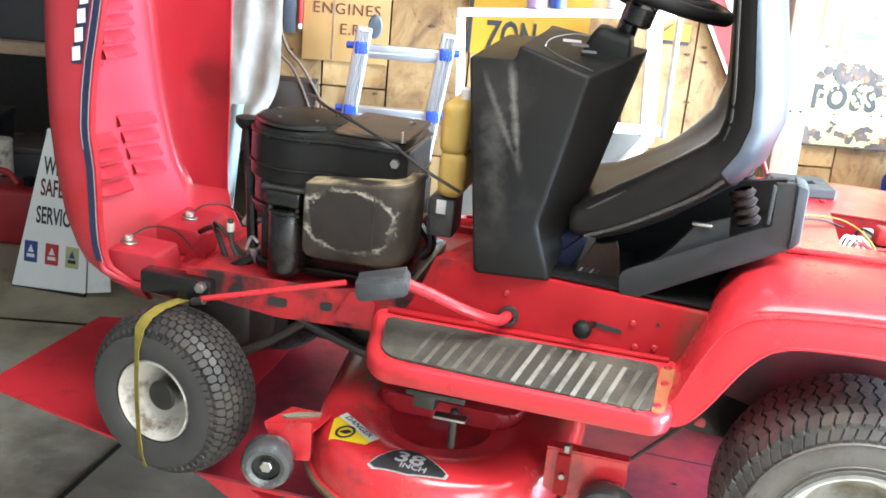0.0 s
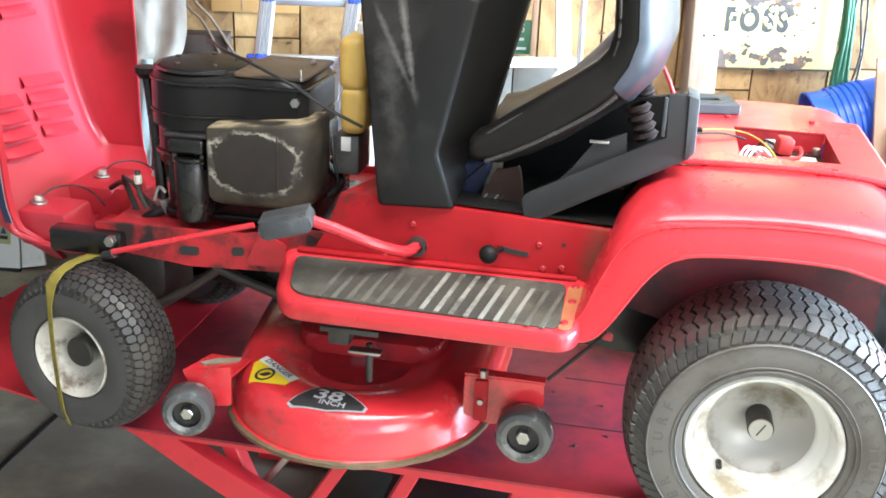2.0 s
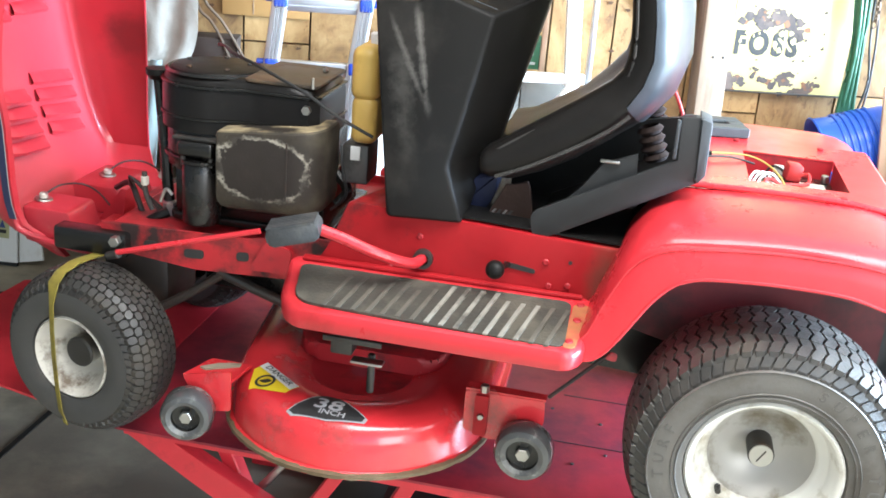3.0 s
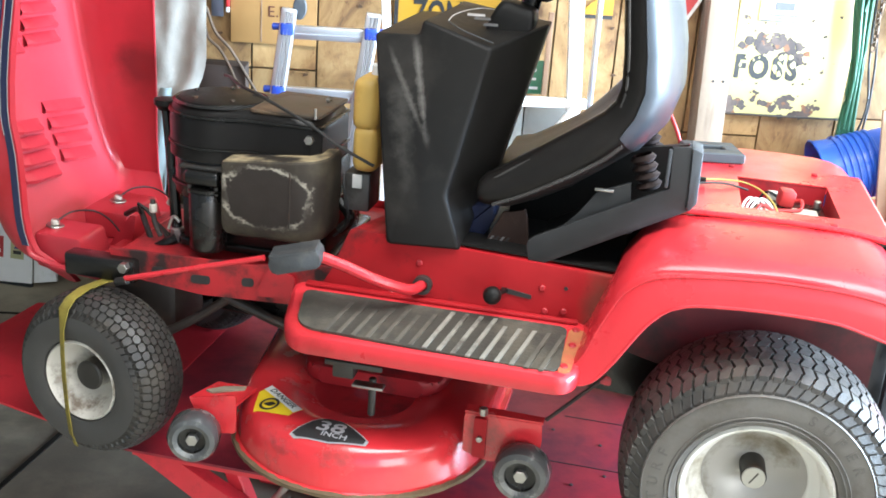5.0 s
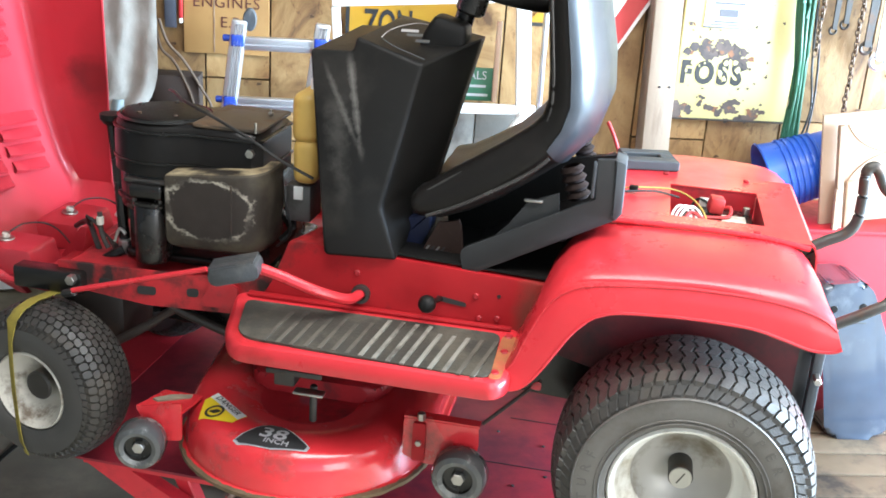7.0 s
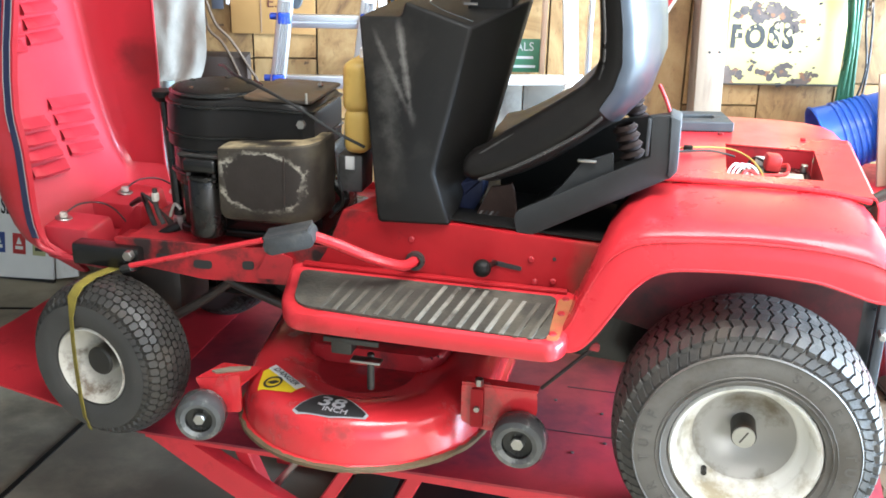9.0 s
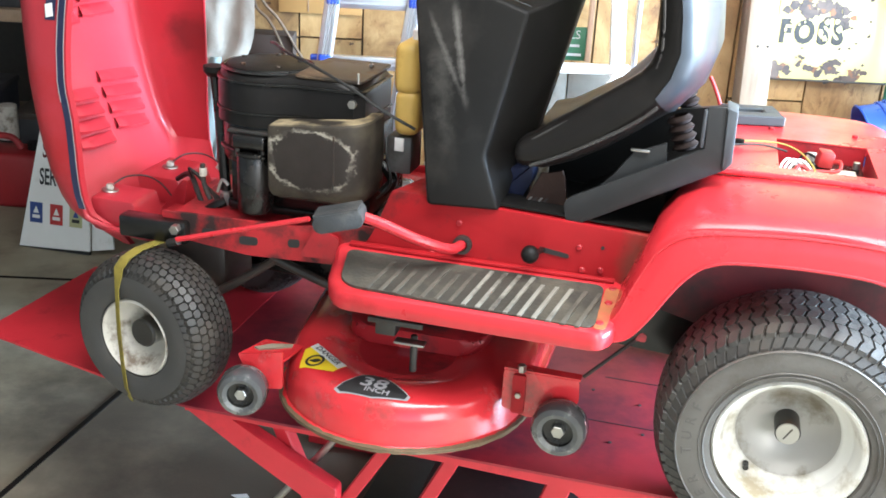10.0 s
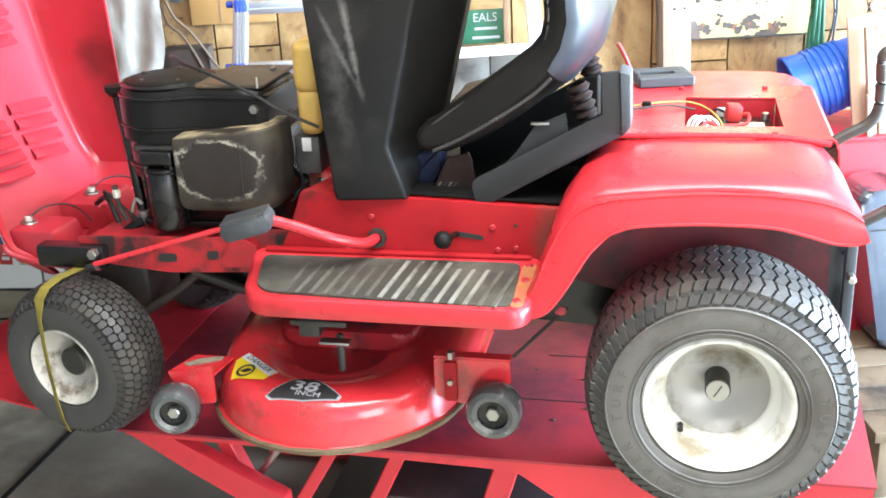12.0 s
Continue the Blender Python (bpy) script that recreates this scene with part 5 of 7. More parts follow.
part("pan_clip", box(-0.372, -0.335, 0.180, 0.188, 1.234, 1.240, 0.002), STEEL, pan)

# battery well, battery and loose wires
part("battery_well", box(hole[0] - 0.004, hole[1] + 0.004, hole[2] - 0.004, hole[3] + 0.004, 1.02, 1.026), BLACK_PLASTIC, mower)
wl = bmesh.new()
for q in ((hole[0] - 0.006, hole[0] - 0.002, hole[2], hole[3]), (hole[1] + 0.002, hole[1] + 0.006, hole[2], hole[3]), (hole[0], hole[1], hole[2] - 0.006, hole[2] - 0.002), (hole[0], hole[1], hole[3] + 0.002, hole[3] + 0.006)):
    box(*q, 1.02, TZ - 0.004, bm=wl)
part("well_wall", wl, RED_DIRTY, mower)
bat = part("battery", box(-0.05, 0.105, 0.37, 0.56, 1.03, 1.158, 0.006), BLACK_METAL, mower, "black battery with a worn pale label")
part("battery_label", box(0.035, 0.086, 0.39, 0.50, 1.1582, 1.1605), WHEEL_DIRTY, bat)
part("terminal", cyl(0.008, 0.016, 12, 0.001, "z", m=pose(-0.03, 0.40, 1.158)), STEEL, bat)
part("terminal", cyl(0.008, 0.016, 12, 0.001, "z", m=pose(0.09, 0.53, 1.158)), STEEL, bat)
part("solenoid", box(-0.016, 0.016, -0.02, 0.02, 0.0, 0.036, 0.005, m=pose(0.020, 0.52, 1.1585, 0, 6, 8)), RED_INK, mower, "red capped solenoid")
WIRE_W, WIRE_Y, WIRE_R = mat("white_wire", (0.7, 0.7, 0.68), 0.5), mat("yellow_wire", (0.42, 0.28, 0.06), 0.5), mat("red_wire", (0.5, 0.03, 0.03), 0.45)
for k in range(3):
    part("wire", tube([(-0.072 + 0.007 * k, 0.40, 1.13), (-0.074 + 0.009 * k, 0.42, 1.172), (-0.058 + 0.012 * k, 0.455, 1.184), (-0.035 + 0.012 * k, 0.45, 1.168), (-0.03 + 0.01 * k, 0.40, 1.150)], 0.0028, 6), WIRE_W, mower)
part("wire", tube([(-0.235, 0.46, 1.195), (-0.16, 0.50, 1.200), (-0.08, 0.525, 1.198), (-0.035, 0.51, 1.188), (-0.008, 0.46, 1.175), (0.002, 0.42, 1.162)], 0.002, 6), WIRE_Y, mower)
part("wire", tube([(-0.235, 0.45, 1.193), (-0.17, 0.475, 1.197), (-0.11, 0.50, 1.196), (-0.06, 0.51, 1.185)], 0.0024, 6), CABLE, mower)
part("wire", tube([(0.035, 0.51, 1.172), (0.052, 0.50, 1.178), (0.048, 0.47, 1.166), (0.01, 0.46, 1.163), (-0.03, 0.45, 1.163)], 0.004, 6), WIRE_R, mower)
part("wire", tube([(-0.055, 0.40, 1.15), (-0.035, 0.43, 1.178), (0.0, 0.42, 1.163)], 0.004, 6), WIRE_R, mower)
part("wire", tube([(-0.04, 0.57, 1.12), (-0.02, 0.575, 1.165), (0.0, 0.56, 1.17), (0.012, 0.55, 1.16)], 0.003, 6), CABLE, mower)
part("connector", box(-0.012, 0.010, 0.565, 0.585, 1.150, 1.172, 0.003), WHEEL_DIRTY, mower)
part("wire_clip", box(-0.172, -0.152, 0.485, 0.50, 1.193, 1.206, 0.002), BLACK_PLASTIC, mower)
for x, y in ((-0.101, 0.290), (0.094, 0.300), (0.097, 0.697), (-0.09, 0.687)):
    part("panel_clip", box(x - 0.007, x + 0.006, y - 0.006, y + 0.006, TZ, TZ + 0.006, 0.002), RED_DIRTY, mower)
part("panel_bead", tube([(-0.235, 0.268, 1.190), (-0.1, 0.268, 1.1935), (0.08, 0.268, 1.1935), (0.195, 0.268, 1.18)], 0.006, 8), RED, mower)
part("panel_bead", tube([(-0.255, 0.036, 1.128), (-0.21, 0.032, 1.145), (-0.04, 0.030, 1.160), (0.06, 0.030, 1.159), (0.16, 0.034, 1.148)], 0.005, 8), RED, mower)

gb_m = pose(-0.135, 0.755, TZ + 0.001, 0, 0, 14)
cover = bmesh.new()
for q in ((-0.066, 0.064, -0.055, -0.014), (-0.066, 0.064, 0.022, 0.06), (-0.066, -0.052, -0.0138, 0.0218), (0.026, 0.064, -0.0138, 0.0218)):
    box(*q, 0.0, 0.024, 0.003, 1, bm=cover, m=gb_m)
gx = part("grey_cover", cover, GREY_PLASTIC, mower, "loose grey plastic cover lying on the rear panel")
part("slot", box(-0.053, 0.027, -0.015, 0.023, 0.001, 0.006, m=gb_m), BLACK_INK, gx)
part("lever_rod", tube([(-0.205, 0.80, 1.19), (-0.225, 0.81, 1.235), (-0.245, 0.82, 1.27)], 0.005, 8), RED_INK, mower, "red coated lever rod")

# rear rack of bent tube
part("rear_rack", tube([(0.185, 0.30, 1.165), (0.225, 0.30, 1.19), (0.262, 0.30, 1.212), (0.278, 0.30, 1.24), (0.280, 0.30, 1.29), (0.277, 0.30, 1.338), (0.286, 0.30, 1.352), (0.300, 0.305, 1.345), (0.33, 0.33, 1.30), (0.40, 0.38, 1.25), (0.41, 0.36, 1.14), (0.375, 0.31, 1.08), (0.34, 0.30, 1.055), (0.26, 0.30, 1.005)], 0.0115, 12, steps=8), DARK_STEEL, mower, "bent dark steel rear rack")
part("rear_stay", box(0.235, 0.255, 0.22, 0.25, 0.62, 1.06, 0.003), GREY_PLASTIC, mower)
part("rear_plate", box(0.14, 0.24, 0.26, 0.74, 0.72, 1.02, 0.004), BLACK_METAL, mower)
part("stay_bolt", cyl(0.008, 0.03, 6, 0.001, "y", m=pose(0.245, 0.19, 0.93)), STEEL, mower)
part("stay_bolt", cyl(0.008, 0.03, 6, 0.001, "y", m=pose(0.245, 0.19, 0.70)), STEEL, mower)

# front frame, axle and steering
FRAME_RED = mat("grimy_frame_paint", (0.38, 0.014, 0.020), 0.4, vary=0.25, grain=20, stain=(0.022, 0.009, 0.008), stain_scale=9, stain_at=0.52, stain_rough=0.7, bump=0.06, bump_scale=80)
part("frame_rail", prism(rounded([(-1.40, 0.895), (-1.42, 0.955), (-1.08, 0.962), (-0.95, 0.985), (-0.86, 0.985), (-0.86, 0.89), (-0.98, 0.885), (-1.20, 0.875)], 0.01, 3), 0.215, 0.222, bevel=0.0015, seg=1), FRAME_RED, mower)
part("frame_rail", prism(rounded([(-1.45, 0.87), (-1.42, 0.955), (-0.86, 0.965), (-0.86, 0.88)], 0.01, 3), 0.775, 0.782, bevel=0.0015, seg=1), FRAME_RED, mower)
part("frame_top", prism([(-1.40, 0.222), (-0.86, 0.222), (-0.86, 0.775), (-1.40, 0.775)], 0.938, 0.944, plane="xy"), RED_DIRTY, mower)
for x, z, w in ((-1.30, 0.915, 0.03), (-1.20, 0.91, 0.045), (-1.09, 0.92, 0.028)):
    part("rail_slot", prism(rounded([(x - w / 2, z - 0.01), (x + w / 2, z - 0.008), (x + w / 2, z + 0.012), (x - w / 2, z + 0.01)], 0.008, 3), 0.2135, 0.2165), BLACK_INK, mower)
part("linkage_plate", prism(rounded([(-1.07, 0.90), (-0.985, 0.905), (-0.975, 0.955), (-1.03, 0.975)], 0.01, 3), 0.196, 0.201), RED_DIRTY, mower)
part("nose_plate", prism(rounded([(-1.52, 0.26), (-1.38, 0.215), (-1.38, 0.785), (-1.52, 0.74)], 0.02, 3), 0.868, 0.875, plane="xy"), RED_DIRTY, mower)
part("nose_ramp", prism([(-1.40, 0.872), (-1.50, 0.872), (-1.40, 0.942)], 0.30, 0.70), RED, mower)
part("pivot_block", box(-1.515, -1.345, 0.19, 0.235, 0.885, 0.938, 0.008), BLACK_METAL, mower, "black hinge block")
part("pivot_bolt", cyl(0.012, 0.02, 6, 0.001, "y", m=pose(-1.365, 0.174, 0.925)), STEEL, mower)
part("front_axle", prism(rounded([(-1.46, 0.80), (-1.36, 0.80), (-1.36, 0.75), (-1.46, 0.75)], 0.01, 2), 0.22, 0.80, bevel=0.004), OILY_STEEL, mower)
part("axle_casting", box(-1.44, -1.28, 0.26, 0.42, 0.74, 0.88, 0.02), OILY_STEEL, mower)
part("kingpin", cyl(0.016, 0.17, 16, 0.003, "z", m=pose(-1.40, 0.225, 0.68)), OILY_STEEL, mower)
part("stub_axle", tube([(-1.43, 0.13, 0.686), (-1.40, 0.23, 0.70)], 0.014), OILY_STEEL, mower)
part("drag_link", tube([(-1.345, 0.150, 0.915), (-1.18, 0.152, 0.964), (-1.03, 0.155, 1.008)], 0.006), RED, mower)
part("link_end", tube([(-1.34, 0.15, 0.912), (-1.37, 0.16, 0.90)], 0.009), DARK_STEEL, mower)
part("radius_arm", tube([(-1.30, 0.24, 0.755), (-1.23, 0.245, 0.80), (-1.15, 0.25, 0.86)], 0.011), OILY_STEEL, mower)
part("radius_arm", tube([(-1.16, 0.25, 0.865), (-1.08, 0.255, 0.835), (-0.98, 0.26, 0.80)], 0.012), OILY_STEEL, mower)
part("ragged_plate", prism([(-1.26, 0.80), (-1.20, 0.865), (-1.12, 0.86), (-1.13, 0.815), (-1.17, 0.82), (-1.20, 0.79)], 0.50, 0.504), RED_DIRTY, mower)
# tie-down strap over the front tyre
def tyre_strap():
    """A webbing band laid across the tread and down over the outer side of the wheel."""
    pts = [(-0.005, 0.145, 0.194), (-0.012, 0.10, 0.1975), (-0.02, 0.05, 0.197), (-0.022, 0.008, 0.189), (-0.028, -0.010, 0.168), (-0.030, -0.018, 0.12), (-0.031, -0.019, 0.06), (-0.030, -0.019, 0.0), (-0.026, -0.018, -0.08), (-0.022, -0.016, -0.13), (-0.018, -0.006, -0.165)]
    rows = []
    for i, p in enumerate(pts):
        p = Vector(p)
        d = (Vector(pts[min(i + 1, len(pts) - 1)]) - Vector(pts[max(i - 1, 0)])).normalized()
        w = Vector((1, 0, 0)) if i < 5 else Vector((0.93, -0.3, 0))
        hw = 0.0125 if i < 5 else 0.0075
        rows.append([tuple(p - w * hw), tuple(p + w * hw)])
    return thicken(skin(rows), 0.002)


strap = thing("tie_strap", "faded yellow webbing strap over the front tyre", "strap", FW.copy())
part("webbing", tyre_strap(), STRAP, strap, angle=60)

# ---- hood ----
# height, outer skin, near rim, far rim (all along x)
hood_rows = ((0.812, -1.60, -1.560, -1.52), (0.835, -1.665, -1.575, -1.535), (0.862, -1.718, -1.615, -1.575), (0.885, -1.738, -1.648, -1.605), (0.92, -1.760, -1.662, -1.634), (0.98, -1.786, -1.669, -1.632), (1.05, -1.802, -1.671, -1.628), (1.12, -1.814, -1.674, -1.622), (1.20, -1.823, -1.686, -1.616), (1.28, -1.826, -1.682, -1.608), (1.36, -1.828, -1.672, -1.600), (1.45, -1.828, -1.656, -1.591), (1.60, -1.828, -1.632, -1.583), (1.78, -1.824, -1.606, -1.576))
HOOD_Y0 = 0.285


def hood_at(z):
    for a, c in zip(hood_rows, hood_rows[1:]):
        if a[0] <= z <= c[0]:
            k = (z - a[0]) / (c[0] - a[0])
            return [p + (q - p) * k for p, q in zip(a, c)]
    return list(hood_rows[-1])


def hood():
    rows = []
    for z, xf, xr, xfar in hood_rows:
        r = min(0.075, (xr - xf) * 0.75)
        low = max(0.0, (0.90 - z) / 0.09)
        y0 = HOOD_Y0 + 0.03 * low
        y1 = float(np.interp(z, (0.81, 0.86, 0.92, 1.2, 1.45, 1.8), (0.76, 0.83, 0.895, 0.855, 0.80, 0.765)))
        near = [(xr + 0.005, y0 + 0.012, z), (xr, y0, z), ((xf + r + xr) / 2, y0 - 0.002, z)]
        for k in range(7):
            a = math.pi / 2 * k / 6
            near.append((xf + r - r * math.sin(a), y0 + r - r * math.cos(a), z))
        mid = [(xf - 0.004, y0 + 0.15, z), (xf - 0.005, (y0 + y1) / 2, z), (xf - 0.003, y1 - 0.15, z)]
        rf, fold = 0.02, y1 - 0.008
        far = [(xf + rf * 0.1, fold - rf, z), (xf + rf * 0.35, fold - rf * 0.3, z), (xf + rf, fold + rf * 0.3, z)]
        far += [(xf + rf + (xfar - xf - rf) * k / 4, fold + rf * 0.3 + (y1 - fold - rf * 0.3) * k / 4, z) for k in (1, 2, 3)]
        far += [(xfar, y1, z), (xfar + 0.005, y1 - 0.012, z)]
        rows.append(near + mid + far)
    return thicken(skin(rows), 0.004)


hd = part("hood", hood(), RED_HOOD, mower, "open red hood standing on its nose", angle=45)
part("nose_lip", tube([(-1.665, 0.288, 0.90), (-1.655, 0.288, 0.875), (-1.60, 0.30, 0.853), (-1.54, 0.29, 0.853), (-1.49, 0.27, 0.86)], 0.007, 10), RED_HOOD, hd)
part("nose_floor", prism(rounded([(-1.46, 0.262), (-1.66, 0.30), (-1.70, 0.54), (-1.66, 0.76), (-1.46, 0.77)], 0.03, 3), 0.848, 0.853, plane="xy"), RED_HOOD, hd)


def louver(y0, y1, z, drop=0.02, h=0.026):
    """A pressed louvre on the inside of the hood's top, one end open."""
    n = 8
    rows = []
    for j in range(n):
        u = j / (n - 1)
        y = y0 + (y1 - y0) * u
        bulge = 0.027 * min(1.0, (1 - u) / 0.12 + 0.03, 0.45 + u * 5)
        zz = z - drop * u
        xf = hood_at(zz)[1] - 0.001
        rows.append([(xf, y, zz - h * 0.5), (xf + bulge * 0.9, y, zz - h * 0.42), (xf + bulge, y, zz - h * 0.2), (xf + bulge * 0.45, y, zz + h * 0.35), (xf, y, zz + h * 0.6)])
    return thicken(skin(rows), 0.0015)


for k in range(4):
    part("louver", louver(0.615 + 0.012 * k, 0.800, 1.142 - 0.044 * k), RED_HOOD, hd)
    part("louver", louver(0.470, 0.588 + 0.012 * k, 1.118 - 0.041 * k, 0.012), RED_HOOD, hd)
for k in range(5):
    part("louver", louver(0.568 - 0.006 * k, 0.712 - 0.006 * k, 1.318 + 0.039 * k, 0.004), RED_HOOD, hd)
    part("louver", louver(0.45, 0.545 - 0.006 * k, 1.312 + 0.039 * k, 0.004), RED_HOOD, hd)


# stripe and brand bar on the near side
def side_strip(x_in, x_out, z0, z1, lift_by, n=24):
    rows = []
    for k in range(n + 1):
        z = z0 + (z1 - z0) * k / n
        q = hood_at(z)
        y = HOOD_Y0 - 0.002 - lift_by
        rows.append([(q[2] - x_in, y, z), (q[2] - x_out, y, z)])
    return skin(rows)


stripe = part("stripe", side_strip(0.004, 0.022, 0.90, 1.75, 0.0022), NAVY, hd, "navy stripe with pale pinstripes")
part("pinstripe", side_strip(0.0025, 0.0048, 0.90, 1.75, 0.003), GREY_INK, stripe)
part("pinstripe", side_strip(0.0205, 0.0228, 1.16, 1.75, 0.003), GREY_INK, stripe)
brand = part("brand_plate", side_strip(0.028, 0.054, 1.350, 1.66, 0.0026), NAVY, hd, "dark brand plate with white marks")
for k in range(7):
    z = 1.357 + 0.041 * k
    q = hood_at(z)
    y = HOOD_Y0 - 0.0055
    part("brand_mark", prism([(q[2] - 0.051, z - 0.002), (q[2] - 0.032, z + 0.003), (q[2] - 0.032, z + 0.033), (q[2] - 0.051, z + 0.028)], y - 0.0005, y + 0.0005), WHITE_INK, brand, smooth=False)

# headlight housings seen from behind, with bulb holders
for x, y, w in ((-1.608, 0.368, 0.058), (-1.60, 0.60, 0.085)):
    hb = part("headlight_box", prism(rounded([(x - 0.055, 0.925), (x + 0.062, 0.922), (x + 0.080, 0.854), (x - 0.045, 0.854)], 0.008, 2), y - w, y + w, bevel=0.005), RED_HOOD, hd, "red headlight housing")
    bx = x - (0.034 if y < 0.5 else 0.004)
    part("bulb_holder", cyl(0.021, 0.005, 20, 0.002, "z", m=pose(bx, y, 0.924, 0, 6, 0)), STEEL, hb)
    part("bulb_base", cyl(0.010, 0.014, 14, 0.003, "z", m=pose(bx, y, 0.928, 0, 6, 0)), WHEEL_DIRTY, hb)
    part("bulb_tab", box(bx - 0.003, bx + 0.012, y - 0.004, y + 0.004, 0.938, 0.944, 0.001), STEEL, hb)
    part("bulb_wire", tube([(bx + 0.01, y, 0.942), (bx + 0.03, y + 0.03, 0.956), (bx + 0.06, y + 0.07, 0.950), (bx + 0.10, y + 0.07, 0.936), (bx + 0.14, y + 0.05, 0.915)], 0.0022, 6), CABLE, hb)
part("brace", prism(rounded([(-1.56, 0.855), (-1.50, 0.94), (-1.485, 0.94), (-1.50, 0.855)], 0.004, 2), 0.47, 0.53), RED_HOOD, hd)

# ---- engine ----
HOUSING = mat("housing_paint", (0.0085, 0.0075, 0.007), 0.32, vary=0.2, grain=30, stain=(0.020, 0.016, 0.013), stain_scale=7, stain_at=0.66, stain_rough=0.5, spec=0.25)
eng = thing("engine", "grimy black single-cylinder mower engine with scorched muffler", "engine")


def shroud(zs, m, prof_r):
    """A rounded housing: a drum at one end that runs on into a box."""
    rows = []
    for z, g in zs:
        ring = []
        cx, cy, r = -1.213, 0.365, prof_r + g
        for k in range(18):
            a = radians(75 + 210 * k / 17)
            ring.append((cx + r * math.cos(a), cy + r * math.sin(a), z))
        x1, y0, y1 = -0.957 + g, 0.275 - g, 0.50 + g
        ring += [(-1.105, y0 + 0.004, z), (-1.08, y0, z), (x1 - 0.02, y0, z), (x1, y0 + 0.02, z), (x1, y1 - 0.02, z), (x1 - 0.02, y1, z), (-1.10, y1, z)]
        rows.append(ring)
    return skin(rows, close=True, caps=True)


part("blower_housing", shroud([(1.165, 0.0), (1.25, 0.0), (1.272, -0.006), (1.281, -0.014), (1.284, -0.026)], None, 0.114), HOUSING, eng, angle=40)
part("starter_screen", lathe([(0.098, 0.0), (0.094, 0.008), (0.084, 0.0115), (0.0, 0.0135)], "z", 48, m=pose(-1.213, 0.365, 1.280)), BLACK_PLASTIC, eng)
scr = bmesh.new()
lathe([(0.098, 0.006), (0.102, 0.011), (0.108, 0.006)], "z", 48, bm=scr, m=pose(-1.213, 0.365, 1.276))
part("screen_ring", scr, BLACK_METAL, eng)
for k in range(5):
    part("screen_bolt", cyl(0.006, 0.005, 8, 0.001, "z", m=pose(-1.213 + 0.07 * math.cos(1.256 * k + 0.4), 0.365 + 0.07 * math.sin(1.256 * k + 0.4), 1.291)), DARK_STEEL, eng)
part("housing_band", shroud([(1.075, 0.003), (1.08, 0.006), (1.16, 0.006), (1.165, 0.003)], None, 0.098), BLACK_METAL, eng, angle=40)
LID = mat("rusty_lid", (0.040, 0.030, 0.022), 0.45, vary=0.3, grain=25, stain=(0.13, 0.08, 0.042), stain_scale=9, stain_at=0.54, stain_rough=0.8)
lid = part("air_cover", prism(rounded([(-1.120, 0.284), (-0.961, 0.284), (-0.961, 0.497), (-1.120, 0.497)], 0.012, 3), 1.279, 1.2875, plane="xy", bevel=0.004), LID, eng, "rust-speckled air cleaner lid")
part("lid_stud", cyl(0.003, 0.014, 10, 0.001, "z", m=pose(-0.99, 0.43, 1.288)), STEEL, lid)
part("lid_nut", cyl(0.007, 0.006, 6, 0.001, "z", m=pose(-0.99, 0.43, 1.2895)), STEEL, lid)
part("crankcase", box(-1.285, -0.94, 0.30, 0.56, 0.965, 1.09, 0.015), BLACK_METAL, eng)
part("engine_base", prism(rounded([(-1.30, 0.30), (-0.93, 0.30), (-0.93, 0.64), (-1.30, 0.64)], 0.03, 3), 0.951, 0.968, plane="xy", bevel=0.003), BLACK_METAL, eng)
part("starter_motor", lathe([(0.0, 0.968), (0.038, 0.968), (0.041, 0.975), (0.041, 1.098), (0.038, 1.102), (0.044, 1.104), (0.044, 1.110), (0.0, 1.112)], "z", 32, m=pose(-1.204, 0.266, 0)), BLACK_METAL, eng, angle=40)
part("starter_head", box(-1.248, -1.166, 0.232, 0.31, 1.116, 1.150, 0.01, 3), BLACK_METAL, eng, "dusty black gear housing over the starter")
part("starter_flange", box(-1.262, -1.150, 0.245, 0.32, 1.150, 1.158, 0.003), DARK_STEEL, eng)
for x_ in (-1.236, -1.175):
    part("starter_bolt", cyl(0.005, 0.02, 8, 0.001, "z", m=pose(x_, 0.242, 1.098)), DARK_STEEL, eng)
part("cooling_fin", shroud([(1.098, 0.0), (1.10, 0.003), (1.104, 0.003), (1.106, 0.0)], None, 0.108), BLACK_METAL, eng)
def muffler():
    """A pressed box, round at the corner that faces out and aft, with a domed foot."""
    plan = [(-1.152, 0.216), (-1.148, 0.213), (-1.06, 0.2125), (-0.992, 0.213), (-0.975, 0.216), (-0.958, 0.223), (-0.944, 0.235), (-0.933, 0.252), (-0.928, 0.275), (-0.928, 0.345), (-0.935, 0.352), (-1.148, 0.352), (-1.154, 0.345)]
    cx, cy = -1.04, 0.285
    rows = []
    for z, g in ((1.014, 0.040), (1.019, 0.018), (1.027, 0.007), (1.038, 0.002), (1.050, 0.0), (1.178, 0.0), (1.185, 0.0015), (1.188, 0.005), (1.189, 0.010)):
        ring = []
        for x, y in plan:
            dx, dy = cx - x, cy - y
            ring.append((x + dx * min(1, g / 0.11), y + dy * min(1, g / 0.07), z + (x + 1.15) * 0.085 * (z - 1.0) / 0.19))
        rows.append(ring)
    return skin(rows, close=True, caps=True)


mu = part("muffler", muffler(), MUFFLER, eng, "scorched steel muffler box with peeling paint", angle=28)


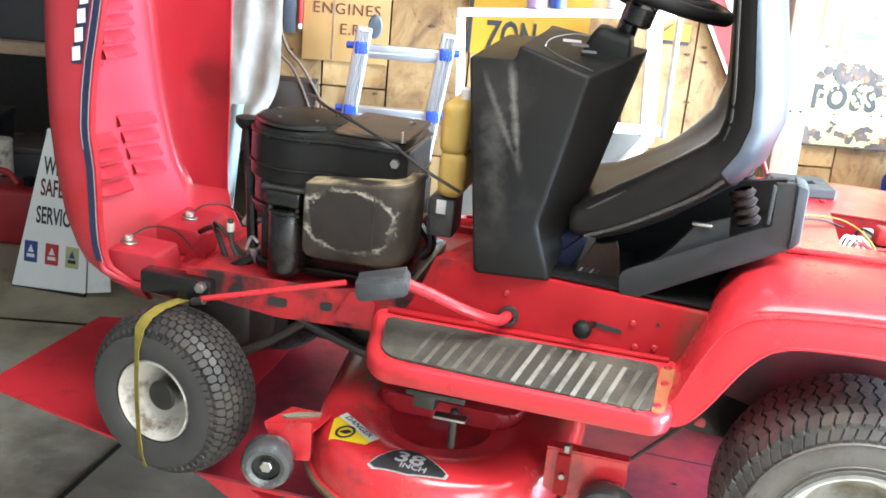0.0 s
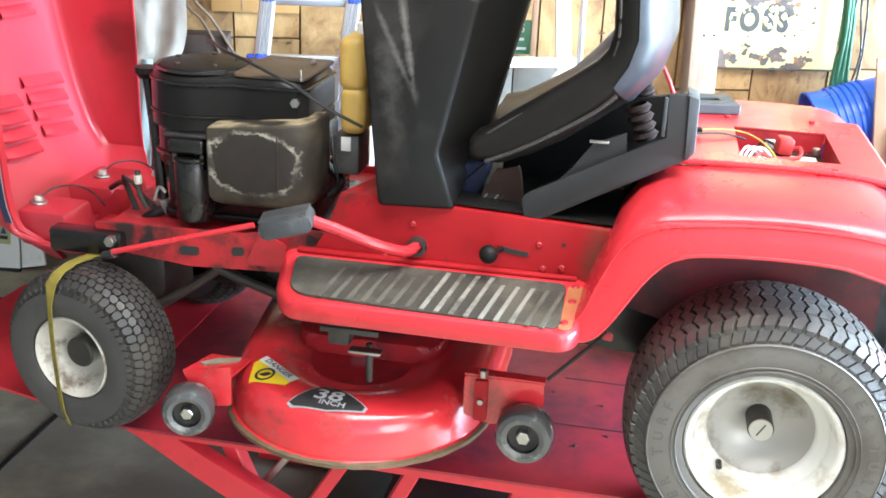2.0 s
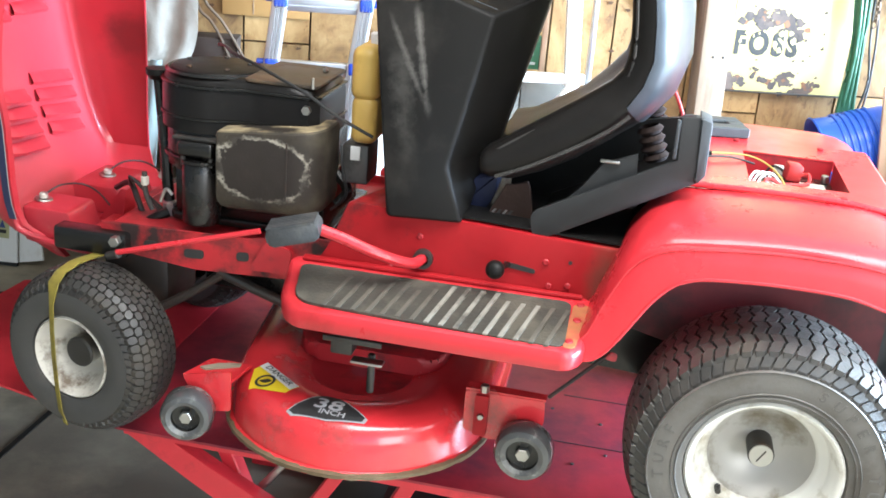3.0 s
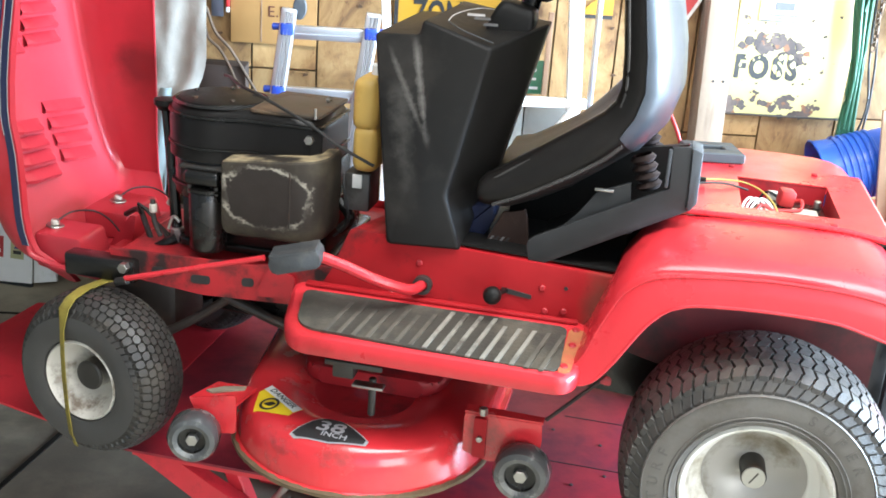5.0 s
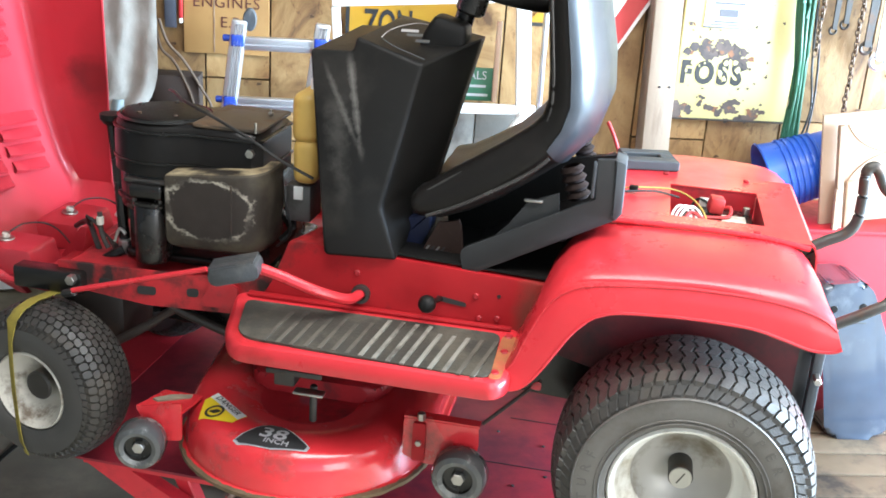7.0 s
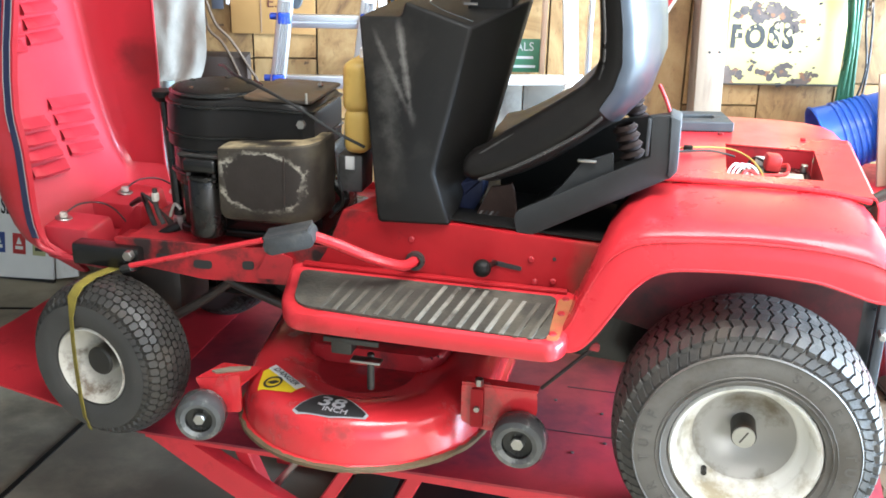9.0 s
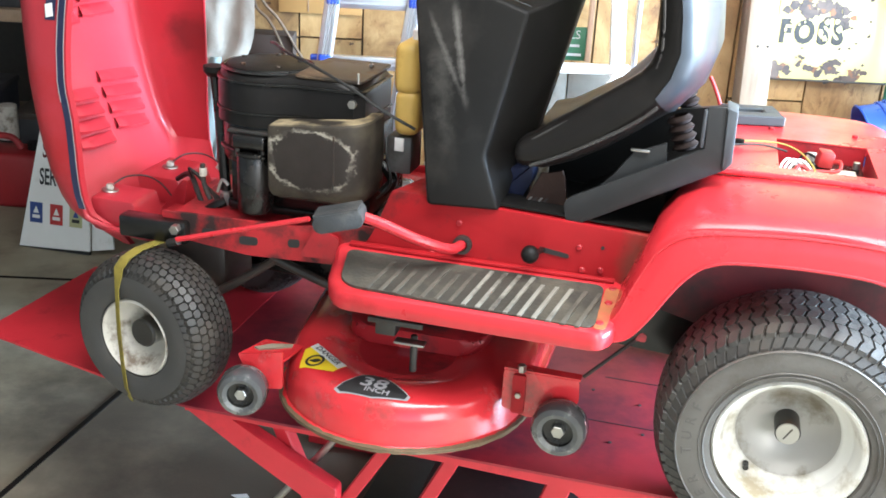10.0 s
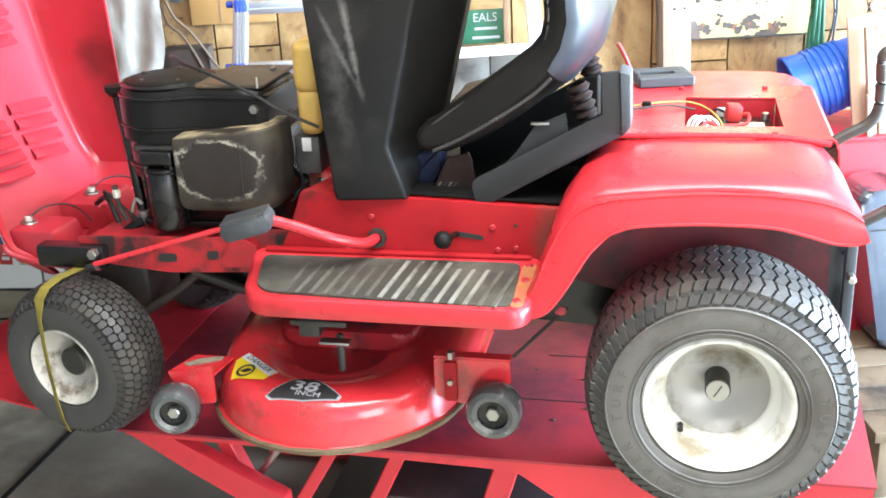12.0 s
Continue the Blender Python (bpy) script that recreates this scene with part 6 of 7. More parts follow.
part("muffler_seam", box(-1.0, -0.997, 0.2115, 0.2155, 1.06, 1.18), OILY_STEEL, mu)
part("mount_bolt", cyl(0.010, 0.012, 6, 0.001, "y", m=pose(-0.978, 0.263, 1.239)), STEEL, eng)
part("cover_stud", cyl(0.003, 0.024, 10, 0.001, "z", m=pose(-0.969, 0.279, 1.282)), STEEL, eng)
for z0, g in ((1.195, 0.004), (1.262, 0.003)):
    part("drum_rib", shroud([(z0 - 0.004, 0.0), (z0 - 0.002, g), (z0 + 0.002, g), (z0 + 0.004, 0.0)], None, 0.114), BLACK_METAL, eng, angle=40)
part("dipstick_tube", tube([(-1.345, 0.36, 1.25), (-1.335, 0.358, 1.15), (-1.322, 0.352, 1.0), (-1.318, 0.35, 0.955)], 0.0125), BLACK_METAL, eng)
part("dipstick_cap", lathe([(0, 0), (0.018, 0), (0.027, 0.012), (0.027, 0.024), (0.0, 0.027)], "z", 24, m=pose(-1.345, 0.36, 1.245)), BLACK_PLASTIC, eng)
part("drain_fitting", cyl(0.017, 0.05, 8, 0.002, "z", m=pose(-1.315, 0.345, 0.925)), STEEL, eng)
part("spark_boot", tube([(-1.36, 0.30, 0.925), (-1.33, 0.31, 0.945), (-1.31, 0.325, 0.955)], [0.012] * 13), BLACK_PLASTIC, eng)
part("fuel_elbow", tube([(-1.353, 0.30, 1.05), (-1.350, 0.30, 1.0), (-1.335, 0.30, 0.965)], 0.006), DARK_STEEL, eng)
part("hose_end", cyl(0.009, 0.02, 8, 0.002, "z", m=pose(-1.352, 0.30, 1.02)), WHEEL_DIRTY, eng)
part("link_rod", tube([(-1.297, 0.262, 1.0), (-1.285, 0.262, 1.03), (-1.27, 0.262, 1.02)], 0.004, 8), STEEL, eng)
for k in range(3):
    part("loom_wire", tube([(-1.46 + 0.02 * k, 0.45 - 0.03 * k, 0.96), (-1.42, 0.40 - 0.02 * k, 0.99 + 0.012 * k), (-1.375, 0.36, 0.975), (-1.33, 0.34 - 0.01 * k, 0.955)], 0.003, 6), CABLE, eng)
part("spark_plug", tube([(-1.372, 0.42, 1.0), (-1.35, 0.43, 1.04)], 0.009), WHEEL_DIRTY, eng)
cb = part("carburettor", box(-0.912, -0.855, 0.315, 0.40, 1.082, 1.168, 0.006), mat("dull_casting", (0.10, 0.10, 0.098), 0.45, metal=0.3, vary=0.2, grain=30, stain=(0.05, 0.045, 0.04), stain_scale=16, stain_at=0.55), eng, "grey carburettor with a pale tag")
part("pale_tag", box(-0.893, -0.872, 0.311, 0.3155, 1.135, 1.165, 0.001), WHITE_INK, cb)
part("intake_pipe", tube([(-0.93, 0.35, 1.09), (-0.90, 0.33, 1.06), (-0.92, 0.32, 1.03)], 0.012), BLACK_METAL, eng)
part("throttle_cable", tube([(-1.235, 0.43, 1.322), (-1.205, 0.39, 1.328), (-1.155, 0.33, 1.324), (-1.085, 0.29, 1.312), (-0.974, 0.258, 1.275), (-0.909, 0.258, 1.238), (-0.833, 0.262, 1.203)], 0.0036, 8), CABLE, eng)
part("earth_wire", tube([(-0.915, 0.32, 1.16), (-0.905, 0.30, 1.12), (-0.895, 0.30, 1.06), (-0.93, 0.31, 1.02)], 0.003, 6), CABLE, eng)
part("front_hose", tube([(-1.50, 0.45, 0.95), (-1.44, 0.40, 0.985), (-1.40, 0.36, 0.96), (-1.37, 0.33, 0.93)], 0.007, 8), CABLE, mower)

# ---- along the back wall ----
def on_wall(u, z, off):
    """A pose on the back wall: x along the wall, y up, z out into the room."""
    return ROOM @ onto((u, WALL_V - off, z), (1, 0, 0), (0, 0, 1))


def plate_text(body, size, m, material, parent, depth=0.0012, bold=0.0, spacing=1.0, sx=1.0):
    b = text_mesh(body, size, depth, spacing, bold)
    bmesh.ops.transform(b, matrix=m @ Matrix.Diagonal((sx, 1, 1, 1)), verts=b.verts)
    return part("lettering", b, material, parent, smooth=False)


# signboard with carved letters
sb = thing("sign_board", "varnished wooden board with carved red-brown lettering on the wall", "sign")
part("board", box(-0.13, 0.13, -0.17, 0.17, 0.0, 0.018, 0.002, m=on_wall(-1.053, 1.415, 0.004)), SIGN_WOOD, sb)
BROWN_INK = mat("brown_ink", (0.085, 0.022, 0.014), 0.6, vary=0.2)
plate_text("ENGINES", 0.047, on_wall(-1.053, 1.402, 0.0228), BROWN_INK, sb, spacing=1.12)
plate_text("E.R", 0.047, on_wall(-1.040, 1.342, 0.0228), BROWN_INK, sb, spacing=1.05)
part("planed_line", box(-0.0015, 0.0015, -0.165, 0.165, 0.0, 0.001, m=on_wall(-1.09, 1.415, 0.0225)), WOOD, sb)

# yellow plate
yp = thing("yellow_sign", "yellow metal sign with black border and letters", "sign")
part("plate", prism(rounded([(-0.185, -0.13), (0.185, -0.13), (0.185, 0.10), (0.12, 0.17), (-0.12, 0.17), (-0.185, 0.10)], 0.02, 3), 0.0, 0.004, plane="xy", m=on_wall(-0.505, 1.435, 0.008)), YELLOW, yp)
part("border", box(-0.183, -0.170, -0.128, 0.10, 0.0, 0.0012, m=on_wall(-0.505, 1.435, 0.0132)), BLACK_INK, yp)
plate_text("ZON", 0.130, on_wall(-0.553, 1.357, 0.0132), BLACK_INK, yp, spacing=1.0, bold=0.002, sx=0.53)

# white window frame leaning in front of it
wf = thing("window_frame", "white painted empty window frame leaning on the back wall", "window frame")
def frame_bar(u0, z0, u1, z1, w, d=0.03, off=0.14):
    a, c = Vector((u0, z0)), Vector((u1, z1))
    dd = (c - a).normalized()
    n = Vector((-dd.y, dd.x)) * w / 2
    return prism([tuple(p) for p in (a + n, a - n, c - n, c + n)], WALL_V - off, WALL_V - off + d, bevel=0.003, m=ROOM)
part("rail", frame_bar(-0.728, 1.437, -0.09, 1.487, 0.024), WHITE, wf)
part("rail", frame_bar(-0.70, 1.128, -0.085, 1.138, 0.028), WHITE, wf)
part("stile", frame_bar(-0.717, 1.424, -0.693, 1.128, 0.026), WHITE, wf)
part("stile", frame_bar(-0.150, 1.468, -0.122, 1.115, 0.044), WHITE, wf)
part("stile", frame_bar(-0.075, 1.475, -0.072, 1.115, 0.014, 0.03, 0.13), ALU, wf)
part("leg", frame_bar(-0.118, 1.125, -0.36, 0.80, 0.030, 0.03, 0.17), WHITE, wf)
part("leg", frame_bar(-0.36, 0.80, -0.36, 0.0, 0.03, 0.03, 0.17), WHITE, wf)
part("leg", frame_bar(-0.69, 1.13, -0.69, 0.0, 0.03, 0.03, 0.14), WHITE, wf)
GREY_BOARD = mat("whitewashed_board", (0.115, 0.102, 0.083), 0.75, vary=0.25, grain=14, stain=(0.06, 0.048, 0.038), stain_scale=9, stain_at=0.58, bump=0.2, bump_scale=60)
gp = thing("painted_panel", "dusty grey whitewashed panel standing against the wall boards", "wall panel")
for k, (u0, u1) in enumerate(((-0.668, -0.452), (-0.449, -0.262), (-0.259, -0.095))):
    part("panel_board", box(u0, u1, 0.0, 1.112 - 0.004 * k, 0, 0.016, 0.002, m=on_wall(0.0, 0.0, 0.012 + 0.002 * k)), GREY_BOARD, gp)
# jars on the frame's upper rail
for i, (u, r, h, mm, lb) in enumerate(((-0.50, 0.030, 0.10, mat("lilac_plastic", (0.42, 0.30, 0.52), 0.4), "lilac plastic jar with a lid on the frame rail"), (-0.44, 0.026, 0.10, BLUE_INK, "dark blue plastic jar with a lid on the frame rail"), (-0.26, 0.036, 0.12, WHITE, "white plastic tub with a lid on the frame rail"))):
    j = thing("jar", lb, "jar", ROOM @ pose(u, WALL_V - 0.125, 1.4675 + 0.078 * (u + 0.5)))
    part("body", cyl(r, h, 24, 0.004, "z"), mm, j)
    part("lid", cyl(r * 1.04, 0.015, 24, 0.002, "z", m=pose(0, 0, h)), WHITE, j)

# green notice board
gb = thing("notice_board", "dark green notice board with pale lettering", "sign")
part("board", box(-0.10, 0.055, -0.052, 0.052, 0, 0.012, 0.002, m=on_wall(-0.274, 1.20, 0.06)), GREEN, gb)
part("edge", box(0.056, 0.072, -0.056, 0.20, 0, 0.016, 0.002, m=on_wall(-0.274, 1.20, 0.06)), PALE_WOOD, gb)
plate_text("EALS", 0.038, on_wall(-0.276, 1.228, 0.0728), GREY_INK, gb, sx=0.95)
for k, w in ((0, 0.07), (1, 0.085)):
    part("text_bar", box(-w / 2, w / 2, -0.004, 0.004, 0, 0.001, m=on_wall(-0.274, 1.195 - 0.028 * k, 0.0724)), GREY_INK, gb)

# aluminium ladder with blue joints
ld = thing("folding_ladder", "aluminium folding ladder with blue plastic joints, leaning on the wall", "ladder")
def ladder_bar(u0, z0, u1, z1, w, d=0.03, off=0.32, off1=None):
    p, q = R(u0, WALL_V - off, z0), R(u1, WALL_V - (off if off1 is None else off1), z1)
    dd = (q - p).normalized()
    side = (ROOM.to_3x3() @ Vector((1, 0, 0)))
    side = (side - dd * side.dot(dd)).normalized()
    m = onto(p, side, dd)
    return box(-w / 2, w / 2, 0, (q - p).length, -d / 2, d / 2, 0.005, m=m)
def stile_u(side, z):
    """Where a stile's middle runs along the wall at a height."""
    return -1.150 + 0.118 * z if side == 0 else -0.930 + 0.131 * z


def stile_off(z):
    return 0.33 - 0.048 * z


for side in (0, 1):
    part("stile", ladder_bar(stile_u(side, 0), 0.0, stile_u(side, 1.39), 1.39, 0.044, off=stile_off(0), off1=stile_off(1.39)), ALU, ld)
    for d in (-0.006, 0.004, 0.013):
        part("stile_groove", ladder_bar(stile_u(side, 0.1) + d, 0.1, stile_u(side, 1.38) + d, 1.38, 0.0035, d=0.002, off=stile_off(0.1) + 0.0165, off1=stile_off(1.38) + 0.0165), GREY_INK, ld)
for z in (0.2, 0.43, 0.66, 0.90, 1.150, 1.325):
    ua, ub = stile_u(0, z) + 0.014, stile_u(1, z) - 0.014
    rg = part("rung", box(0, ub - ua, -0.019, 0.019, -0.012, 0.012, 0.004, m=on_wall(ua, z, stile_off(z))), ALU, ld)
    part("rung_groove", box(0, ub - ua, -0.004, -0.001, 0.0, 0.0013, m=on_wall(ua, z, stile_off(z) + 0.012)), GREY_INK, rg)
BLUE_JOINT = mat("blue_joint_plastic", (0.02, 0.06, 0.42), 0.4, vary=0.1)
for z in (1.155, 1.333):
    for side in (0, 1):
        u, off = stile_u(side, z), stile_off(z)
        j = part("joint", box(-0.018, 0.020, -0.018, 0.018, -0.02, 0.02, 0.006, m=on_wall(u, z, off)), BLUE_JOINT, ld, "blue plastic joint")
        part("knob", cyl(0.010, 0.028, 14, 0.003, "x", m=on_wall(u + (0.012 if side else -0.042), z + 0.004, off)), BLUE_JOINT, j)
part("hinge", cyl(0.022, 0.02, 24, 0.003, "z", m=on_wall(-0.958, 1.392, 0.25) @ Matrix.Diagonal((0.9, 1.5, 1, 1))), GREY_PLASTIC, ld)

# translucent sheet hanging beside the hood
POLY = mat("milky_polythene", (0.24, 0.225, 0.195), 0.5, vary=0.2, grain=16, bump=0.4, bump_scale=34, spec=0.3, stain=(0.30, 0.285, 0.25), stain_scale=3, stain_at=0.55)
rows = []
for i in range(34):
    z = 1.76 - i * 0.0197
    t_ = max(0, (1.26 - z) / 0.15)
    row = []
    for k in range(16):
        u = -1.207 - 0.062 * t_ * t_ - k * (0.0112 - 0.0016 * min(1, t_))
        fold = 0.005 * math.sin(k * 0.78 + z * 5) + 0.009 * noise.noise((u * 7, 2.0, z * 4)) + 0.009 * noise.noise((u * 26, 7.0, z * 9)) + 0.004 * noise.noise((u * 60, 3.0, z * 25))
        row.append((u, WALL_V - 0.34 - fold, z))
    rows.append(row)
sheet = thing("plastic_sheet", "hanging milky plastic dust sheet with soft folds", "plastic sheet")
part("sheet", thicken(skin(rows), 0.002), POLY, sheet, m=ROOM.copy(), angle=80)
tail = []
for i in range(9):
    z = 1.16 - i * 0.05
    tail.append([(-1.385 + k * (0.0135 - 0.0006 * i), WALL_V - 0.345 - 0.008 * math.sin(k * 1.6 + i * 0.5), z) for k in range(7)])
part("sheet_tail", thicken(skin(tail), 0.002), mat("greenish_polythene", (0.20, 0.25, 0.25), 0.5, vary=0.12, grain=6), sheet, m=ROOM.copy(), angle=80)
dbx = thing("storage_box", "dark brown board box on the wall", "box")
part("body", box(-0.07, 0.07, -0.065, 0.06, 0, 0.09, 0.004, m=on_wall(-1.195, 1.13, 0.03)), mat("dark_brown_board", (0.035, 0.022, 0.016), 0.7, vary=0.2), dbx)
for k, pts in enumerate((((-1.25, 1.33), (-1.235, 1.27), (-1.20, 1.235), (-1.165, 1.17), (-1.14, 1.09), (-1.14, 0.95)), ((-1.24, 1.36), (-1.215, 1.29), (-1.17, 1.24), (-1.12, 1.16), (-1.085, 1.09), (-1.08, 0.95)))):
    cb_ = thing("wall_cable", "thin brown cable hanging down the boards", "cable", group="cables on the wall")
    part("cable", tube([R(u, WALL_V - 0.12 - 0.005 * k, z) for u, z in pts], 0.0045, 8), mat("brown_cable", (0.10, 0.065, 0.04), 0.6), cb_)
sd = thing("hand_saw", "grey steel tool with a red handle hanging on the wall", "hand tool")
part("blade", box(-0.018, 0.018, -0.08, 0.16, 0, 0.008, 0.002, m=on_wall(-1.222, 1.40, 0.02)), mat("blue_steel", (0.12, 0.13, 0.16), 0.4, metal=0.6), sd)
part("handle", box(-0.006, 0.006, -0.05, 0.06, 0, 0.012, 0.004, m=on_wall(-1.191, 1.40, 0.02)), RED_INK, sd)
part("tip", box(-0.005, 0.005, -0.065, -0.05, 0, 0.010, 0.002, m=on_wall(-1.191, 1.40, 0.021)), WHITE_INK, sd)

# post
tp = tagged(obj("post", box(-0.045, 0.044, 0, 3.0, 0, 0.09, 0.004, m=on_wall(0.363, 0.0, 0.002) @ Matrix.Rotation(radians(2.0), 4, "Z")), mat("grey_timber", (0.285, 0.218, 0.158), 0.75, vary=0.2, grain=8, stain=(0.19, 0.135, 0.095), stain_scale=3, stain_at=0.58, bump=0.2, bump_scale=60, stretch=(6, 6, 0.7))), "weathered timber post against the back wall", "post", kind="structure")
for u, z in ((0.313, 1.225), (0.345, 1.226)):
    part("nail", cyl(0.004, 0.004, 8, 0.001, "z", m=on_wall(u, z, 0.0905)), BLACK_INK, tp)

# cream fuse-board door with flaking paint
fd = thing("enamel_plate", "cream enamel door with flaking paint and stencilled letters", "metal door")
part("door", box(-0.195, 0.188, -0.20, 0.50, 0.0, 0.02, 0.003, m=on_wall(0.576, 1.315, 0.012)), CREAM, fd)
part("lower_edge", box(-0.20, 0.20, -0.006, 0.0, 0.0, 0.026, 0.002, m=on_wall(0.578, 1.118, 0.012)), DARK_STEEL, fd)
plate_text("FOSS", 0.098, on_wall(0.494, 1.264, 0.0328), BLACK_INK, fd, spacing=1.27, bold=0.0045, sx=0.80)
FLAKE = mat("flaked_rust", (0.105, 0.078, 0.066), 0.85, vary=0.4, grain=30, stain=(0.06, 0.05, 0.047), stain_scale=12, stain_at=0.5)
FLAKE_RED = mat("flaked_red_rust", (0.20, 0.095, 0.05), 0.85, vary=0.3, grain=30)
rng = random.Random(3)
for u, z, s, asp in ((0.44, 1.335, 0.03, 1.5), (0.52, 1.345, 0.035, 1.6), (0.565, 1.325, 0.03, 1.2), (0.60, 1.30, 0.022, 1.0), (0.40, 1.145, 0.028, 1.0), (0.47, 1.175, 0.018, 0.6), (0.50, 1.155, 0.014, 0.8), (0.56, 1.145, 0.03, 1.3), (0.62, 1.132, 0.025, 1.8), (0.66, 1.135, 0.018, 1.5), (0.41, 1.42, 0.008, 1), (0.43, 1.155, 0.02, 1.0), (0.48, 1.36, 0.014, 1.4)):
    for f in range(9):
        q = []
        r0 = s * rng.uniform(0.18, 0.62)
        du, dz = rng.gauss(0, s * 0.55 * asp), rng.gauss(0, s * 0.45)
        for k in range(11):
            a = 2 * math.pi * k / 11
            r = r0 * (0.5 + 0.8 * rng.random())
            q.append((r * 1.2 * math.cos(a), r * math.sin(a)))
        part("flake", prism(q, 0.0, 0.0005 + 0.0001 * f, plane="xy", m=on_wall(u + du, z + dz, 0.0324)), FLAKE if f % 6 else FLAKE_RED, fd, smooth=False)
for k in range(9):
    u_, z_ = rng.uniform(0.41, 0.60), rng.uniform(1.24, 1.31)
    s_ = rng.uniform(0.004, 0.012)
    part("paint_patch", prism([(s_ * rng.uniform(0.4, 1) * math.cos(a), s_ * rng.uniform(0.5, 1.3) * math.sin(a)) for a in [2 * math.pi * i / 9 for i in range(9)]], 0.0, 0.0006, plane="xy", m=on_wall(u_, z_, 0.0343)), CREAM, fd, smooth=False)
for k in range(34):
    u_, z_ = rng.uniform(0.40, 0.74), rng.uniform(1.12, 1.52)
    s_ = rng.uniform(0.002, 0.007)
    part("flake", prism([(s_ * rng.uniform(0.3, 1.4) * math.cos(a), s_ * rng.uniform(0.3, 1) * math.sin(a)) for a in [2 * math.pi * i / 8 for i in range(8)]], 0.0, 0.0006, plane="xy", m=on_wall(u_, z_, 0.0326)), FLAKE, fd, smooth=False)
PLATE_WHITE, DIM_INK = mat("plate_white", (0.50, 0.49, 0.48), 0.5, vary=0.08), mat("dim_ink", (0.10, 0.10, 0.11), 0.6, vary=0.2)
pl = part("maker_plate", box(-0.077, 0.077, -0.047, 0.047, 0.0, 0.003, 0.001, m=on_wall(0.522, 1.46, 0.0325)), PLATE_WHITE, fd, "small white plate with grey print")
part("plate_rim", frame_bar(0.446, 1.414, 0.598, 1.414, 0.003, 0.002, 0.0375), DIM_INK, pl)
part("plate_rim", frame_bar(0.446, 1.506, 0.598, 1.506, 0.003, 0.002, 0.0375), DIM_INK, pl)
for k, (du, dz, w, h) in enumerate(((0, 0.030, 0.10, 0.006), (0, 0.0, 0.06, 0.024), (0, -0.028, 0.09, 0.005), (0, -0.037, 0.11, 0.004))):
    part("print_bar", box(-w / 2, w / 2, -h / 2, h / 2, 0, 0.001, m=on_wall(0.522 + du, 1.46 + dz, 0.0362)), DIM_INK, pl)

# give-way triangle
tr = thing("road_sign", "red and white triangular road sign hung point down", "road sign")
def tri(s, m):
    return prism([(0, 0), (s / 2, s * 0.866), (-s / 2, s * 0.866)], 0.0, 0.002, plane="xy", m=m)
part("plate", tri(0.60, on_wall(0.145, 1.262, 0.025)), WHITE, tr)
part("red_band", tri(0.565, on_wall(0.145, 1.285, 0.0285)), RED_INK, tr)
part("white_field", tri(0.36, on_wall(0.145, 1.405, 0.032)), WHITE_INK, tr)
ya = thing("arrow_plate", "small yellow and black arrow plate on the wall", "sign")
part("plate", prism([(-0.06, -0.01), (0.05, -0.01), (0.05, 0.04), (0.0, 0.04)], 0, 0.004, plane="xy", m=on_wall(-0.06, 1.405, 0.006)), YELLOW, ya)
part("black_edge", prism([(-0.075, -0.022), (0.05, -0.022), (0.05, -0.011), (-0.06, -0.011)], 0, 0.004, plane="xy", m=on_wall(-0.06, 1.405, 0.006)), BLACK_INK, ya)

# hoses, chains and tools hung at the end of the wall
hs = thing("garden_hose", "bundle of dark green hoses hanging on the wall", "hose")
rng = random.Random(8)
for k in range(9):
    u = 0.738 + 0.0055 * k
    part("hose", tube([R(u - 0.012, WALL_V - 0.05 - 0.008 * (k % 3), 1.85), R(u - 0.006, WALL_V - 0.06 - 0.008 * (k % 3), 1.51), R(0.762 + 0.0028 * k + rng.uniform(-0.003, 0.003), WALL_V - 0.06 - 0.008 * (k % 3), 1.28), R(0.752 + 0.006 * k, WALL_V - 0.065, 1.07), R(0.745 + 0.008 * k, WALL_V - 0.07, 0.93)], 0.0068, 8), GREEN, hs)
RUSTY_STEEL = mat("rusty_steel", (0.13, 0.085, 0.055), 0.6, metal=0.4, vary=0.3, grain=60)


def chain(name, u, z0, z1, r, label):
    c = thing(name, label, "chain", group="chains on the wall")
    n = int((z1 - z0) / (r * 1.8))
    link = lathe([(r + 0.35 * r * math.cos(a), 0.35 * r * math.sin(a)) for a in [2 * math.pi * i / 6 for i in range(6)]], "z", 10, closed=True)
    bmesh.ops.transform(link, matrix=Matrix.Diagonal((0.75, 1.25, 1, 1)), verts=link.verts)
    first = None
    for k in range(n):
        m = on_wall(u + 0.002 * math.sin(k), z1 - k * r * 2.9 * 0.62, 0.06) @ Matrix.Rotation(radians(90 * (k % 2)), 4, "Y")
        if first is None:
            first = part("link", link, RUSTY_STEEL, c)
            first.matrix_basis = m
        else:
            o2 = new("link", first.data)
            o2.parent = c
            o2.matrix_basis = m
chain("chain", 0.815, 1.32, 1.75, 0.010, "rusty steel chain hanging from a nail")
chain("chain", 0.945, 1.05, 1.75, 0.010, "heavy rusty chain hanging beside the boards")
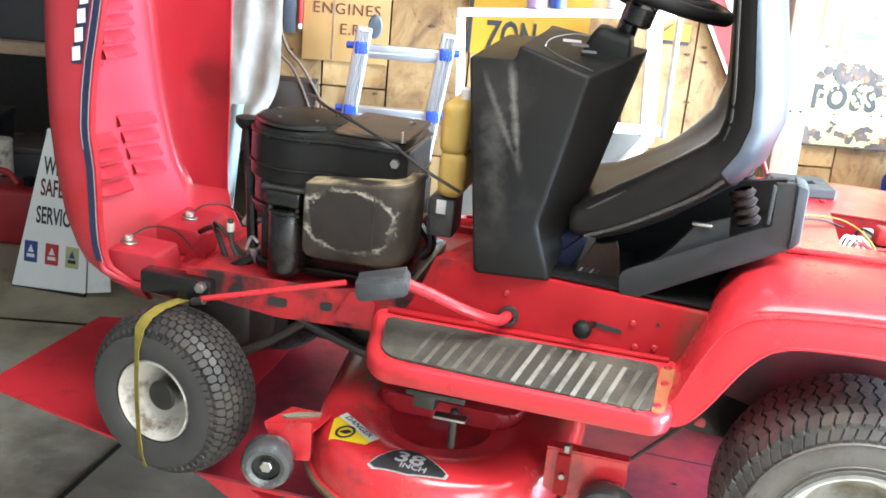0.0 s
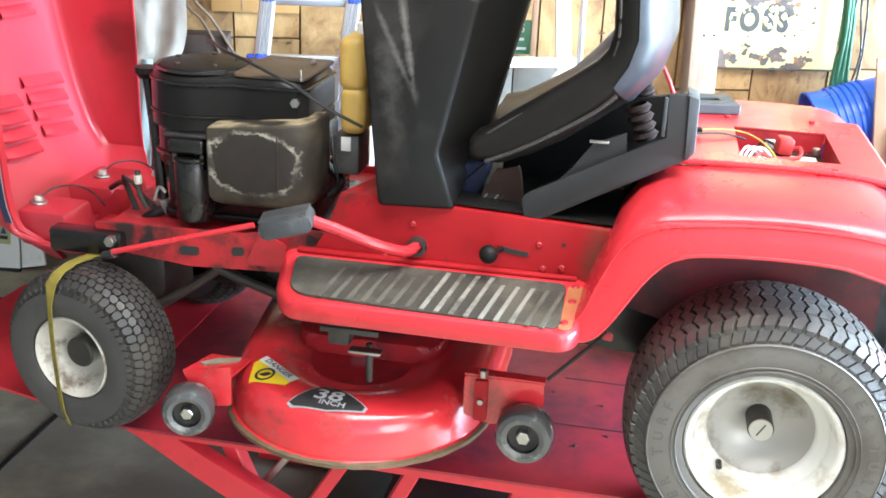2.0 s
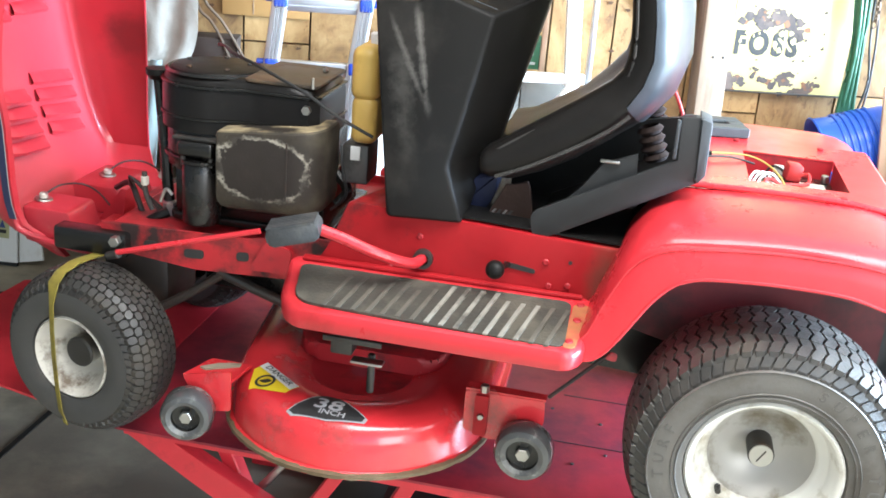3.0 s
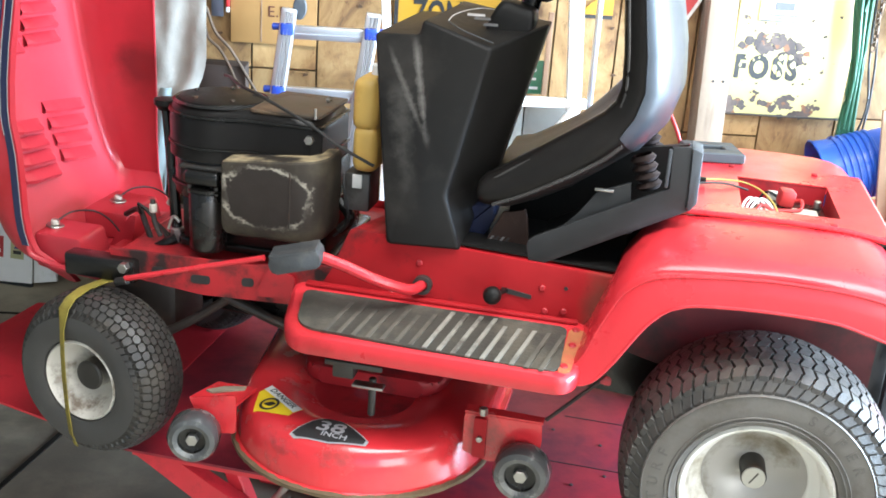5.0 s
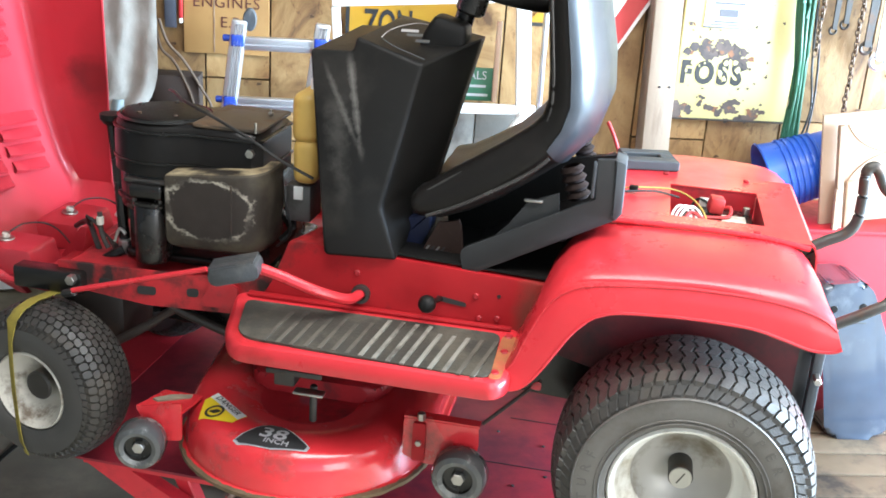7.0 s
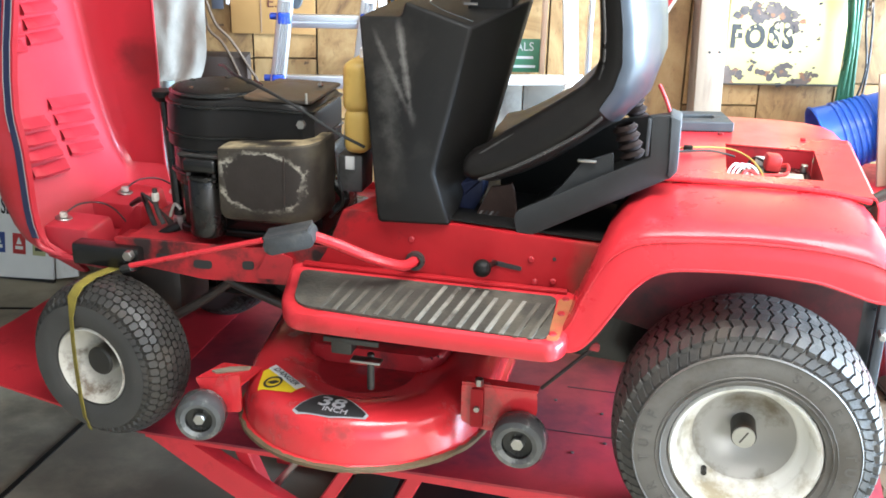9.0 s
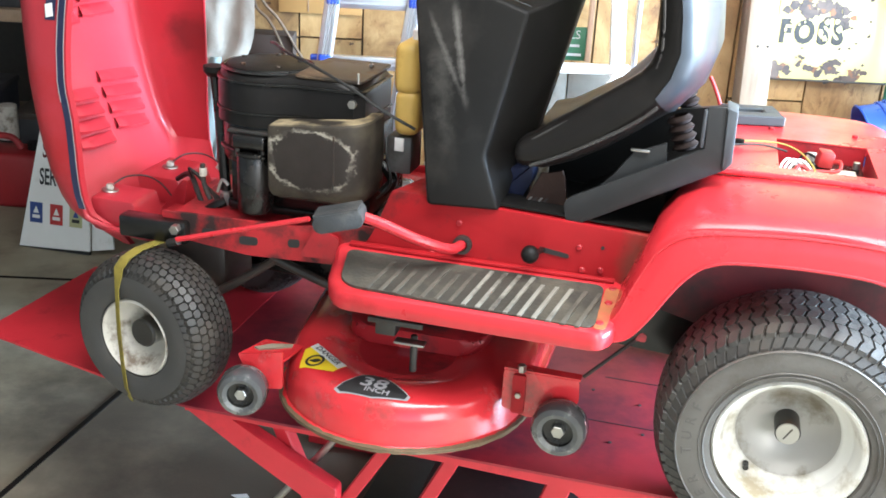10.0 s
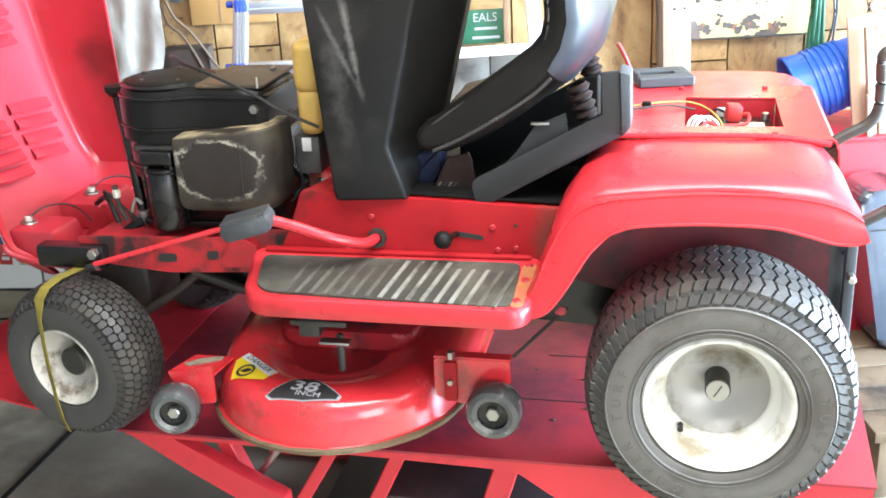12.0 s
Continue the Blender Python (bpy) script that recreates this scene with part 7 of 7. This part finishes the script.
for u, z0, z1, w, mm, lb in ((0.865, 1.43, 1.62, 0.014, DARK_STEEL, "dark steel spanner hung on the wall"), (0.900, 1.45, 1.62, 0.016, DARK_STEEL, "dark steel hook hung on the wall"), (0.985, 1.38, 1.62, 0.022, DARK_STEEL, "dark steel shears hung on the wall"), (1.035, 1.34, 1.62, 0.030, ALU, "bright steel saw blade hung on the wall")):
    tl = thing("hand_tool", lb, "hand tool", group="tools on the wall")
    bar = part("shank", prism(rounded([(-w / 2, 0), (w / 2, 0), (w * 0.7, z1 - z0), (-w * 0.7, z1 - z0)], w * 0.3, 2), 0, 0.008, plane="xy", m=on_wall(u, z0, 0.05)), mm, tl)
    part("eye", lathe([(w * 0.5, 0.0), (w * 0.8, 0.004), (w * 1.1, 0.0)], "z", 16, m=on_wall(u, z0 - 0.004, 0.046)), mm, tl)

rs = thing("rubber_strap", "thin black rubber straps hung on the wall", "strap")
for k in range(2):
    part("strap", tube([R(0.792 + 0.014 * k, WALL_V - 0.05, 1.75), R(0.806 + 0.016 * k, WALL_V - 0.045, 1.45), R(0.822 + 0.020 * k, WALL_V - 0.04, 1.30), R(0.838 + 0.006 * k, WALL_V - 0.05, 1.17), R(0.812 + 0.02 * k, WALL_V - 0.06, 1.06)], 0.0038, 8), CABLE, rs)

# red steel panel, boards, blue tub and black case at the end of the wall
rp = thing("steel_cabinet", "low red painted steel cabinet against the back wall", "metal cabinet")
part("body", box(0.62, 2.1, WALL_V - 0.33, WALL_V - 0.02, 0.0, 0.835, 0.003, m=ROOM), RED_LIFT, rp)
part("top_sheet", box(0.612, 2.11, WALL_V - 0.34, WALL_V - 0.015, 0.836, 0.850, 0.003, m=ROOM), RED_LIFT, rp)
wb = thing("board_panel", "pale plywood offcut with curved grooves, standing on the red cabinet", "wooden board")
bm_ = on_wall(0.828, 0.8505, 0.275) @ Matrix.Rotation(radians(8), 4, "Z")
part("sheet", box(0.0, 0.52, -0.0, 0.355, 0, 0.012, 0.002, m=bm_), PALE_WOOD, wb)
for k in range(2):
    pts = []
    for i in range(16):
        a = radians(200 + 9 * i) if k == 0 else radians(160 - 9 * i)
        pts.append(bm_ @ Vector((0.24 + 0.17 * math.cos(a), (0.37 if k == 0 else 0.07) + 0.15 * math.sin(a), 0.013)))
    part("groove", tube(pts, 0.003, 6), WOOD, wb)
wb2 = thing("wooden_batten", "narrow brown batten standing on end by the boards", "wooden batten")
part("batten", box(-0.010, 0.010, 0.0, 0.33, 0, 0.02, 0.002, m=on_wall(0.878, 0.8505, 0.300) @ Matrix.Rotation(radians(8), 4, "Z")), WOOD, wb2)
wb3 = thing("wooden_batten", "short pale batten leaning on the boards", "wooden batten")
part("batten", box(-0.008, 0.008, 0.0, 0.13, 0, 0.015, 0.002, m=on_wall(0.860, 0.8505, 0.322) @ Matrix.Rotation(radians(5), 4, "Z")), PALE_WOOD, wb3)
wb4 = thing("wooden_board", "brown offcut board standing on end", "wooden board")
part("board", box(-0.020, 0.020, 0.0, 0.155, 0, 0.015, 0.002, m=on_wall(0.918, 0.8505, 0.300) @ Matrix.Rotation(radians(6), 4, "Z")), WOOD, wb4)
tb = thing("blue_tub", "ribbed blue plastic tub lying on its side", "plastic tub", ROOM @ pose(0.690, WALL_V - 0.135, 0.952, 0, 70, -4) @ Matrix.Diagonal((0.92, 0.92, 1, 1)))
tub_ribs = [p for k in range(6) for p in ((0.110 + 0.0012 * k, 0.168 - 0.02 * k), (0.1165 + 0.0012 * k, 0.165 - 0.02 * k), (0.1165 + 0.0012 * k, 0.157 - 0.02 * k), (0.1105 + 0.0012 * k, 0.154 - 0.02 * k))]
part("tub", lathe([(0.0, 0.22), (0.105, 0.22), (0.108, 0.215)] + tub_ribs + [(0.124, 0.0), (0.130, -0.004), (0.126, -0.008), (0.119, 0.0), (0.104, 0.21), (0.0, 0.212)], "z", 40), BLUE, tb, angle=40)
cs = thing("black_case", "glossy black plastic case standing on a wooden pallet", "plastic case", ROOM @ pose(1.0, WALL_V - 0.44, 0.2155, 0, 0, 0))
# black plastic; blue-grey base carries the reflected sky in its colour
CASE_SHEEN = mat("black_with_sky_sheen", (0.052, 0.066, 0.092), 0.12, vary=0.3, grain=10, stain=(0.11, 0.125, 0.15), stain_scale=6, stain_at=0.64, coat=1.0)
part("shell", prism(rounded([(-0.13, 0.0), (0.06, 0.0), (0.12, 0.10), (-0.07, 0.51), (-0.11, 0.536), (-0.24, 0.52)], 0.045, 4), -0.085, 0.085, bevel=0.022, seg=4), CASE_SHEEN, cs, angle=60)
part("lid_seam", box(-0.195, -0.075, -0.0862, -0.080, 0.400, 0.405, 0.001), BLACK_INK, cs)
for x_, z_ in ((-0.185, 0.445), (-0.095, 0.455)):
    part("stud", cyl(0.012, 0.005, 16, 0.0015, "y", m=pose(x_, -0.0875, z_)), BLACK_PLASTIC, cs)
# brown timber darkened in its colour for the shade near the floor
SHADED_WOOD = mat("shaded_timber", (0.14, 0.098, 0.058), 0.75, vary=0.35, grain=12, stain=(0.03, 0.022, 0.015), stain_scale=4, stain_at=0.55, bump=0.2, bump_scale=70)
bk = thing("wooden_pallet", "low pallet of boards on the floor, darkened for shade", "pallet")
for k in range(5):
    part("plank", box(0.66, 1.75, WALL_V - 0.98 + 0.125 * k, WALL_V - 0.865 + 0.125 * k, 0.182, 0.215, 0.004), SHADED_WOOD, bk, m=ROOM.copy())
for u0 in (0.68, 1.16, 1.63):
    part("bearer", box(u0, u0 + 0.09, WALL_V - 0.97, WALL_V - 0.37, 0.0, 0.181, 0.004), SHADED_WOOD, bk, m=ROOM.copy())

# ---- storage bay beside the wall ----
DARK_RED_INK = mat("dark_red_ink", (0.10, 0.018, 0.016), 0.5, vary=0.15)
sg = thing("folding_sign", "white folding pavement sign with black lettering, standing on the floor", "pavement sign")
sgm = onto((-2.925, 1.935, 0.0), (1, 0.04, 0), (0.0, 0.16, 1))
face = part("face", prism([(-0.168, 0.0), (0.172, 0.015), (0.150, 0.69), (-0.042, 0.685)], 0.0, 0.012, plane="xy", bevel=0.002, seg=1, m=sgm), WHITE, sg)
part("back_leg", prism([(0.172, 0.015), (0.275, 0.035), (0.20, 0.69), (0.150, 0.69)], -0.02, -0.008, plane="xy", m=sgm), WHITE, sg)
part("foot", prism([(-0.168, 0.0), (0.172, 0.0), (0.172, 0.014), (-0.168, 0.002)], -0.004, 0.014, plane="xy", m=sgm), BLACK_INK, sg)
for body, x, y, s in (("WI", -0.012, 0.528, 0.105), ("SAFE", -0.004, 0.436, 0.100), ("SERVIC", 0.008, 0.318, 0.100)):
    plate_text(body, s, sgm @ pose(x, y, 0.0128), DARK_RED_INK if body == "SAFE" else BLACK_INK, sg, bold=0.002, sx=0.50)
PALE_BADGE = mat("pale_badge", (0.42, 0.42, 0.22), 0.5, vary=0.1)
for x, mm in ((-0.085, BLUE_INK), (0.012, RED_INK), (0.105, PALE_BADGE)):
    bd = part("badge", box(x - 0.030, x + 0.030, 0.115, 0.205, 0.0, 0.0012, m=sgm @ pose(0, 0, 0.0125)), mm, sg)
    part("badge_mark", box(x - 0.018, x + 0.018, 0.135, 0.15, 0.0, 0.0008, m=sgm @ pose(0, 0, 0.014)), WHITE_INK if mm != PALE_BADGE else BLACK_INK, bd)
    part("badge_mark", prism([(x - 0.014, 0.158), (x + 0.014, 0.158), (x, 0.19)], 0.0, 0.0008, plane="xy", m=sgm @ pose(0, 0, 0.014)), WHITE_INK if mm != PALE_BADGE else BLUE_INK, bd)
rc = thing("fuel_can", "red plastic fuel can on the floor", "fuel can", pose(-3.46, 2.42, 0, 0, 0, 12))
part("body", box(-0.26, 0.17, -0.11, 0.11, 0.0, 0.27, 0.03, 3), mat("red_plastic", (0.32, 0.015, 0.02), 0.45, vary=0.1), rc, angle=60)
part("cap", cyl(0.03, 0.04, 20, 0.004, "z", m=pose(0.11, 0, 0.268)), BLACK_PLASTIC, rc)
part("grip", tube([(-0.16, 0, 0.265), (-0.12, 0, 0.32), (0.0, 0, 0.325), (0.05, 0, 0.27)], 0.016, 10), mat("red_grip", (0.30, 0.015, 0.02), 0.45), rc)
sh = thing("shelf_unit", "dark storage shelf with a pale wooden edge", "shelf", ROOM @ pose(-2.75, 3.75, 0))
part("shelf_board", box(-1.3, 0.75, -0.25, 0.25, 0.83, 0.89, 0.004), WOOD, sh)
part("shelf_board", box(-1.3, 0.75, -0.25, 0.25, 1.55, 1.60, 0.004), WOOD, sh)
for u in (-1.25, 0.70):
    part("upright", box(u - 0.03, u + 0.03, -0.22, 0.22, 0, 2.1, 0.004), DARK_ROOM, sh)
rng = random.Random(21)
DARKS = [mat("dark_box_a", (0.05, 0.05, 0.055), 0.6), mat("dark_box_b", (0.075, 0.06, 0.05), 0.6), mat("dark_box_c", (0.03, 0.033, 0.045), 0.4)]
for z, n in ((0.0, 5), (0.89, 5)):
    for k in range(n):
        w, h, d = rng.uniform(0.28, 0.36), rng.uniform(0.35, 0.6), rng.uniform(0.25, 0.4)
        cx_ = thing("storage_crate", "dark plastic crate stored in the shadowed bay", "crate", ROOM @ pose(-3.85 + 0.40 * k, 3.75, z), group="crates in the bay")
        part("body", box(-w / 2, w / 2, -d / 2, d / 2, 0, h, 0.012), DARKS[k % 3], cx_)
        part("rim", box(-w / 2 - 0.008, w / 2 + 0.008, -d / 2 - 0.008, d / 2 + 0.008, h - 0.03, h + 0.004, 0.006), DARKS[(k + 1) % 3], cx_)
jr = thing("storage_jar", "pale tin with a dark label on the floor", "tin", pose(-3.62, 2.62, 0))
part("body", cyl(0.05, 0.42, 24, 0.004), WHEEL_DIRTY, jr)
part("label", lathe([(0.0512, 0.10), (0.0512, 0.25)], "z", 24), BLACK_INK, jr)

# leaf and paper scraps on the concrete
sc = thing("paper_scrap", "small torn paper scrap on the concrete floor", "litter")
part("scrap", prism([(-1.40, 0.50), (-1.36, 0.52), (-1.345, 0.505), (-1.375, 0.49)], 0.001, 0.0025, plane="xy"), WHITE, sc)

# wall boards, laid last
rng = random.Random(17)
u = -1.28
cols = 0
while u < 3.5:
    w = rng.choice((0.20, 0.245, 0.25, 0.26)) if cols else 0.16
    cuts = [0.0, 0.52 + rng.uniform(-0.1, 0.1), 1.115 + (0.0 if u > 0.35 else rng.uniform(-0.16, 0.1)), 1.62 + rng.uniform(-0.1, 0.3), 2.3, 3.0]
    for z0, z1 in zip(cuts, cuts[1:]):
        d = rng.uniform(0.0, 0.006)
        part("board", box(u + 0.003, min(u + w, 3.5) - 0.003, WALL_V - d, WALL_V + 0.019, z0 + 0.003, z1 - 0.003), OSB, wall_back, smooth=False)
    u += w
    cols += 1
rng = random.Random(29)
for k in range(60):
    u_, z_ = rng.uniform(-1.3, 1.1), rng.uniform(0.95, 1.7)
    part("knot", prism([(rng.uniform(0.4, 1) * 0.012 * math.cos(a), rng.uniform(0.4, 1) * 0.007 * math.sin(a)) for a in [2 * math.pi * i / 9 for i in range(9)]], 0.0, 0.0008, plane="xy", m=onto((u_, WALL_V - 0.0068, z_), (1, 0, 0), (0, 0, 1))), mat("knot", (0.07, 0.035, 0.015), 0.8) if k == 0 else bpy.data.materials["knot"], wall_back, smooth=False)
